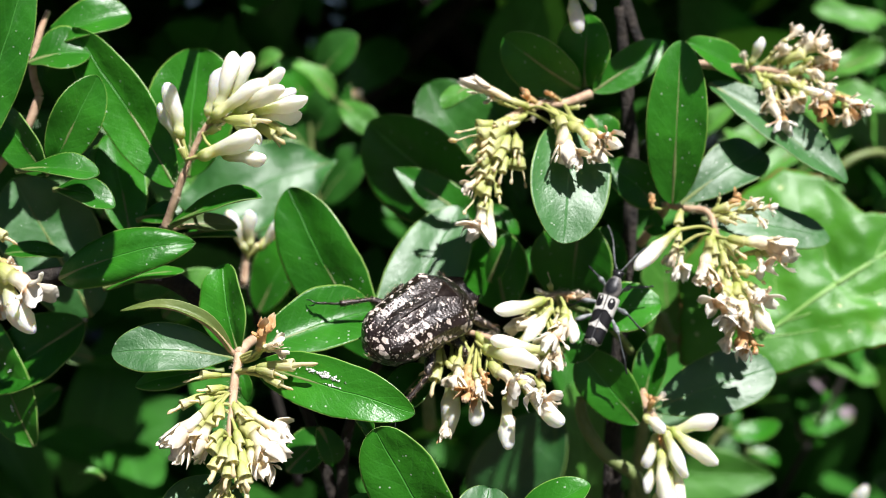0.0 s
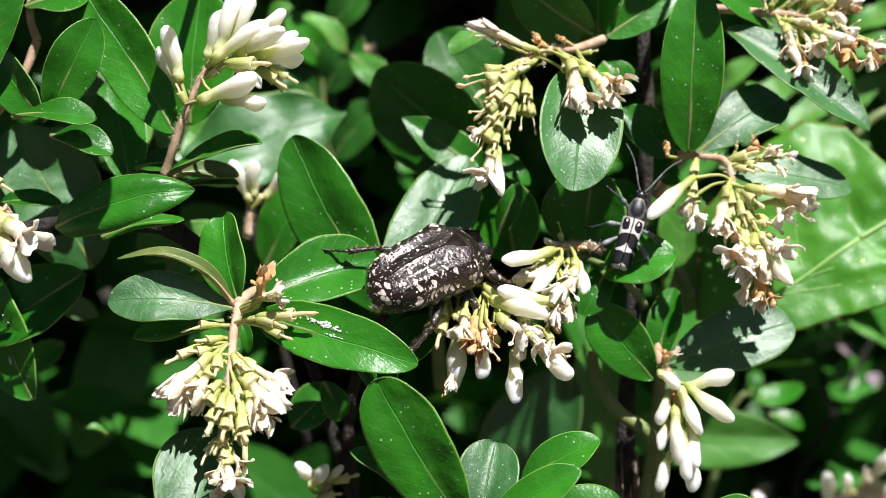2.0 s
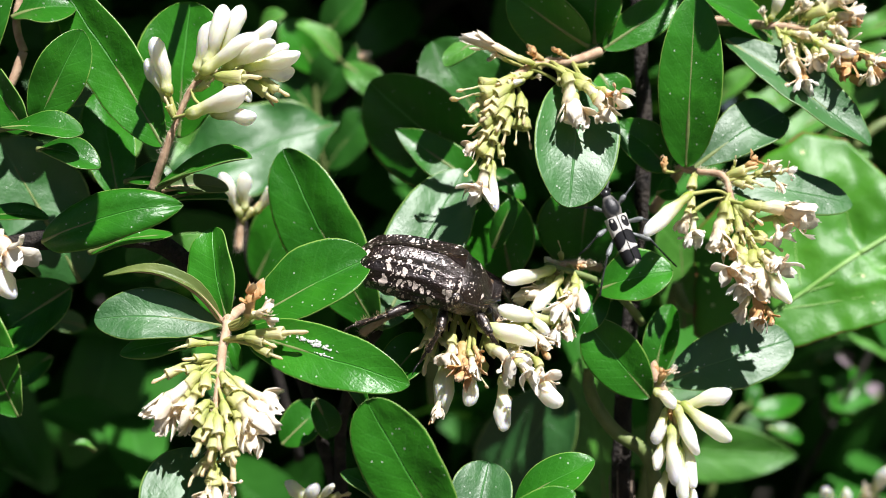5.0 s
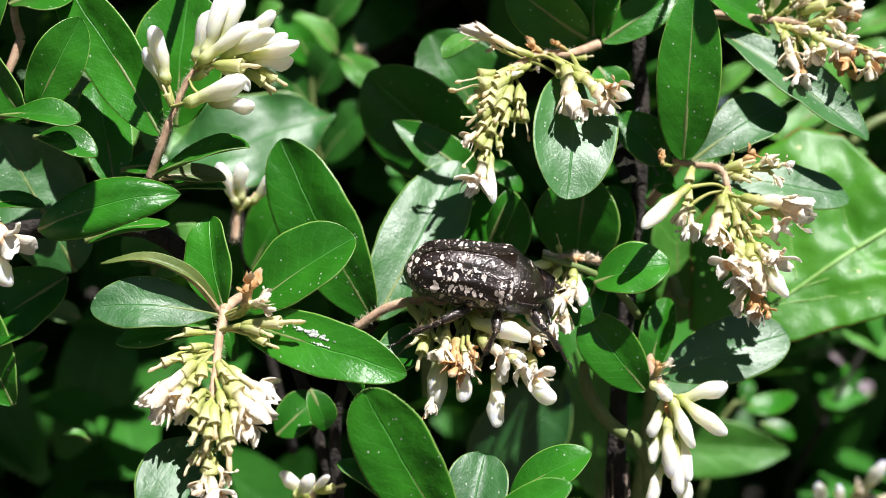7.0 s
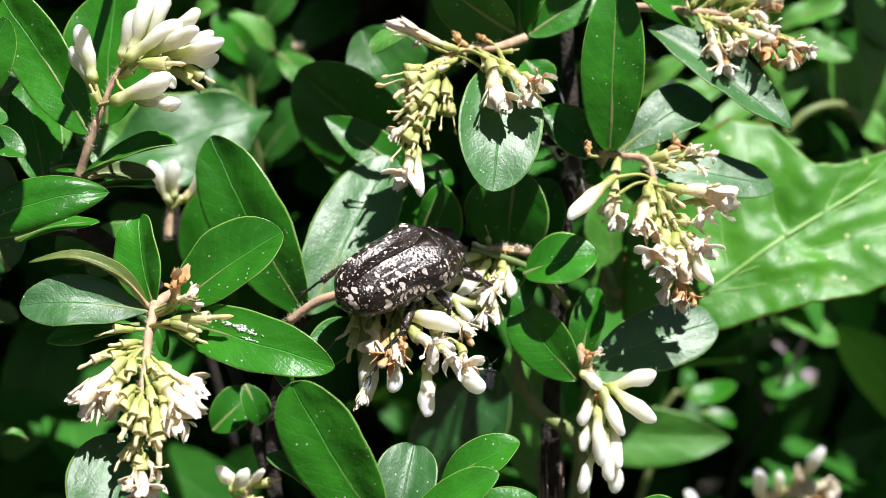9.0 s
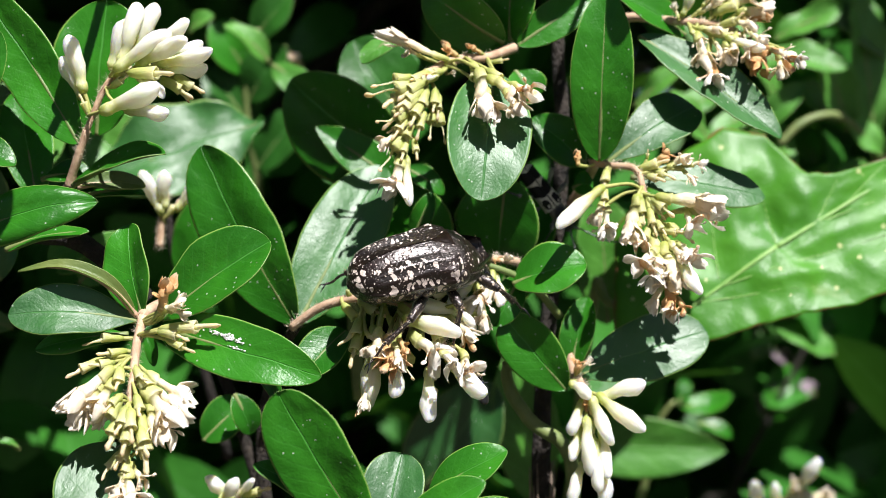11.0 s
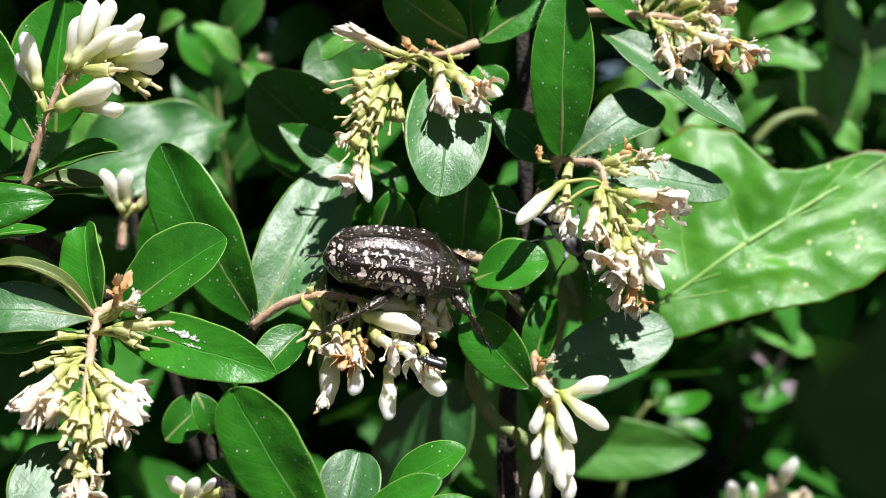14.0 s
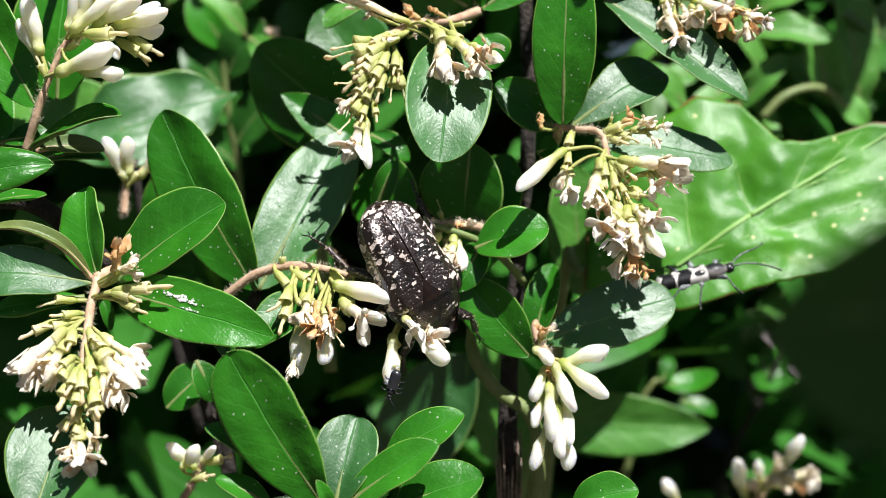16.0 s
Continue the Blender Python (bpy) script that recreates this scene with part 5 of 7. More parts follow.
lobed_leaf(broad_plant, (77.7, 34.0, -0.0), (26.0, 3.0, 15.2), (0.02, -0.93, 0.36), 1.065, "broad light green lobed leaf with pale veins and brown rim")
twig(broad_plant, [(43.9, 38.0, -5.7), (45.7, 36.0, -10.1), (51.0, 35.0, -10.2)], (1.1, 0.9, 0.7), SHOOT, "twig")
leaf(broad_plant, (47.1, 50.0, -14.8), (44.8, 44.0, 10.9), 13.8, (0.26, -0.95, -0.20), peak=0.5, kind=1)
back_plant = thing("broad_leaf_stem", at(41.5, 100.0, -60.4), "soft green leaves low behind the sprays", "plant", "broad leaves")
twig(back_plant, [(29.2, 110.0, -89.1), (36.7, 104.0, -61.0), (40.0, 98.0, -45.6)], (1.8, 1.6, 1.2), SHOOT, "twig")
leaf(back_plant, (38.7, 98.0, -43.7), (79.3, 94.0, -46.4), 14.6, (-0.10, -0.99, -0.02), peak=0.45, wave=0.5, kind=1, blunt=0.8)
leaf(back_plant, (7.5, 64.0, -52.5), (24.5, 58.0, -27.0), 18.5, (0.14, -0.87, 0.47), peak=0.5, kind=5, wave=0.8)
leaf(back_plant, (32.7, 66.0, -52.1), (27.5, 60.0, -20.8), 14.4, (0.12, -0.80, 0.58), peak=0.5, kind=1)
left_plant = thing("broad_leaf_stem", at(-40.7, 48.0, -4.4), "pale green leaves in the shrub's depth", "plant", "broad leaves")
twig(left_plant, [(-30.7, 60.0, -41.8), (-35.6, 52.0, -18.0), (-39.3, 46.0, 1.2), (-40.2, 44.0, 13.3)], (1.0, 0.9, 0.8, 0.7), BARK, "twig")
leaf(left_plant, (-55.2, 46.0, 15.0), (-21.5, 52.0, 27.2), 19.4, (0.02, -0.94, 0.34), peak=0.48, kind=5, wave=1.5, blunt=0.9)
leaf(left_plant, (-41.5, 54.0, 13.8), (-60.5, 52.0, 28.5), 15.1, (0.19, -0.98, 0.11), peak=0.5, kind=1, wave=1)
leaf(left_plant, (-36.9, 40.0, -4.2), (-25.6, 36.0, 14.1), 11.1, (-0.50, -0.86, 0.12), peak=0.5, kind=0)
leaf(left_plant, (-65.0, 17.0, -3.9), (-78.9, 15.0, 21.5), 18.5, (0.15, -0.87, 0.47), peak=0.5, kind=5, wave=1.2, fold=4)
leaf(left_plant, (-67.0, 36.0, 15.1), (-58.4, 36.0, 26.9), 9.8, (-0.13, -0.99, 0.10), peak=0.5, kind=1)
leaf(left_plant, (-59.0, 34.0, -2.0), (-47.7, 30.0, 0.1), 8.4, (-0.36, -0.71, 0.60), peak=0.5, kind=1)
leaf(left_plant, (-54.1, 30.0, -4.5), (-42.8, 28.0, 3.6), 8.9, (-0.31, -0.93, 0.21), peak=0.5, kind=1)
cluster(left_plant, [(-37.6, 22.0, 1.6), (-37.1, 22.0, 7.2), (-36.0, 21.0, 11.3)], [
    ("b", (-36.8, 21.0, 7.4), (-39.9, 19.0, 15.7), 1.0),
    ("b", (-36.5, 21.0, 8.4), (-35.9, 18.0, 15.7), 1.1),
    ("b", (-34.5, 21.0, 8.0), (-29.3, 18.0, 14.0), 1.0),
    ("g", (-36.0, 21.0, 7.2), (-33.8, 20.0, 10.2), 1.0),
    ("g", (-37.0, 21.0, 7.2), (-38.4, 20.0, 10.2), 1.0),
], (0.75, 0.6, 0.35), "small budding cluster in the depth")
leaf(left_plant, (-82.3, 30.0, 5.8), (-74.3, 35.0, 15.1), 7.5, (0.10, -0.91, 0.40), peak=0.5, kind=4)
leaf(left_plant, (-78.5, 36.0, 9.1), (-83.4, 38.0, 19.2), 9.2, (0.24, -0.92, 0.30), peak=0.5, kind=1)
leaf(left_plant, (-67.7, 32.0, -0.9), (-73.9, 33.0, 3.5), 4.8, (0.18, -0.88, 0.45), peak=0.5, kind=4)
mid_plant = thing("broad_leaf_stem", at(-4.8, 40.0, 2.3), "dark green leaves behind the middle sprays", "plant", "broad leaves")
twig(mid_plant, [(-2.7, 46.0, -28.8), (-3.7, 42.0, -6.5), (-4.2, 36.0, 11.9)], (1.4, 1.3, 1.0), SHOOT, "twig")
leaf(mid_plant, (6.8, 25.0, 12.0), (-9.2, 25.0, 23.4), 7.8, (0.13, -0.98, 0.18), peak=0.45, blunt=0.9)
leaf(mid_plant, (6.9, 30.0, 14.8), (-14.0, 28.0, 32.4), 19.5, (-0.22, -0.91, -0.36), peak=0.5, kind=0)
leaf(mid_plant, (8.2, 36.0, 22.6), (-2.6, 36.0, 40.9), 16.5, (0.20, -0.97, 0.12), peak=0.5, kind=2)
leaf(mid_plant, (11.8, 22.0, -4.0), (9.9, 24.0, 11.4), 14.2, (-0.51, -0.86, 0.05), peak=0.5)
leaf(mid_plant, (22.2, 24.0, -12.2), (32.5, 24.0, 11.4), 13.9, (-0.26, -0.96, 0.11), peak=0.5)
cluster(mid_plant, [(0.7, 40.0, 29.5), (-1.5, 40.0, 33.8), (-3.7, 40.0, 37.1)], [
    ("o", (-2.1, 40.0, 33.8), (-4.2, 38.0, 37.9), 1.0),
    ("o", (-2.6, 40.0, 33.3), (-5.3, 38.0, 34.1), 1.0),
    ("b", (-1.5, 40.0, 32.8), (-3.7, 38.0, 31.4), 1.0),
    ("o", (-1.0, 40.0, 34.9), (-1.0, 38.0, 38.5), 1.0),
], (0.75, 0.6, 0.35), "small white flowers deep in the shrub")
sprig_low_corner = thing("privet_sprig", at(83.8, 90.0, -66.5), "privet sprig with cream buds deep in the shrub", "shrub sprig", "privet sprigs")
cluster(sprig_low_corner, [(87.5, 90.0, -69.0), (88.9, 90.0, -62.7), (91.5, 90.0, -57.7), (95.4, 90.0, -53.9)], [
    ("b", (86.4, 90.0, -61.4), (82.7, 86.0, -52.6), 1.1),
    ("b", (90.2, 90.0, -58.9), (87.7, 86.0, -53.3), 1.0),
    ("f", (91.5, 90.0, -57.7), (94.6, 86.0, -52.2), 1.0),
    ("b", (93.7, 88.0, -54.9), (98.1, 82.0, -47.4), 1.0),
    ("f", (94.9, 88.0, -56.2), (100.3, 84.0, -55.7), 1.2),
    ("f", (93.6, 88.0, -57.4), (101.5, 84.0, -58.0), 1.2),
    ("f", (92.3, 88.0, -58.7), (95.5, 85.0, -59.5), 1.0),
    ("f", (95.7, 86.0, -57.2), (101.3, 82.0, -54.9), 1.0),
    ("b", (71.1, 90.0, -62.5), (67.9, 86.0, -56.8), 1.2),
    ("f", (90.2, 90.0, -61.5), (87.0, 86.0, -57.1), 1.0),
    ("s", (95.1, 86.0, -57.8), (99.0, 84.0, -59.4), 1.0),
    ("f", (90.3, 84.0, -56.8), (95.7, 80.0, -55.1), 1.4),
    ("f", (89.0, 84.0, -59.3), (92.0, 80.0, -55.1), 1.4),
], (1.2, 1.0, 0.7), "cream bud cluster with brown tips")
twig(sprig_low_corner, [(71.4, 92.0, -64.1), (79.0, 92.0, -68.0), (87.5, 90.0, -69.0)], (0.6, 0.6, 0.8), SHOOT, "twig")
twig(sprig_low_corner, [(87.5, 90.0, -69.0), (86.8, 94.0, -77.4), (82.5, 100.0, -91.6)], (1.0, 1.1, 1.3), SHOOT, "twig")
sprig_floor = thing("privet_sprig", at(40.6, -2.0, -49.6), "low privet shoot with a single small leaf", "shrub sprig", "privet sprigs")
leaf(sprig_floor, (40.6, -2.0, -48.7), (51.5, -4.0, -45.6), 7.2, (-0.30, -0.76, 0.57), peak=0.55)
twig(sprig_floor, [(40.6, -2.0, -48.7), (36.2, 4.0, -55.3), (34.4, 10.0, -64.1)], (0.6, 0.7, 0.8), SHOOT, "twig")
sprig_pale = thing("privet_sprig", at(-42.9, 2.0, -49.0), "privet sprig with a leaf of pale bluish sheen and white buds", "shrub sprig", "privet sprigs")
leaf(sprig_pale, (-42.6, -20.0, -46.4), (-39.0, -9.0, -30.2), 14.6, (0.10, -0.83, 0.54), peak=0.55, kind=5)
twig(sprig_pale, [(-46.3, 0.0, -50.5), (-46.1, 4.0, -62.7)], (0.7, 0.9), SHOOT, "twig")
cluster(sprig_pale, [(-28.3, 16.0, -51.8), (-24.2, 15.0, -45.6), (-22.2, 14.0, -41.5)], [
    ("b", (-23.7, 14.0, -43.5), (-27.7, 10.0, -38.4), 1.1),
    ("b", (-22.7, 14.0, -42.5), (-19.5, 11.0, -38.6), 0.9),
    ("g", (-22.2, 14.0, -42.5), (-17.1, 12.0, -41.2), 1.0),
    ("b", (-25.9, 12.0, -43.1), (-21.7, 8.0, -39.6), 1.2),
    ("g", (-24.2, 14.0, -45.4), (-20.0, 12.0, -44.1), 1.0),
], (0.75, 0.6, 0.35), "white buds in the shrub's depth")
sprig_crown = thing("privet_sprig", at(23.2, 6.0, 57.9), "drooping white bud from the sprig above", "shrub sprig", "privet sprigs")
cluster(sprig_crown, [(22.5, 8.0, 65.5), (22.8, 7.0, 60.1), (23.2, 6.0, 55.9)], [
    ("b", (23.2, 5.0, 53.6), (24.1, 2.0, 45.4), 1.1),
    ("b", (23.1, 5.0, 54.7), (27.8, 3.0, 50.2), 0.9),
    ("g", (22.7, 6.0, 56.9), (20.4, 4.0, 53.5), 1.0),
], (0.75, 0.6, 0.35), "white buds on a short stem")
leaf(sprig_crown, (22.5, 8.0, 65.5), (18.4, 10.0, 54.6), 9.2, (-0.36, -0.93, -0.04), peak=0.5)
# unseen leaf and twig, added to shade the large leaf behind the middle
leaf(sprig_crown, (14.4, 4.6, 60.7), (-3.4, 4.6, 71.7), 11.0, (0.27, -0.52, 0.81), peak=0.5)
twig(sprig_crown, [(18.0, 4.6, 56.5), (20.0, 20.0, 64.0), (22.5, 8.0, 65.5)], (0.5, 0.6, 0.7), SHOOT, "twig")
# unseen leaf and twig, added to darken the topmost leaves
leaf(sprig_crown, (41.0, -10.9, 75.0), (22.3, -10.9, 79.0), 10.5, (0.27, -0.52, 0.81), peak=0.5)
twig(sprig_crown, [(41.0, -10.9, 75.0), (30.0, 0.0, 72.0), (22.5, 8.0, 65.5)], (0.5, 0.6, 0.7), SHOOT, "twig")
# unseen leaf and twig, added to shade the leaves under the top cluster
leaf(shading_shoot, (51.4, -31.0, 90.6), (46.8, -31.0, 75.4), 9.0, (0.27, -0.52, 0.81), peak=0.5)
twig(shading_shoot, [(53.4, -31.0, 90.6), (56.0, -10.0, 92.0), (52.0, 10.0, 84.0)], (0.5, 0.6, 0.7), SHOOT, "twig")
# small unseen leaf and twig, added to shade half of one top leaf
leaf(sprig_crown, (51.4, -8.8, 81.5), (41.0, -8.8, 74.1), 5.0, (0.27, -0.52, 0.81), peak=0.5)
twig(sprig_crown, [(51.4, -8.8, 81.5), (42.0, 0.0, 76.0), (30.0, 0.0, 72.0)], (0.5, 0.6, 0.6), SHOOT, "twig")
near_sprig = thing("privet_sprig", at(59.1, -150.0, -29.1), "dark shaded privet leaf on a thin stem", "shrub sprig", "privet sprigs")
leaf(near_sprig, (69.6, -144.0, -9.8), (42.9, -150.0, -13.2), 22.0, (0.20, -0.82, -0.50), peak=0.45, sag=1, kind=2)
# unseen leaf and twig, added between the sun and the near leaf
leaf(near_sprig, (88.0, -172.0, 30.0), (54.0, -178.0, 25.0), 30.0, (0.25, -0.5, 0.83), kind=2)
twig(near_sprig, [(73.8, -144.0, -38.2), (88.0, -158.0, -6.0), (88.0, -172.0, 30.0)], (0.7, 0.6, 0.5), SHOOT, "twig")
# second unseen blocker leaf and twig, further towards the sun
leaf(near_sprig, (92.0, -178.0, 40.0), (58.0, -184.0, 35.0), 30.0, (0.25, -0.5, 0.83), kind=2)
twig(near_sprig, [(73.8, -144.0, -38.2), (91.0, -162.0, 2.0), (92.0, -178.0, 40.0)], (0.7, 0.6, 0.5), SHOOT, "twig")
twig(near_sprig, [(57.0, -140.0, -965.8), (75.3, -140.0, -227.1), (73.8, -144.0, -38.2), (69.6, -144.0, -10.0)], (1.4, 1.2, 0.8, 0.6), SHOOT, "twig")
deep_plant = thing("broad_leaf_stem", at(91.1, 150.0, -59.3), "pale sunlit leaves far down in the shrub", "plant", "broad leaves")
twig(deep_plant, [(89.3, 160.0, -85.2), (92.6, 150.0, -62.4), (102.8, 146.0, -41.2), (111.7, 144.0, -23.5)], (1.2, 1.0, 0.8, 0.6), BARK, "twig")
leaf(deep_plant, (107.8, 146.0, -17.5), (116.4, 150.0, -8.8), 10.7, (0.06, -0.93, 0.37), peak=0.5)
leaf(deep_plant, (111.6, 144.0, -26.4), (123.8, 150.0, -14.9), 12.9, (0.08, -0.92, 0.39), peak=0.5)
leaf(deep_plant, (99.8, 146.0, -41.1), (112.8, 150.0, -33.5), 11.4, (0.05, -0.92, 0.40), peak=0.5)
leaf(deep_plant, (101.2, 146.0, -44.2), (108.5, 148.0, -38.5), 7.8, (-0.01, -0.94, 0.34), peak=0.5)
leaf(deep_plant, (97.9, 150.0, -29.4), (102.4, 153.0, -22.1), 6.1, (0.08, -0.94, 0.34), peak=0.5, kind=4)
leaf(deep_plant, (107.0, 150.0, -23.6), (103.1, 152.0, -17.6), 8.0, (0.13, -0.91, 0.39), peak=0.5, kind=1)
leaf(deep_plant, (108.9, 150.0, -40.8), (101.4, 148.0, -34.6), 6.0, (0.10, -0.85, 0.50), peak=0.5, kind=6, wave=1.2)
leaf(deep_plant, (101.4, 152.0, -44.9), (98.9, 150.0, -38.9), 3.9, (0.10, -0.85, 0.50), peak=0.5, kind=6, wave=1.2)
leaf(deep_plant, (113.9, 148.0, -38.8), (109.3, 146.0, -35.9), 3.9, (0.20, -0.85, 0.50), peak=0.5, kind=6, wave=1.2)
leaf(deep_plant, (108.7, 154.0, -31.0), (103.1, 152.0, -27.4), 4.3, (0.00, -0.80, 0.55), peak=0.5, kind=6, wave=1.0)
leaf(deep_plant, (109.6, 112.0, -25.7), (95.5, 110.0, -19.5), 9.0, (0.00, -0.75, 0.66), peak=0.5, kind=1, wave=1.0)
sprig_crescent = thing("privet_sprig", at(66.8, 100.0, -36.4), "small curled privet leaves in the shade behind the buds", "shrub sprig", "privet sprigs")
leaf(sprig_crescent, (67.8, 98.0, -35.2), (81.9, 99.0, -34.0), 5.9, (-0.00, -0.75, 0.66), peak=0.6, sag=-3, fold=10)
leaf(sprig_crescent, (69.1, 98.0, -35.7), (71.3, 101.0, -30.2), 3.7, (0.14, -0.89, 0.43), peak=0.5, fold=5)
leaf(sprig_crescent, (73.6, 98.0, -40.3), (81.4, 98.0, -43.7), 4.2, (0.24, -0.81, 0.54), peak=0.5)
twig(sprig_crescent, [(67.8, 98.0, -35.2), (64.0, 100.0, -41.6), (61.6, 104.0, -55.2), (56.4, 110.0, -74.8)], (0.5, 0.7, 0.9, 1.2), SHOOT, "twig")
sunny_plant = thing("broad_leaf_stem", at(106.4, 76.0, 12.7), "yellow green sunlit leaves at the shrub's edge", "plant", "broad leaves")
twig(sunny_plant, [(119.1, 100.0, 2.8), (116.1, 98.0, 25.0), (114.5, 96.0, 49.5), (113.2, 94.0, 72.5)], (1.3, 1.2, 1.0, 0.8), SHOOT, "twig")
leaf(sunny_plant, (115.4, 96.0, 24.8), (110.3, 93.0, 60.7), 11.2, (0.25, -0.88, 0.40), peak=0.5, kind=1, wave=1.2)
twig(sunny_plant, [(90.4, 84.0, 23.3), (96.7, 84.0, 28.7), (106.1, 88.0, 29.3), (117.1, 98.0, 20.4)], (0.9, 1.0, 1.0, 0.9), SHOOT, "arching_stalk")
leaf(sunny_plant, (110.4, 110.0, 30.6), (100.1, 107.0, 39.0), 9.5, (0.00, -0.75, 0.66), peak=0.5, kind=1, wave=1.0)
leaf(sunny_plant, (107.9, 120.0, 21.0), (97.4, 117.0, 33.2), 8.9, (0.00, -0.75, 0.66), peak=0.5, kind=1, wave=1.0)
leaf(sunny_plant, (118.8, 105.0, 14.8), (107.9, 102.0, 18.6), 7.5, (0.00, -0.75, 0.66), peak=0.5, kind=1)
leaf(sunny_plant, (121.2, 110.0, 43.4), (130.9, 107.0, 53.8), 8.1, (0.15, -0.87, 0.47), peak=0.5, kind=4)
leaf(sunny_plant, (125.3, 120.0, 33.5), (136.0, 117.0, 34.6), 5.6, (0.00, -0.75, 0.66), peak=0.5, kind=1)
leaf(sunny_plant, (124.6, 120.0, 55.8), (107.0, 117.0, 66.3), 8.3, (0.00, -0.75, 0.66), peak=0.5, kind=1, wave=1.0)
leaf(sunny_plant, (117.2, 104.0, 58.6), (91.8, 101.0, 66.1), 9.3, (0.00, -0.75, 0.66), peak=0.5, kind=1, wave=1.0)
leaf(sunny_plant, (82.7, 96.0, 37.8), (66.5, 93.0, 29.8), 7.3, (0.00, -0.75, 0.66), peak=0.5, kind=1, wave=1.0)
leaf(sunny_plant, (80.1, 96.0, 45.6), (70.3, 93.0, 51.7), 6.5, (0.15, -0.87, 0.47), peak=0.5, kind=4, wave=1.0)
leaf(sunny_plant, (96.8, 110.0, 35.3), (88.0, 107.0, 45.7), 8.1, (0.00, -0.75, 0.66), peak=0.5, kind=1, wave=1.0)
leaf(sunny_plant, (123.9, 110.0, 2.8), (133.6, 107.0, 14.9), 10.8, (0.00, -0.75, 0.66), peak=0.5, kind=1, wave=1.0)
shade_plant = thing("broad_leaf_stem", at(-30.4, 92.0, 15.1), "soft green leaves in the depth between the sprays", "plant", "broad leaves")
twig(shade_plant, [(-27.6, 98.0, 3.6), (-27.8, 92.0, 18.9), (-29.5, 88.0, 36.5), (-26.1, 84.0, 51.1)], (1.0, 0.9, 0.8, 0.5), SHOOT, "twig")
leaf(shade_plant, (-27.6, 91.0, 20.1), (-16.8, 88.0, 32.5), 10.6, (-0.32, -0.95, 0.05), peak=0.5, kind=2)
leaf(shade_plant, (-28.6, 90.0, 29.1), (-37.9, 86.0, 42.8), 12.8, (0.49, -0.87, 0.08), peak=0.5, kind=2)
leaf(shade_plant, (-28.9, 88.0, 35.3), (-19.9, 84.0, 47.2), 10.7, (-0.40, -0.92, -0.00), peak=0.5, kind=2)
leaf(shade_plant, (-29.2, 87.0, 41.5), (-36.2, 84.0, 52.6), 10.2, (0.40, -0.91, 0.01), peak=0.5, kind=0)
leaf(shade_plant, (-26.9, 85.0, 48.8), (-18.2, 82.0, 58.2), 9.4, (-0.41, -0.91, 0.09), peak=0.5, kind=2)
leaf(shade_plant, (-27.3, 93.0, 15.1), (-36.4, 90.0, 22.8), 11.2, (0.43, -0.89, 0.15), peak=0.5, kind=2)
cluster(shade_plant, [(-19.7, 92.0, 38.1), (-20.9, 92.0, 43.3), (-22.8, 92.0, 46.6)], [
    ("o", (-20.9, 92.0, 43.3), (-24.5, 90.0, 45.0), 1.2),
    ("o", (-21.1, 92.0, 44.0), (-22.5, 90.0, 48.2), 1.2),
    ("o", (-20.3, 92.0, 42.7), (-17.8, 90.0, 46.2), 1.2),
    ("b", (-22.1, 92.0, 45.3), (-25.7, 90.0, 47.6), 1.0),
], (0.75, 0.6, 0.35), "small white flowers in the depth")

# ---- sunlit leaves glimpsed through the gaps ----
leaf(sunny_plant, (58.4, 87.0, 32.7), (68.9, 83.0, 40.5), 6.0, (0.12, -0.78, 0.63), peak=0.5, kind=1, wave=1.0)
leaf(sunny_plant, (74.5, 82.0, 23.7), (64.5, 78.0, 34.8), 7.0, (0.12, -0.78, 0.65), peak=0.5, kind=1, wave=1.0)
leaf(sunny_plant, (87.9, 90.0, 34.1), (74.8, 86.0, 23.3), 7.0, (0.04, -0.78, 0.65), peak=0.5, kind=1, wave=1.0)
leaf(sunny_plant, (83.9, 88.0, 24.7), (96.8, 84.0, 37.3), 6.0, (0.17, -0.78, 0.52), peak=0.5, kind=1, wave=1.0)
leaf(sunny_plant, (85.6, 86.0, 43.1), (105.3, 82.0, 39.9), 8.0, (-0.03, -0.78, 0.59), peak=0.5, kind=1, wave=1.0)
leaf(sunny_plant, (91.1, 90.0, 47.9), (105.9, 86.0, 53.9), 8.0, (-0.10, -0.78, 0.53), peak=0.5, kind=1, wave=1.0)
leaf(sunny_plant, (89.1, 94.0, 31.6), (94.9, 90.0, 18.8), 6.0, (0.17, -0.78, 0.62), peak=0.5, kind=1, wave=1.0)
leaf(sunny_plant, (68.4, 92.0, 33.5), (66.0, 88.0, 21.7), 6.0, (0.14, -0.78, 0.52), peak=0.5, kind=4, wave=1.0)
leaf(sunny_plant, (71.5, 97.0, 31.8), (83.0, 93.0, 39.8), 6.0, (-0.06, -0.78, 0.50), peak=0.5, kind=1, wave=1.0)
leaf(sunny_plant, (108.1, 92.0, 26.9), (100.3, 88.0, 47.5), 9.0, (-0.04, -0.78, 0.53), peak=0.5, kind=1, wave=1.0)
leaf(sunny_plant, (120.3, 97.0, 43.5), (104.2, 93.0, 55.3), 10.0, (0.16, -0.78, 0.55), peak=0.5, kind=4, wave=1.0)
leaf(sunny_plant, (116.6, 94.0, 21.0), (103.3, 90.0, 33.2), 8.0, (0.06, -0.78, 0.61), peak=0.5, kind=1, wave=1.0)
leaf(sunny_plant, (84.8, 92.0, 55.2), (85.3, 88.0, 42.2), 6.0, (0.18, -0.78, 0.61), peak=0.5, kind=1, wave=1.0)
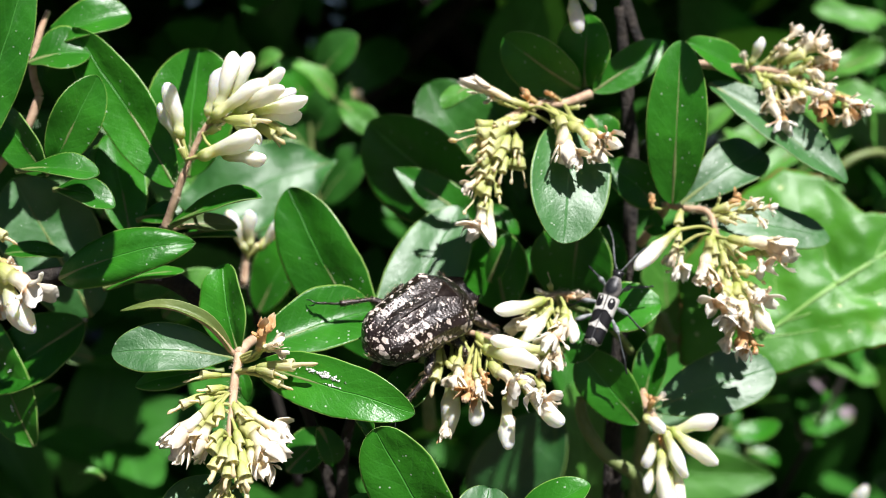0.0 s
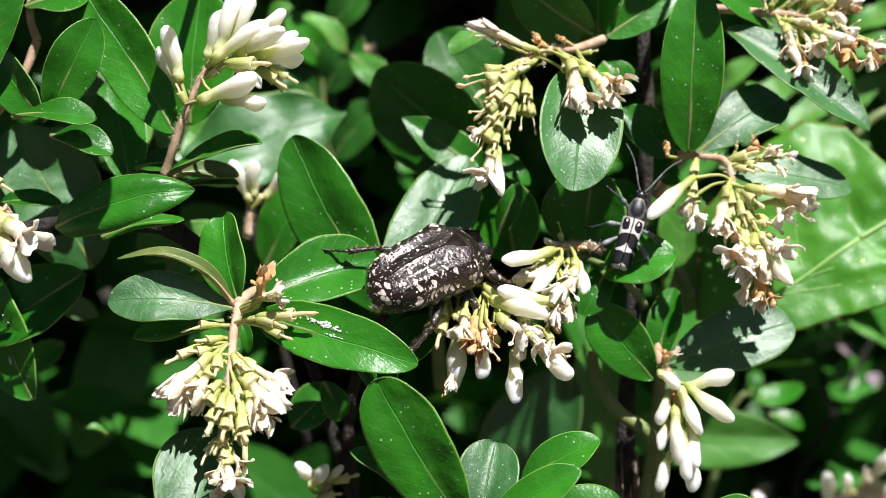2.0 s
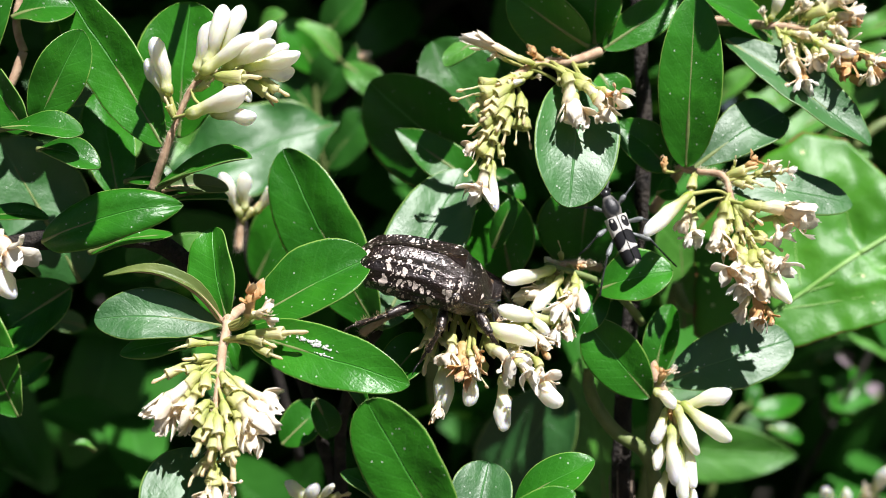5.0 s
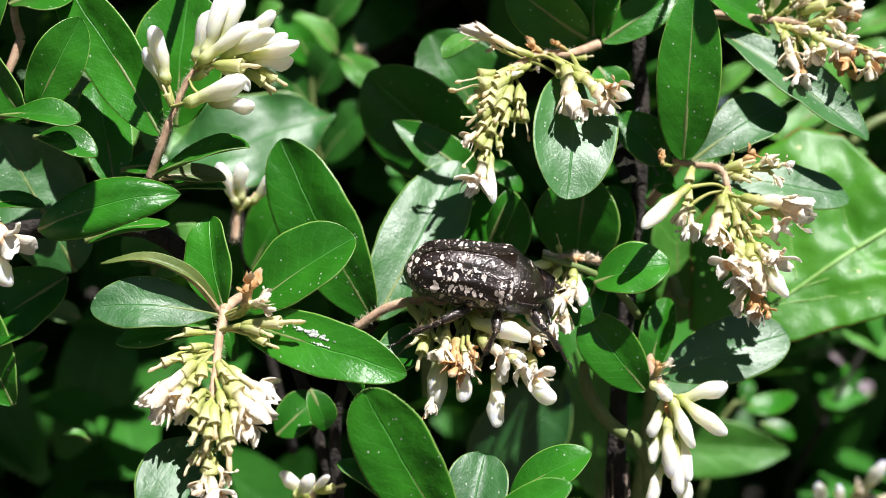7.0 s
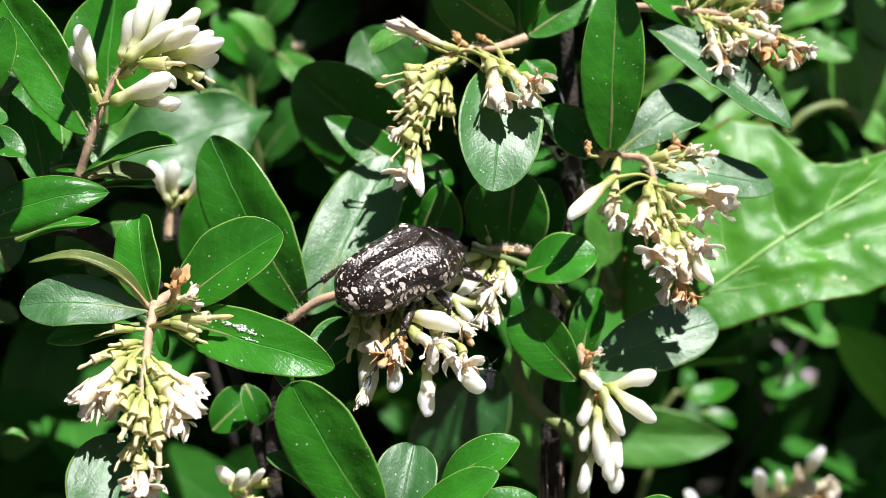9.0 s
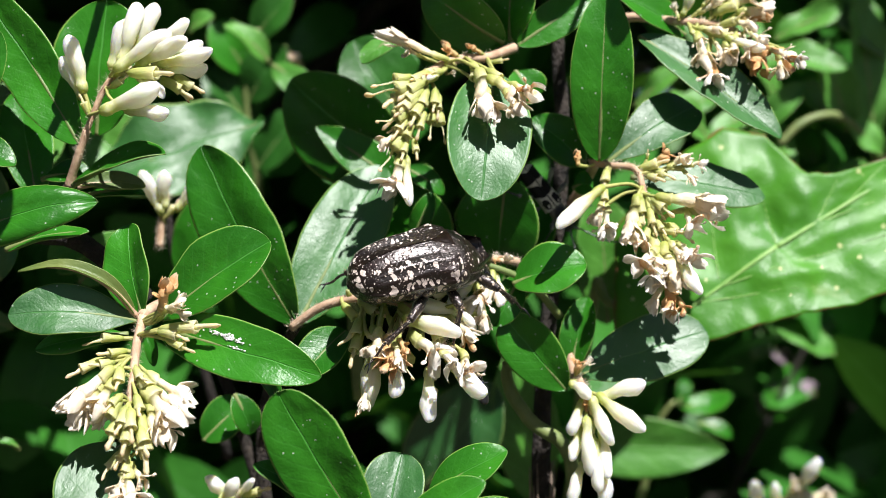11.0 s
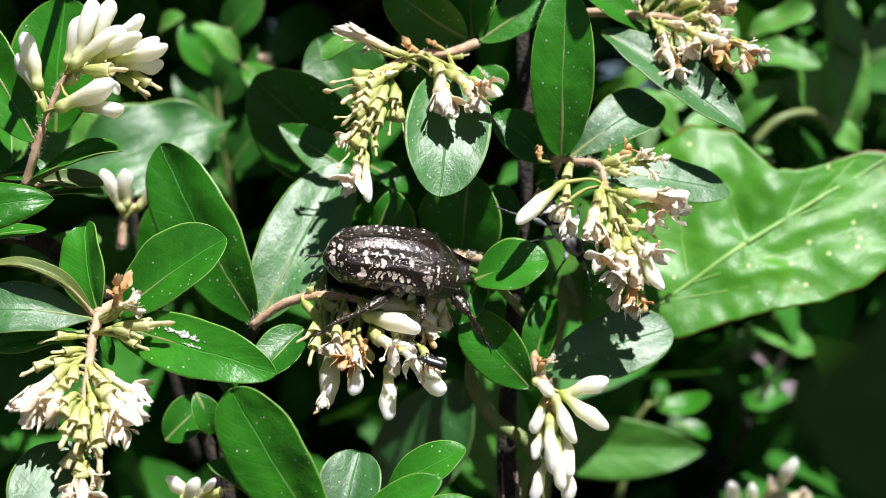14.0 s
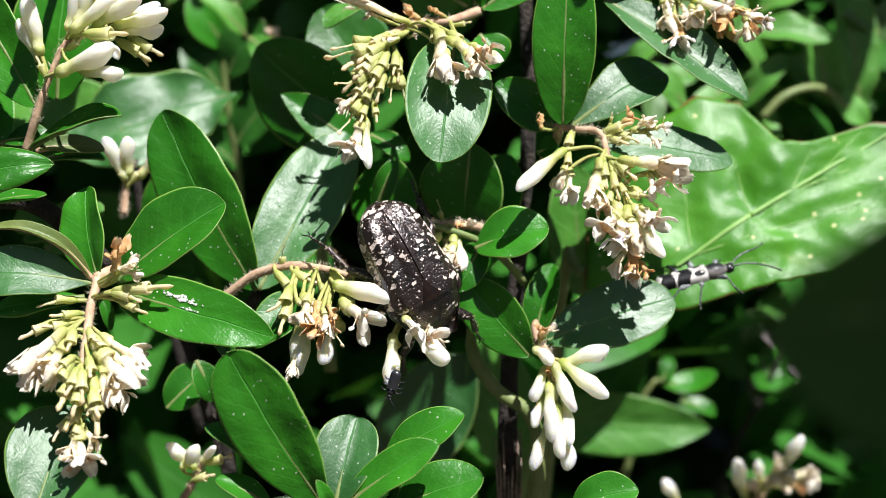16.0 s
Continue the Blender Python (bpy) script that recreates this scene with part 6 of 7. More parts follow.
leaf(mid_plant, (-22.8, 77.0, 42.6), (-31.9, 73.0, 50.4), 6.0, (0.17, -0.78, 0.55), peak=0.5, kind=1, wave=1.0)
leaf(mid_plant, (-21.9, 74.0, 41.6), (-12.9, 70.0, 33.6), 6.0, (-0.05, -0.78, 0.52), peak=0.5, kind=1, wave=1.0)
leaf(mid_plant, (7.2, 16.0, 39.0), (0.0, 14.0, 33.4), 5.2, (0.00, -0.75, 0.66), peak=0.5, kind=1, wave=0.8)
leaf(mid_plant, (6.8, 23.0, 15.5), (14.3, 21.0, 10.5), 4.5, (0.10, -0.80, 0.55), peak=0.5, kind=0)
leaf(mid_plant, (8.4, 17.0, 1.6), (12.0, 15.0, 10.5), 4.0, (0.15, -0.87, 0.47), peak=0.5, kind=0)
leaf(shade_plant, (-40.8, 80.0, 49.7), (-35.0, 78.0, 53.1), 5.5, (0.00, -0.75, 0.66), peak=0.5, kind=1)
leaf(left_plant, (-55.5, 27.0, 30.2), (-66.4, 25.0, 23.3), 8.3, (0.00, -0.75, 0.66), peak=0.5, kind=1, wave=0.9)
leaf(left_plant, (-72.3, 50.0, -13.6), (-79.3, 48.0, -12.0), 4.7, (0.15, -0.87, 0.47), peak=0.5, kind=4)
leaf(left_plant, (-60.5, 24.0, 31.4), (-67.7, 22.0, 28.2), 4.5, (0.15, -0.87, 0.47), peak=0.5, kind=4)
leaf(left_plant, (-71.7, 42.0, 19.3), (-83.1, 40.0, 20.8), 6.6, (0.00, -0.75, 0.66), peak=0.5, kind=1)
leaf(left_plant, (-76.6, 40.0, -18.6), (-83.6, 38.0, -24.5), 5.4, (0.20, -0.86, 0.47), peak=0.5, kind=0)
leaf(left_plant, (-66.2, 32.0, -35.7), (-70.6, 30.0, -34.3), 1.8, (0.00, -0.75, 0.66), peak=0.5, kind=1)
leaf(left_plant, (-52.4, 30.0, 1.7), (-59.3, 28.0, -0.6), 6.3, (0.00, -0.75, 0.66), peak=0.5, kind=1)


# ---- insects ----
def chitin(name, base, tint, share, spot_col, cells=620.0, rough=0.3, pits=3200.0, rear=0.0, metal=0.55):
    """Dark bronze shell with fine pits, and irregular pale scale marks on a share of its cells; rear gathers them at
    the tail and the sides. Glints of the pits are painted as pale specks.
    """
    mat, tree, bsdf = material(name)
    co = tree.nodes.new("ShaderNodeTexCoord")
    place = tree.nodes.new("ShaderNodeSeparateXYZ")
    tree.links.new(co.outputs["Object"], place.inputs[0])
    warp = node(tree, "TexNoise", Scale=900.0, Detail=2.0)
    tree.links.new(co.outputs["Object"], warp.inputs["Vector"])
    bent = tree.nodes.new("ShaderNodeVectorMath")
    bent.operation = "MULTIPLY_ADD"
    tree.links.new(warp.outputs["Color"], bent.inputs[0])
    bent.inputs[1].default_value = (0.0011, 0.0011, 0.0011)
    tree.links.new(co.outputs["Object"], bent.inputs[2])
    mp = node(tree, "Mapping")
    mp.inputs["Scale"].default_value = (1.55, 0.74, 0.74)
    tree.links.new(bent.outputs[0], mp.inputs[0])
    cell = node(tree, "TexVoronoi", Scale=cells, Randomness=1.0)
    tree.links.new(mp.outputs[0], cell.inputs["Vector"])
    pick = tree.nodes.new("ShaderNodeSeparateColor")
    tree.links.new(cell.outputs["Color"], pick.inputs[0])
    side = maths(tree, "MULTIPLY", maths(tree, "SUBTRACT", maths(tree, "ABSOLUTE", place.outputs[1]), 0.0030), rear)
    tail = maths(tree, "MULTIPLY", maths(tree, "ADD", place.outputs[0], 0.004), -0.6 * rear)
    chance = maths(tree, "ADD", share, maths(tree, "ADD", side, tail))
    size = maths(tree, "ADD", maths(tree, "ADD", 0.20, maths(tree, "MULTIPLY", maths(tree, "MAXIMUM", side, 0.0), 0.45)), maths(tree, "MULTIPLY", pick.outputs[1], 0.26))
    mark = maths(tree, "MULTIPLY", maths(tree, "LESS_THAN", cell.outputs["Distance"], size), maths(tree, "LESS_THAN", pick.outputs[0], chance))
    # finest pale dots: small scale marks, and glints of the pits painted as colour
    fine = node(tree, "TexVoronoi", Scale=cells * 2.3)
    tree.links.new(bent.outputs[0], fine.inputs["Vector"])
    pick2 = tree.nodes.new("ShaderNodeSeparateColor")
    tree.links.new(fine.outputs["Color"], pick2.inputs[0])
    glint_speck = maths(tree, "MULTIPLY", maths(tree, "LESS_THAN", fine.outputs["Distance"], 0.24), maths(tree, "LESS_THAN", pick2.outputs[0], maths(tree, "MAXIMUM", maths(tree, "MULTIPLY", chance, 0.8), 0.34)))
    mark = maths(tree, "MAXIMUM", mark, glint_speck)
    shell = ramp(tree, noise_tex(tree, 260.0, 4.0), [(0.3, base), (0.75, tint)])
    scale_col = ramp(tree, noise_tex(tree, 2400.0, 2.0), [(0.3, tuple(c * 0.72 for c in spot_col)), (0.7, spot_col)])
    tree.links.new(blend(tree, mark, shell, scale_col), bsdf.inputs["Base Color"])
    tree.links.new(maths(tree, "ADD", rough, maths(tree, "MULTIPLY", mark, 0.5)), bsdf.inputs["Roughness"])
    tree.links.new(maths(tree, "MULTIPLY", maths(tree, "SUBTRACT", 1.0, mark), metal), bsdf.inputs["Metallic"])
    dents = node(tree, "TexVoronoi", Scale=pits)
    tree.links.new(co.outputs["Object"], dents.inputs["Vector"])
    pit = maths(tree, "SMOOTH_MIN", dents.outputs["Distance"], 0.42, 0.2)
    height = maths(tree, "ADD", maths(tree, "MULTIPLY", pit, 1.5), maths(tree, "MULTIPLY", mark, 0.4))
    height = maths(tree, "ADD", height, maths(tree, "MULTIPLY", noise_tex(tree, 800.0, 4.0), 1.5))
    bumped(tree, bsdf, height, 0.9, 0.00016)
    tree.links.new(maths(tree, "MULTIPLY", maths(tree, "SUBTRACT", 1.0, mark), 0.5), bsdf.inputs["Coat Weight"])
    bsdf.inputs["Coat IOR"].default_value = 1.75
    tree.links.new(maths(tree, "ADD", 0.18, maths(tree, "MULTIPLY", noise_tex(tree, 900.0, 3.0), 0.34)), bsdf.inputs["Coat Roughness"])
    tree.links.new(bsdf.inputs["Normal"].links[0].from_socket, bsdf.inputs["Coat Normal"])
    return mat


SHELL = chitin("bronze_shell", (0.004, 0.0025, 0.002), (0.034, 0.016, 0.011), 0.80, (0.66, 0.56, 0.49), 850.0, 0.30, 2600.0, 120.0)
COLLAR = chitin("bronze_collar", (0.005, 0.003, 0.002), (0.036, 0.019, 0.011), 0.34, (0.62, 0.54, 0.46), 900.0, 0.30, 2900.0, 40.0)
LIMB = chitin("black_limb", (0.010, 0.006, 0.005), (0.03, 0.017, 0.012), 0.25, (0.55, 0.46, 0.36), 1100.0, 0.32)
PITCH = plain("black_chitin", (0.008, 0.008, 0.009), (0.022, 0.022, 0.026), 900.0, 0.3, 0.4, 0.0001)
SMOOTH = plain("smooth_bronze_plate", (0.010, 0.006, 0.005), (0.028, 0.017, 0.012), 700.0, 0.22, 0.3, 0.00008, metal=0.5)
FUZZ = plain("tawny_fuzz", (0.28, 0.15, 0.07), (0.55, 0.40, 0.26), 1500.0, 0.9, 0.8, 0.0003)
GREY = plain("grey_down", (0.012, 0.012, 0.014), (0.05, 0.05, 0.055), 1600.0, 0.75, 0.7, 0.0001)
HORN = plain("grey_limb", (0.02, 0.022, 0.024), (0.09, 0.10, 0.105), 1200.0, 0.5, 0.4, 0.0001)


def dome(x0, x1, wide, tall, a0, a1, nx=22, na=14, power=0.85):
    """Part of a shell about the x axis, from angle a0 to a1 (0: the back, 90: the right side); wide and tall give the half width and height at s in 0..1."""
    verts, faces = [], []
    for i in range(nx + 1):
        s = 0.5 - 0.5 * math.cos(math.pi * i / nx)
        for j in range(na + 1):
            a = radians(a0 + (a1 - a0) * j / na)
            sy, cz = math.sin(a), math.cos(a)
            y = -wide(s) * math.copysign(abs(sy) ** power, sy)
            z = tall(s) * math.copysign(abs(cz) ** power, cz)
            verts.append(((x0 + (x1 - x0) * s) * 0.001, y * 0.001, z * 0.001))
    for i in range(nx):
        for j in range(na):
            p = i * (na + 1) + j
            faces.append((p, p + 1, p + na + 2, p + na + 1))
    return mesh_of("shell", verts, faces)


def limb(name, points, radii, mat, parent, pose_of, label="", sides=8):
    pts = [pose_of @ (Vector(p) * 0.001) for p in points]
    k = pose_of.to_scale().y
    me, m = tube(name, pts, [r * k for r in radii], sides, 0.1)
    return part(name, me, mat, parent, m, label)


def oval(name, size, mat, parent, m, label="", nx=16, na=16):
    verts, faces = [], []
    for i in range(nx + 1):
        a = math.pi * i / nx
        for j in range(na):
            b = 2 * math.pi * j / na
            verts.append((-math.cos(a) * size[0] * 0.001, math.sin(a) * math.cos(b) * size[1] * 0.001, math.sin(a) * math.sin(b) * size[2] * 0.001))
    for i in range(nx):
        for j in range(na):
            k = (j + 1) % na
            faces.append((i * na + j, i * na + k, (i + 1) * na + k, (i + 1) * na + j))
    return part(name, mesh_of(name, verts, faces), mat, parent, m, label)


def spot(x, y, z):
    return Matrix.Translation(Vector((x, y, z)) * 0.001)


chafer_legs = {}


def chafer():
    """A flower chafer 23 mm long, head towards +x, back towards +z; returned at the origin."""
    bug = tagged(new("flower_chafer"), "bronze black flower chafer beetle speckled with cream marks", "beetle")
    bug.empty_display_size = 0.005
    I = Matrix.Diagonal((1.23, 1.19, 1.04, 1))
    J = I @ spot(3.2, 0, 3.4) @ pose(0, 0, 0, 0, 21, 0) @ spot(-3.2, 0, -3.4)
    K = J @ spot(8.4, 0, 0.6) @ pose(0, 0, 0, 0, 20, 0) @ spot(-8.4, 0, -0.6)

    def wing_wide(s):
        taper = 4.05 + 1.25 * min(1, s * 1.35) + 0.16 * math.exp(-((s - 0.9) / 0.10) ** 2) - 0.22 * math.exp(-((s - 0.66) / 0.13) ** 2)
        return taper * min(1, 1 - max(0.0, 1 - s / 0.33) ** 2.8) ** 0.5 * (1 - 0.14 * max(0.0, s - 0.93) / 0.07)

    def wing_tall(s):
        return (3.5 + 1.05 * math.sin(math.pi * (0.12 + 0.72 * s)) ** 0.8) * min(1, 1 - max(0.0, 1 - s / 0.55) ** 2.2) ** 0.5

    def wing(side):
        """One wing case: seam bead, hollow beside it, two low ribs, raised side edge, then the folded flank."""
        nx, na = 44, 34
        verts, faces = [], []
        for i in range(nx + 1):
            s = (0.5 - 0.5 * math.cos(math.pi * i / nx)) * 0.998 + 0.002
            w, h = wing_wide(s), wing_tall(s)
            body = min(1.0, s * 5) * min(1.0, (1 - s) * 6 + 0.25)
            for j in range(na + 1):
                v = j / na
                a = radians(0.4 + 107 * v)
                y = w * math.copysign(abs(math.sin(a)) ** 0.80, math.sin(a))
                z = h * math.copysign(abs(math.cos(a)) ** 0.72, math.cos(a))
                lift = 0.13 * math.exp(-(v / 0.035) ** 2) - 0.42 * math.exp(-((v - 0.17) / 0.085) ** 2) * math.exp(-((s - 0.45) / 0.34) ** 2)
                lift += 0.22 * math.exp(-((v - 0.33) / 0.05) ** 2) + 0.12 * math.exp(-((v - 0.56) / 0.05) ** 2)
                lift += 0.32 * math.exp(-((v - 0.80) / 0.03) ** 2) - 0.30 * max(0.0, (v - 0.84) / 0.16)
                lift += 0.42 * math.exp(-((s - 0.15) / 0.06) ** 2 - ((v - 0.42) / 0.12) ** 2) + 0.3 * math.exp(-((s - 0.93) / 0.07) ** 2 - ((v - 0.62) / 0.12) ** 2)
                n = Vector((0, y, z)).normalized() * lift * body
                verts.append(((-11.0 + 14.4 * s) * 0.001, (y + n.y) * side * 0.001, (z + n.z) * 0.001))
        for i in range(nx):
            for j in range(na):
                p = i * (na + 1) + j
                q = (p, p + 1, p + na + 2, p + na + 1)
                faces.append(q[::-1] if side > 0 else q)
        return mesh_of("wing_case", verts, faces)

    for side in (1, -1):
        part("wing_case", wing(side), SHELL, bug, I, "glossy pitted wing case with cream scale marks")
        oval("shoulder_plate", (1.5, 0.9, 1.5), LIMB, bug, I @ spot(2.7, 4.75 * side, 0.5), "pale-scaled plate between shield and wing case")
        for k in range(4):
            oval("belly_ring", (1.25, 0.8, 1.25), LIMB, bug, I @ spot(-1.6 - 2.1 * k, (4.35 - 0.14 * k * k) * side, -0.9), nx=10, na=12)

    def shield_wide(s):
        return (4.85 - 1.95 * s ** 2.0 + 0.2 * math.sin(math.pi * s)) * (0.93 + 0.07 * min(1, s * 9))

    part("collar", dome(2.9, 8.9, shield_wide, lambda s: (3.5 + 0.55 * math.sin(math.pi * min(1, s * 1.1))) * (1 - 0.50 * s ** 2.2), -108, 108, 20, 30, 0.82), COLLAR, bug, J, "domed front shield with small pale dots")
    for side in (1, -1):
        limb("collar_rim", [(3.2, -4.7 * side, 0.9), (5.6, -4.5 * side, 0.8), (7.4, -3.8 * side, 0.7), (8.7, -3.0 * side, 0.6)], (0.16, 0.18, 0.16, 0.1), COLLAR, bug, J)
        arc = [(3.0 + 0.35 * math.cos(radians(a)) ** 2, -4.52 * side * math.sin(radians(a)) ** 0.82, 3.55 * math.cos(radians(a)) ** 0.82) for a in range(34, 83, 8)]
        limb("collar_seam", arc, (0.05, 0.15, 0.12, 0.05), FUZZ, bug, J, "pale line along the shield's hind edge", 6)
    tri = mesh_of("wing_shield", [(0.0034, 0.0016, 0.00404), (0.0034, -0.0016, 0.00404), (0.0004, 0, 0.00458), (0.0023, 0.0007, 0.00442), (0.0023, -0.0007, 0.00442), (0.0034, 0, 0.00422)], [(0, 2, 3), (2, 4, 3), (2, 1, 4), (0, 3, 5), (3, 4, 5), (4, 1, 5)])
    part("wing_shield", tri, SMOOTH, bug, I, "smooth bronze triangle between the wing cases")
    part("belly", dome(-10.4, 8.8, lambda s: 4.9 * max(math.sin(math.pi * (0.06 + 0.9 * s)), 0.1) ** 0.5, lambda s: 3.3 * max(math.sin(math.pi * (0.06 + 0.9 * s)), 0.1) ** 0.6, 78, 282, 22, 22, 0.9), LIMB, bug, I)
    part("tail_plate", dome(-11.2, -8.6, lambda s: 3.9 * (s + 0.02) ** 0.5, lambda s: 2.7 * (s + 0.02) ** 0.5, -170, 170, 8, 20), SHELL, bug, I @ spot(0, 0, -0.6))
    part("chest_fuzz", dome(-2, 7.5, lambda s: 4.5 * math.sin(math.pi * (0.1 + 0.8 * s)) ** 0.5, lambda s: 3.75 * math.sin(math.pi * (0.1 + 0.8 * s)) ** 0.5, 100, 260, 12, 16), FUZZ, bug, I, "tawny hairs on the chest")
    head = part("head", dome(8.8, 12.0, lambda s: 2.0 * (1 - 0.18 * s), lambda s: 1.5 * (1 - 0.5 * s) + 0.2, -178, 178, 10, 20, 0.6), COLLAR, bug, K @ spot(0, 0, -0.3), "squared head with small eyes")
    for side in (1, -1):
        oval("eye", (0.55, 0.5, 0.6), PITCH, head, K @ spot(9.8, 2.0 * side, -0.2), nx=8, na=10)
        limb("feeler", [(10.8, 1.5 * side, -0.4), (11.6, 2.4 * side, -0.6), (12.1, 3.1 * side, -0.9)], (0.16, 0.14, 0.3), PITCH, head, K)
    # fore, mid and hind legs: thigh, shin, foot with claws
    plans = (
        ((6.2, 3.0, -2.4), (8.4, 5.6, -3.6), (10.4, 6.0, -6.6), (12.0, 6.6, -8.6)),
        ((1.8, 3.6, -2.6), (2.0, 7.2, -3.4), (1.0, 8.0, -7.4), (0.0, 9.2, -9.6)),
        ((-1.6, 3.6, -2.6), (-5.2, 6.8, -3.4), (-8.8, 7.4, -6.0), (-11.4, 8.4, -8.2)),
    )
    for hip, knee, ankle, toe in plans:
        for side in (1, -1):
            q = [Vector((p[0], p[1] * side, p[2])) for p in (hip, knee, ankle, toe)]
            leg = limb("leg", [q[0], (q[0] + q[1]) / 2, q[1]], (0.55, 0.85, 0.5), LIMB, bug, I, "short spiny black leg")
            chafer_legs[hip[0], side] = leg
            limb("shin", [q[1], (q[1] + q[2]) / 2, q[2]], (0.3, 0.36, 0.52), LIMB, leg, I)
            pts = [q[2] + (q[3] - q[2]) * k / 5 + Vector((0, 0, 0.25 * math.sin(k * 1.4))) for k in range(6)]
            limb("foot", pts, (0.18, 0.22, 0.15, 0.24, 0.15, 0.22, 0.14, 0.2, 0.13), LIMB, leg, I)
            for k in (1, -1):
                d = (q[3] - q[2]).normalized()
                limb("claw", [q[3], q[3] + d * 0.6 + Vector((0, 0.4 * k, -0.1)), q[3] + d * 1.0 + Vector((0, 0.45 * k, -0.6))], (0.13, 0.1, 0.03), PITCH, leg, I, sides=5)
            rng = random.Random(int(hip[0] * 10) + side)
            bristles = []
            for k in range(90 if hip[0] > 3 else 170):
                c = I @ ((q[0].lerp(q[1], rng.random()) if k % 2 else q[1].lerp(q[2], rng.random())) * 0.001)
                d = Vector((rng.uniform(-1, 1), rng.uniform(-1, 1), rng.uniform(-1, 1))).normalized()
                e, w = d.orthogonal().normalized() * 0.00004, rng.uniform(0.0010, 0.0017)
                bristles.append(([tuple(c + e), tuple(c - e), tuple(c + d.cross(e)), tuple(c + d * w)], [(0, 1, 3), (1, 2, 3), (2, 0, 3)]))
            tagged(part("bristles", mesh_of("bristles", *joined(*bristles)), FUZZ, leg, Matrix()), kind="stuff")
            for k in (0.35, 0.6, 0.85):
                c = q[1] + (q[2] - q[1]) * k
                limb("spine", [c, c + Vector((0.2, 0.5 * side, 0.5))], (0.16, 0.03), LIMB, leg, I, sides=5)
    return bug


def banded(name):
    """White down with black ovals, hooks and blots, as on the wing cases of the longhorn."""
    mat, tree, bsdf = material(name)
    co = tree.nodes.new("ShaderNodeTexCoord")
    xyz = tree.nodes.new("ShaderNodeSeparateXYZ")
    tree.links.new(co.outputs["Object"], xyz.inputs[0])
    wob = maths(tree, "MULTIPLY", maths(tree, "SUBTRACT", noise_tex(tree, 700.0, 2.0), 0.5), 0.8)
    x = maths(tree, "ADD", maths(tree, "MULTIPLY", xyz.outputs[0], 1000.0), wob)
    y = maths(tree, "ABSOLUTE", maths(tree, "MULTIPLY", xyz.outputs[1], 1000.0))
    y = maths(tree, "ADD", y, maths(tree, "MULTIPLY", wob, 0.5))

    def blot(cx, cy, rx, ry, slant=0.0):
        u = maths(tree, "DIVIDE", maths(tree, "SUBTRACT", maths(tree, "ADD", x, maths(tree, "MULTIPLY", y, slant)), cx), rx)
        v = maths(tree, "DIVIDE", maths(tree, "SUBTRACT", y, cy), ry)
        r = maths(tree, "ADD", maths(tree, "POWER", maths(tree, "ABSOLUTE", u), 2.6), maths(tree, "POWER", maths(tree, "ABSOLUTE", v), 2.6))
        return maths(tree, "LESS_THAN", r, 1.0)

    dark = blot(1.15, 1.1, 1.05, 0.62)
    dark = maths(tree, "SUBTRACT", dark, blot(1.65, 1.0, 0.28, 0.2))
    for spec in ((-1.15, 1.15, 1.25, 1.3, 0.55), (-4.6, 1.05, 1.25, 1.25, 0.15)):
        dark = maths(tree, "MAXIMUM", dark, blot(*spec))
    dark = maths(tree, "MAXIMUM", dark, maths(tree, "LESS_THAN", y, 0.05))
    down = ramp(tree, noise_tex(tree, 2500.0, 3.0), [(0.3, (0.42, 0.41, 0.38)), (0.7, (0.66, 0.64, 0.60))])
    col = blend(tree, dark, down, (0.008, 0.008, 0.010))
    tree.links.new(col, bsdf.inputs["Base Color"])
    bsdf.inputs["Roughness"].default_value = 0.6
    bsdf.inputs["Specular IOR Level"].default_value = 0.2
    bumped(tree, bsdf, noise_tex(tree, 5000.0, 2.0), 0.4, 0.0001)
    return mat


BANDED = banded("banded_wing_case")


def saddle(name):
    """Pale down with a dark saddle on the middle of the collar's back."""
    mat, tree, bsdf = material(name)
    co = tree.nodes.new("ShaderNodeTexCoord")
    xyz = tree.nodes.new("ShaderNodeSeparateXYZ")
    tree.links.new(co.outputs["Object"], xyz.inputs[0])
    u = maths(tree, "DIVIDE", xyz.outputs[0], 0.0016)
    v = maths(tree, "DIVIDE", xyz.outputs[1], 0.0012)
    r = maths(tree, "ADD", maths(tree, "MULTIPLY", u, u), maths(tree, "MULTIPLY", v, v))
    r = maths(tree, "ADD", r, maths(tree, "MULTIPLY", noise_tex(tree, 1400.0, 3.0), 0.9))
    col = ramp(tree, maths(tree, "MULTIPLY", r, 0.5), [(0.60, (0.008, 0.009, 0.012)), (0.95, (0.16, 0.15, 0.14))])
    tree.links.new(col, bsdf.inputs["Base Color"])
    bsdf.inputs["Roughness"].default_value = 0.45
    bumped(tree, bsdf, noise_tex(tree, 3500.0, 2.0), 0.5, 0.0001)
    return mat


SADDLE = saddle("downy_collar")
PALE = plain("pale_limb", (0.07, 0.08, 0.085), (0.26, 0.28, 0.28), 1600.0, 0.45, 0.4, 0.0001)


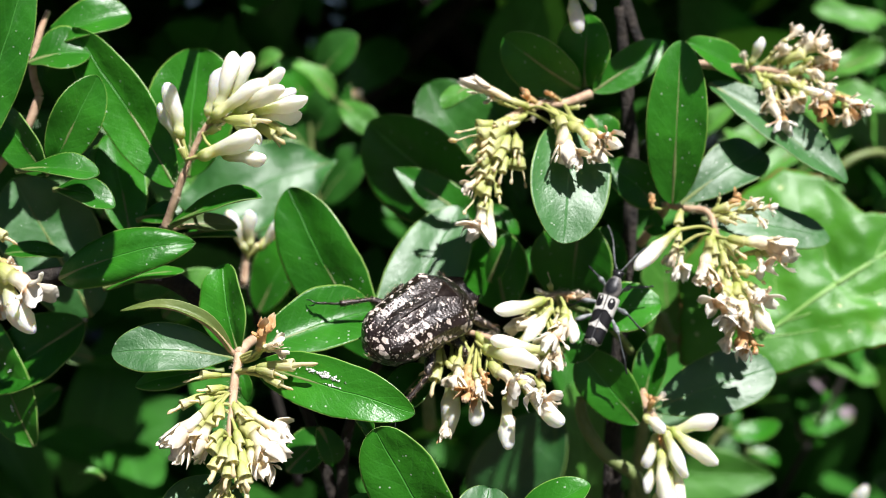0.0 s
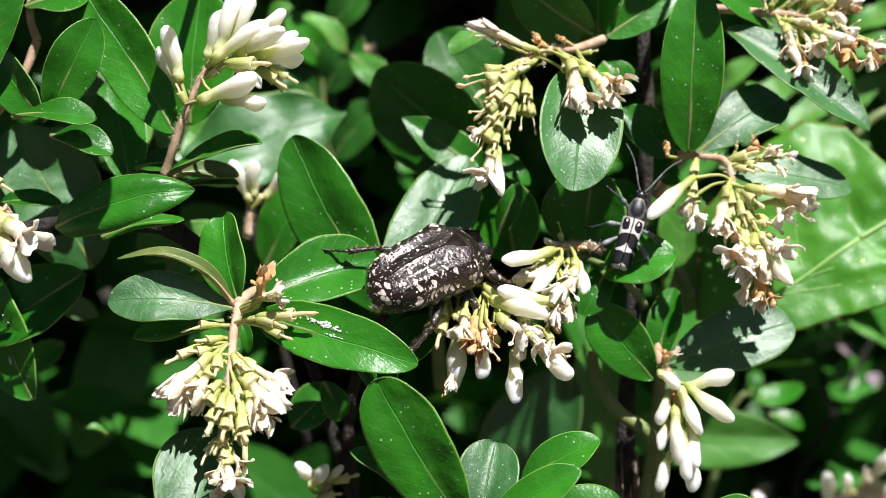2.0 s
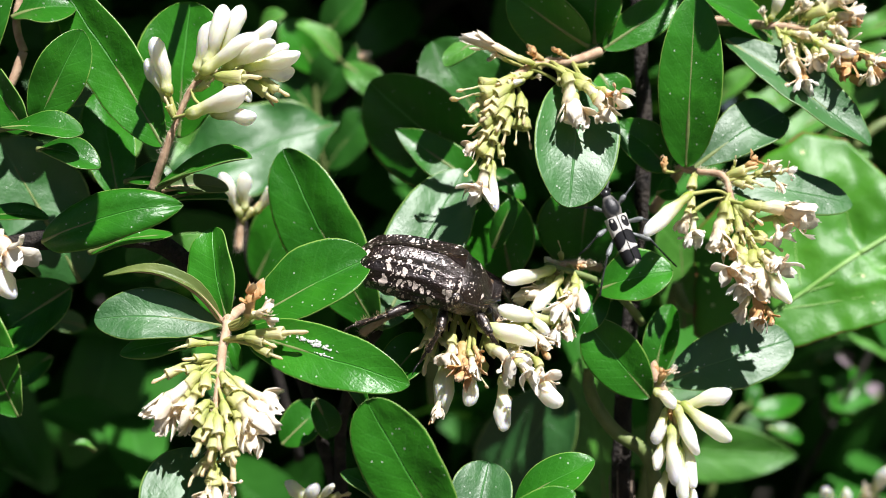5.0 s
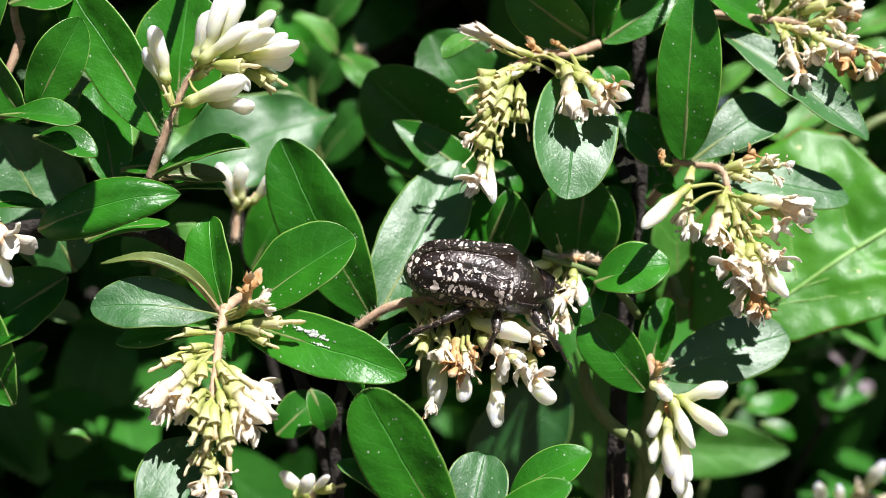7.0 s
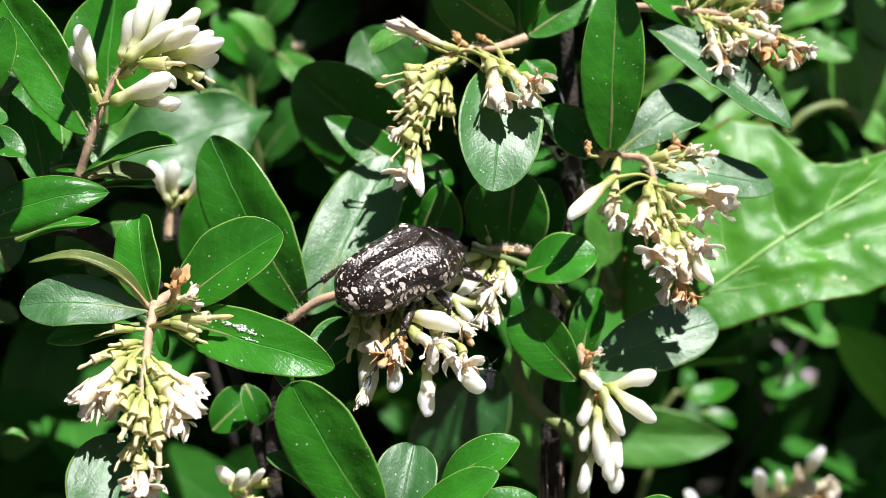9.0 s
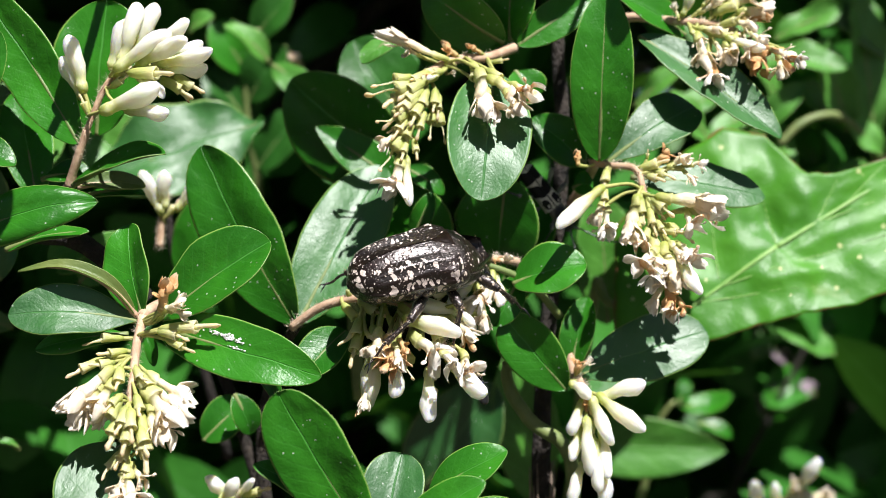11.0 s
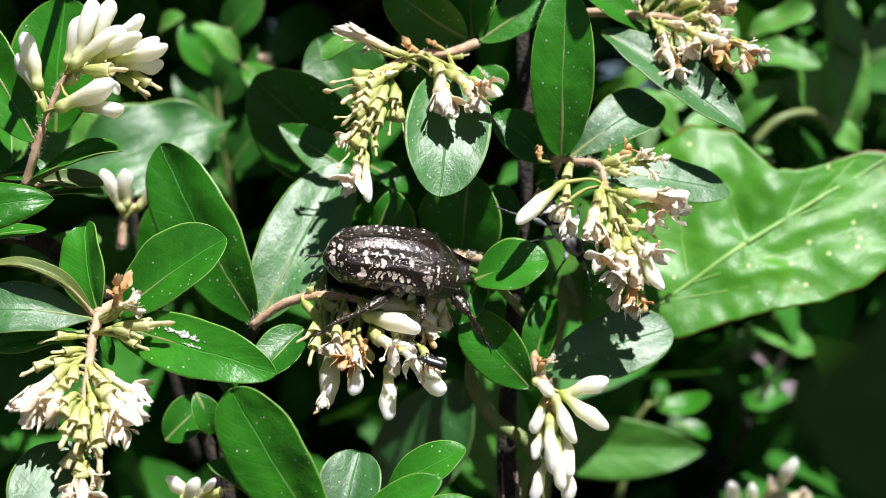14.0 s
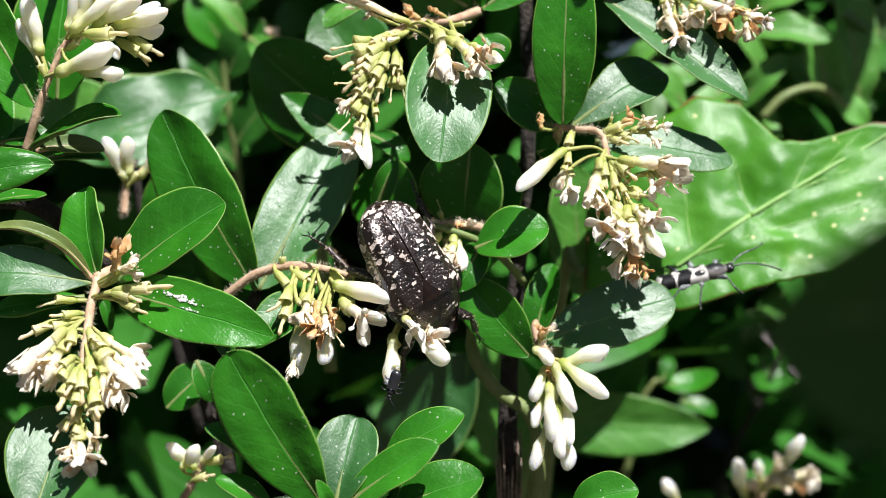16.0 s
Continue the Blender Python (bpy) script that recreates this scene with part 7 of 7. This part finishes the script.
def longhorn():
    """A slim longhorn 15 mm long, head towards +x, back towards +z."""
    bug = tagged(new("longhorn_beetle"), "slim black longhorn beetle with white hooked wing markings", "beetle")
    bug.empty_display_size = 0.004
    I = Matrix()
    for side in (1, -1):
        part("wing_case", dome(-6.6, 2.4, lambda s: 1.95 * min(1, (s * 12 + 0.25) ** 0.4) * (0.80 + 0.20 * s), lambda s: 1.3 * min(1, (s * 9 + 0.1) ** 0.4), 1 * side, 105 * side, 26, 12, 0.72), BANDED, bug, I, "white wing case with black ovals and blots")
    part("belly", dome(-6.6, 3.0, lambda s: 1.7 * max(math.sin(math.pi * (0.05 + 0.9 * s)), 0.1) ** 0.4, lambda s: 1.2 * max(math.sin(math.pi * (0.05 + 0.9 * s)), 0.1) ** 0.5, 80, 280, 12, 12), GREY, bug, I)
    collar = dome(2.15, 6.1, lambda s: 1.05 + 0.66 * math.sin(math.pi * min(1, s * 0.94 + 0.06)) ** 0.8 - 0.35 * s, lambda s: 0.95 + 0.55 * math.sin(math.pi * (s * 0.94 + 0.06)) - 0.3 * s, -178, 178, 16, 22, 0.9)
    for v in collar.vertices:
        v.co.x -= 0.0042
    part("collar", collar, SADDLE, bug, spot(4.2, 0, 0.05), "barrel-shaped pale downy collar with a dark saddle")
    head = oval("head", (1.0, 0.9, 0.9), PITCH, bug, spot(6.6, 0, -0.15), "small dark head")
    for side in (1, -1):
        oval("eye", (0.42, 0.3, 0.5), PITCH, head, spot(7.0, 0.82 * side, 0.1), nx=8, na=8)
        joints = [(7.4, 0.45 * side, 0.4), (8.4, 1.1 * side, 0.9), (9.7, 1.7 * side, 1.1), (11.0, 2.3 * side, 1.0), (12.3, 3.0 * side, 0.7), (13.5, 3.9 * side, 0.4), (14.6, 5.0 * side, 0.1)]
        horn = limb("feeler", joints[:2], (0.22, 0.16, 0.2), PALE, bug, I, "long jointed feeler", 6)
        for k in range(1, 6):
            limb("feeler_joint", joints[k:k + 2], (0.12, 0.15, 0.19), PALE if k < 3 else HORN, horn, I, sides=6)
    plans = (
        ((3.8, 0.9, -0.9), (5.2, 3.0, 0.3), (6.2, 4.8, -1.4), (7.0, 6.2, -1.9)),
        ((1.2, 1.1, -0.9), (0.4, 4.2, 0.6), (-0.8, 6.4, -1.5), (-1.2, 7.8, -2.0)),
        ((-0.6, 1.1, -0.9), (-3.4, 4.0, 0.8), (-6.9, 6.0, -1.3), (-9.2, 7.2, -2.0)),
    )
    for hip, knee, ankle, toe in plans:
        for side in (1, -1):
            q = [Vector((p[0], p[1] * side, p[2])) for p in (hip, knee, ankle, toe)]
            leg = limb("leg", [q[0], q[0] * 0.4 + q[1] * 0.6, q[1]], (0.2, 0.3, 0.52, 0.3), PALE, bug, I, "thin pale grey leg with a clubbed thigh", 7)
            limb("shin", [q[1], (q[1] + q[2]) / 2, q[2]], (0.2, 0.15, 0.2), HORN, leg, I, sides=6)
            limb("foot", [q[2], (q[2] + q[3]) / 2, q[3]], (0.14, 0.22, 0.12, 0.2, 0.12), PITCH, leg, I, sides=6)
    return bug


def flower_beetle():
    """A small dark beetle 4.5 mm long."""
    bug = tagged(new("small_beetle"), "tiny blue black beetle among the white flowers", "beetle")
    bug.empty_display_size = 0.002
    I = Matrix()
    for side in (1, -1):
        part("wing_case", dome(-2.4, 0.8, lambda s: 0.85 * min(1, (s * 5 + 0.05) ** 0.5), lambda s: 0.7 * min(1, (s * 5 + 0.05) ** 0.5), 1 * side, 100 * side, 12, 8), PITCH, bug, I)
    oval("belly", (1.7, 0.75, 0.5), PITCH, bug, spot(-0.6, 0, -0.1))
    oval("collar", (0.6, 0.6, 0.5), PITCH, bug, spot(1.2, 0, 0))
    head = oval("head", (0.4, 0.42, 0.36), PITCH, bug, spot(2.0, 0, -0.05))
    for side in (1, -1):
        limb("feeler", [(2.2, 0.2 * side, 0.1), (2.8, 0.7 * side, 0.3), (3.2, 1.2 * side, 0.2)], (0.07, 0.06, 0.08), PITCH, head, I, sides=5)
        for x in (1.0, 0.2, -0.8):
            limb("leg", [(x, 0.4 * side, -0.2), (x + 0.2, 1.1 * side, 0.2), (x - 0.1, 1.7 * side, -0.7)], (0.12, 0.13, 0.06), PITCH, bug, I, sides=5)
    return bug


chafer_bug = chafer()
longhorn_bug = longhorn()
tiny_bug = flower_beetle()


def stance(place, head, back):
    """The pose of an insect at a place, its head and its back towards these ways."""
    return placed(at(*place), axes(head, back))


def leaf_pose(base, tip, face):
    """The pose of the springing leaf in its sprig's space."""
    return world_of(pressed_leaf.parent).inverted() @ placed(at(*base), axes(at(*tip) - at(*base), face))


RESTS = {ob.name: ob.matrix_basis.copy() for ob in (main_cluster, end_cluster, side_cluster)}


def nudged(ob, x, y, z):
    """A cluster moved by some millimetres as the beetle shifts its weight."""
    return Matrix.Translation((x * 0.001, y * 0.001, z * 0.001)) @ RESTS[ob.name]


def motions():
    walk(main_cluster, [(0, nudged(main_cluster, -1.2, 0, 1.2)), (3.6, nudged(main_cluster, -1.2, 0, 1.2)), (6, nudged(main_cluster, -2.6, 0, -0.8)), (9, nudged(main_cluster, -2.4, 0, -0.6)), (11.4, nudged(main_cluster, 0, 0, 0)), (14.4, nudged(main_cluster, 0, 0, 0)), (15.4, nudged(main_cluster, -4.2, 0, -0.4)), (16, nudged(main_cluster, -4.6, 0, -0.5))])
    walk(end_cluster, [(0, nudged(end_cluster, -1.2, 0, 1.2)), (3.6, nudged(end_cluster, -1.2, 0, 1.2)), (6, nudged(end_cluster, -2.6, 0, -0.8)), (9, nudged(end_cluster, -2.4, 0, -0.6)), (11.4, nudged(end_cluster, 0, 0, 0)), (14.4, nudged(end_cluster, 0, 0, 0)), (15.4, nudged(end_cluster, 0.4, 0, -1.0)), (16, nudged(end_cluster, 0.8, 0, -0.6))])
    walk(side_cluster, [(0, nudged(side_cluster, 0, 0, 0)), (3.0, nudged(side_cluster, 0, 0, 0)), (5.8, nudged(side_cluster, 1.5, 6.5, -0.5)), (16, nudged(side_cluster, 1.5, 6.5, -0.5))])
    walk(chafer_bug, [
        (0, stance((-3.2, -5.0, -3.7), (0.72, 0.55, 0.42), (0.10, -0.85, 0.50))),
        (0.5, stance((-3.1, -5.0, -3.7), (0.72, 0.55, 0.42), (0.10, -0.85, 0.50))),
        (1, stance((-2.8, -5.0, -3.4), (0.72, 0.55, 0.42), (0.10, -0.85, 0.50))),
        (1.5, stance((-2.1, -5.0, -3.4), (0.72, 0.55, 0.42), (0.10, -0.85, 0.50))),
        (2, stance((-2.5, -5.0, -3.8), (0.77, 0.50, 0.36), (0.08, -0.80, 0.58))),
        (2.5, stance((-3.6, -5.0, -3.0), (0.88, 0.40, 0.20), (0.00, -0.66, 0.74))),
        (3, stance((-3.1, -6.0, -2.1), (0.95, 0.20, -0.10), (0.10, -0.50, 0.86))),
        (3.5, stance((-2.8, -6.0, -1.6), (0.96, 0.05, -0.16), (0.15, -0.50, 0.85))),
        (6, stance((2.5, -6.0, -3.8), (0.96, 0.00, -0.24), (0.20, -0.60, 0.72))),
        (6.5, stance((5.5, -6.0, -3.8), (0.97, 0.00, -0.17), (0.15, -0.60, 0.74))),
        (7, stance((7.3, -6.0, -4.7), (0.98, -0.05, -0.13), (0.12, -0.60, 0.76))),
        (7.5, stance((9.1, -6.0, -4.3), (0.96, 0.16, 0.04), (0.12, -0.62, 0.74))),
        (8, stance((9.7, -6.0, -3.6), (0.93, 0.28, 0.14), (0.00, -0.65, 0.73))),
        (8.5, stance((9.5, -6.0, -3.4), (0.92, 0.32, 0.20), (-0.10, -0.68, 0.70))),
        (9, stance((6.1, -6.0, -3.8), (0.80, 0.42, 0.40), (-0.10, -0.85, 0.52))),
        (11.5, stance((12.2, -6.0, -1.8), (0.93, 0.30, 0.20), (-0.10, -0.68, 0.70))),
        (12, stance((13.0, -6.0, -2.1), (0.93, 0.30, 0.18), (-0.08, -0.68, 0.70))),
        (12.5, stance((13.7, -6.0, -2.0), (0.94, 0.28, 0.13), (-0.05, -0.68, 0.70))),
        (13, stance((13.2, -6.0, -3.0), (0.95, 0.22, 0.04), (0.00, -0.64, 0.74))),
        (13.5, stance((12.9, -6.0, -2.5), (0.94, 0.24, -0.03), (0.03, -0.60, 0.75))),
        (14, stance((14.6, -6.0, -2.7), (0.94, 0.22, -0.12), (0.10, -0.60, 0.74))),
        (14.5, stance((15.2, -6.0, -4.1), (0.91, 0.00, -0.36), (0.26, -0.62, 0.72))),
        (14.9, stance((14.0, -6.0, -6.8), (0.78, 0.00, -0.58), (0.35, -0.75, 0.55))),
        (15.2, stance((13.5, -6.0, -6.9), (0.60, 0.00, -0.80), (0.25, -0.90, 0.35))),
        (15.5, stance((13.4, -6.0, -9.1), (0.52, 0.05, -0.85), (0.20, -0.93, 0.28))),
        (16, stance((15.6, -6.0, -10.6), (0.45, 0.05, -0.88), (0.20, -0.94, 0.25))),
    ])
    hind = chafer_legs[-1.6, 1]
    rest = hind.matrix_basis.copy()
    walk(hind, [(0, rest @ pose(0, 0, 0, 44, 0, -6)), (2.6, rest @ pose(0, 0, 0, 44, 0, -6)), (3.4, rest @ pose(0, 0, 0, 10, 0, 0)), (6, rest), (16, rest)])
    walk(longhorn_bug, [
        (0, stance((27.7, -0.0, -3.5), (0.38, 0.15, 0.9), (-0.35, -0.9, 0.2))),
        (0.5, stance((27.4, 0.0, -3.4), (0.38, 0.15, 0.9), (-0.35, -0.9, 0.2))),
        (1, stance((29.8, 2.0, -0.7), (0.42, 0.1, 0.88), (-0.2, -0.95, 0.2))),
        (1.5, stance((30.6, 3.0, 0.6), (0.45, 0.1, 0.85), (-0.1, -0.97, 0.2))),
        (2, stance((30.3, 3.0, 1.2), (0.3, 0.1, 0.93), (0, -0.98, 0.15))),
        (2.5, stance((30.9, 3.0, -0.7), (-0.1, 0.1, 0.97), (0, -0.98, 0.15))),
        (3, stance((28.1, 3.0, 2.1), (-0.4, 0.1, 0.9), (0.1, -0.98, 0.15))),
        (3.5, stance((27.4, 3.0, 2.8), (-0.42, 0.1, 0.9), (0.1, -0.98, 0.15))),
        (6, stance((31.2, 10.0, 10.4), (-0.3, 0.1, 0.92), (0.1, -0.98, 0.15))),
        (7, stance((31.5, 16.0, 18.1), (-0.2, 0.1, 0.95), (0.1, -0.98, 0.15))),
        (9, stance((33.4, 18.0, 17.3), (0.5, 0.2, -0.7), (0.1, -0.98, 0.15))),
        (11.5, stance((32.3, 14.0, 7.5), (0.6, 0.1, -0.75), (0.1, -0.98, 0.15))),
        (12, stance((33.3, 12.0, 6.5), (0.6, 0.1, -0.75), (0.2, -0.95, 0.15))),
        (12.5, stance((36.2, 12.0, 7.1), (0.6, 0.1, -0.75), (0.2, -0.95, 0.15))),
        (13, stance((36.7, 11.0, 5.9), (0.65, 0, -0.75), (0.3, -0.9, 0.2))),
        (13.5, stance((39.5, 9.0, 3.9), (0.68, -0.05, -0.72), (0.4, -0.85, 0.3))),
        (14, stance((40.6, 9.0, 3.3), (0.55, -0.05, -0.82), (0.4, -0.85, 0.25))),
        (14.5, stance((39.6, 9.0, 3.8), (0.5, -0.05, -0.85), (0.4, -0.85, 0.2))),
        (14.9, stance((41.5, 9.0, -1.3), (0.35, 0, -0.93), (0.4, -0.9, 0.15))),
        (15.2, stance((44.2, 10.0, -7.3), (0.75, 0.05, -0.6), (0.4, -0.8, 0.4))),
        (15.5, stance((46.5, 12.0, -9.9), (0.95, 0.1, -0.25), (0.1, -0.5, 0.85))),
        (15.8, stance((62.7, 18.0, -11.4), (0.97, 0.05, 0.18), (-0.1, -0.5, 0.85))),
        (16, stance((64.3, 18.0, -11.2), (0.97, 0.05, 0.22), (-0.1, -0.5, 0.85))),
    ])
    walk(tiny_bug, [
        (0, stance((12.0, 12.0, -13.0), (0.3, 0.1, -0.9), (0, -0.9, 0.3))),
        (6, stance((11.1, 12.0, -19.5), (0.3, 0.1, -0.9), (0, -0.9, 0.3))),
        (8.5, stance((19.4, 2.0, -22.2), (0.3, 0.1, -0.9), (0.5, -0.8, 0.1))),
        (9, stance((19.1, -3.0, -22.6), (0.1, 0.1, 0.95), (0.6, -0.75, 0.1))),
        (11.5, stance((19.8, -9.0, -22.9), (-0.3, 0.1, 0.9), (0.6, -0.75, 0.3))),
        (12, stance((16.5, -12.0, -20.2), (-0.75, 0, 0.6), (0.3, -0.8, 0.5))),
        (12.5, stance((16.6, -13.0, -18.2), (-0.7, 0, 0.65), (0.3, -0.8, 0.5))),
        (13, stance((16.8, -13.0, -19.2), (-0.7, 0, 0.6), (0.3, -0.8, 0.5))),
        (13.5, stance((17.4, -13.0, -17.0), (-0.75, 0, 0.6), (0.3, -0.8, 0.5))),
        (14, stance((18.3, -13.0, -18.3), (-0.9, 0, 0.3), (0.2, -0.8, 0.6))),
        (14.5, stance((16.4, -13.0, -20.2), (-0.97, 0, 0.05), (0, -0.75, 0.65))),
        (15, stance((13.4, -12.0, -22.8), (-0.95, 0, -0.2), (0, -0.75, 0.65))),
        (15.5, stance((12.7, -11.0, -23.0), (-0.95, 0, -0.2), (0, -0.75, 0.65))),
        (16, stance((12.2, -11.0, -27.3), (-0.3, 0, -0.9), (0, -0.95, 0.2))),
    ])
    walk(pressed_leaf, [(0, leaf_pose((-31.9, -8.0, -9.1), (-10.0, 2.0, -2.2), (0.14, -0.86, 0.46))), (2.6, leaf_pose((-31.9, -8.0, -9.1), (-10.0, 2.0, -2.2), (0.14, -0.86, 0.46))), (3.6, leaf_pose((-30.7, -8.0, -9.2), (-11.5, 0.0, -4.4), (0.10, -0.86, 0.46))), (5.8, leaf_pose((-32.0, -9.0, -10.3), (-13.9, -12.0, 1.9), (-0.45, -0.86, 0.22))), (16, leaf_pose((-32.0, -9.0, -10.3), (-13.9, -12.0, 1.9), (-0.45, -0.86, 0.22)))])


motions()
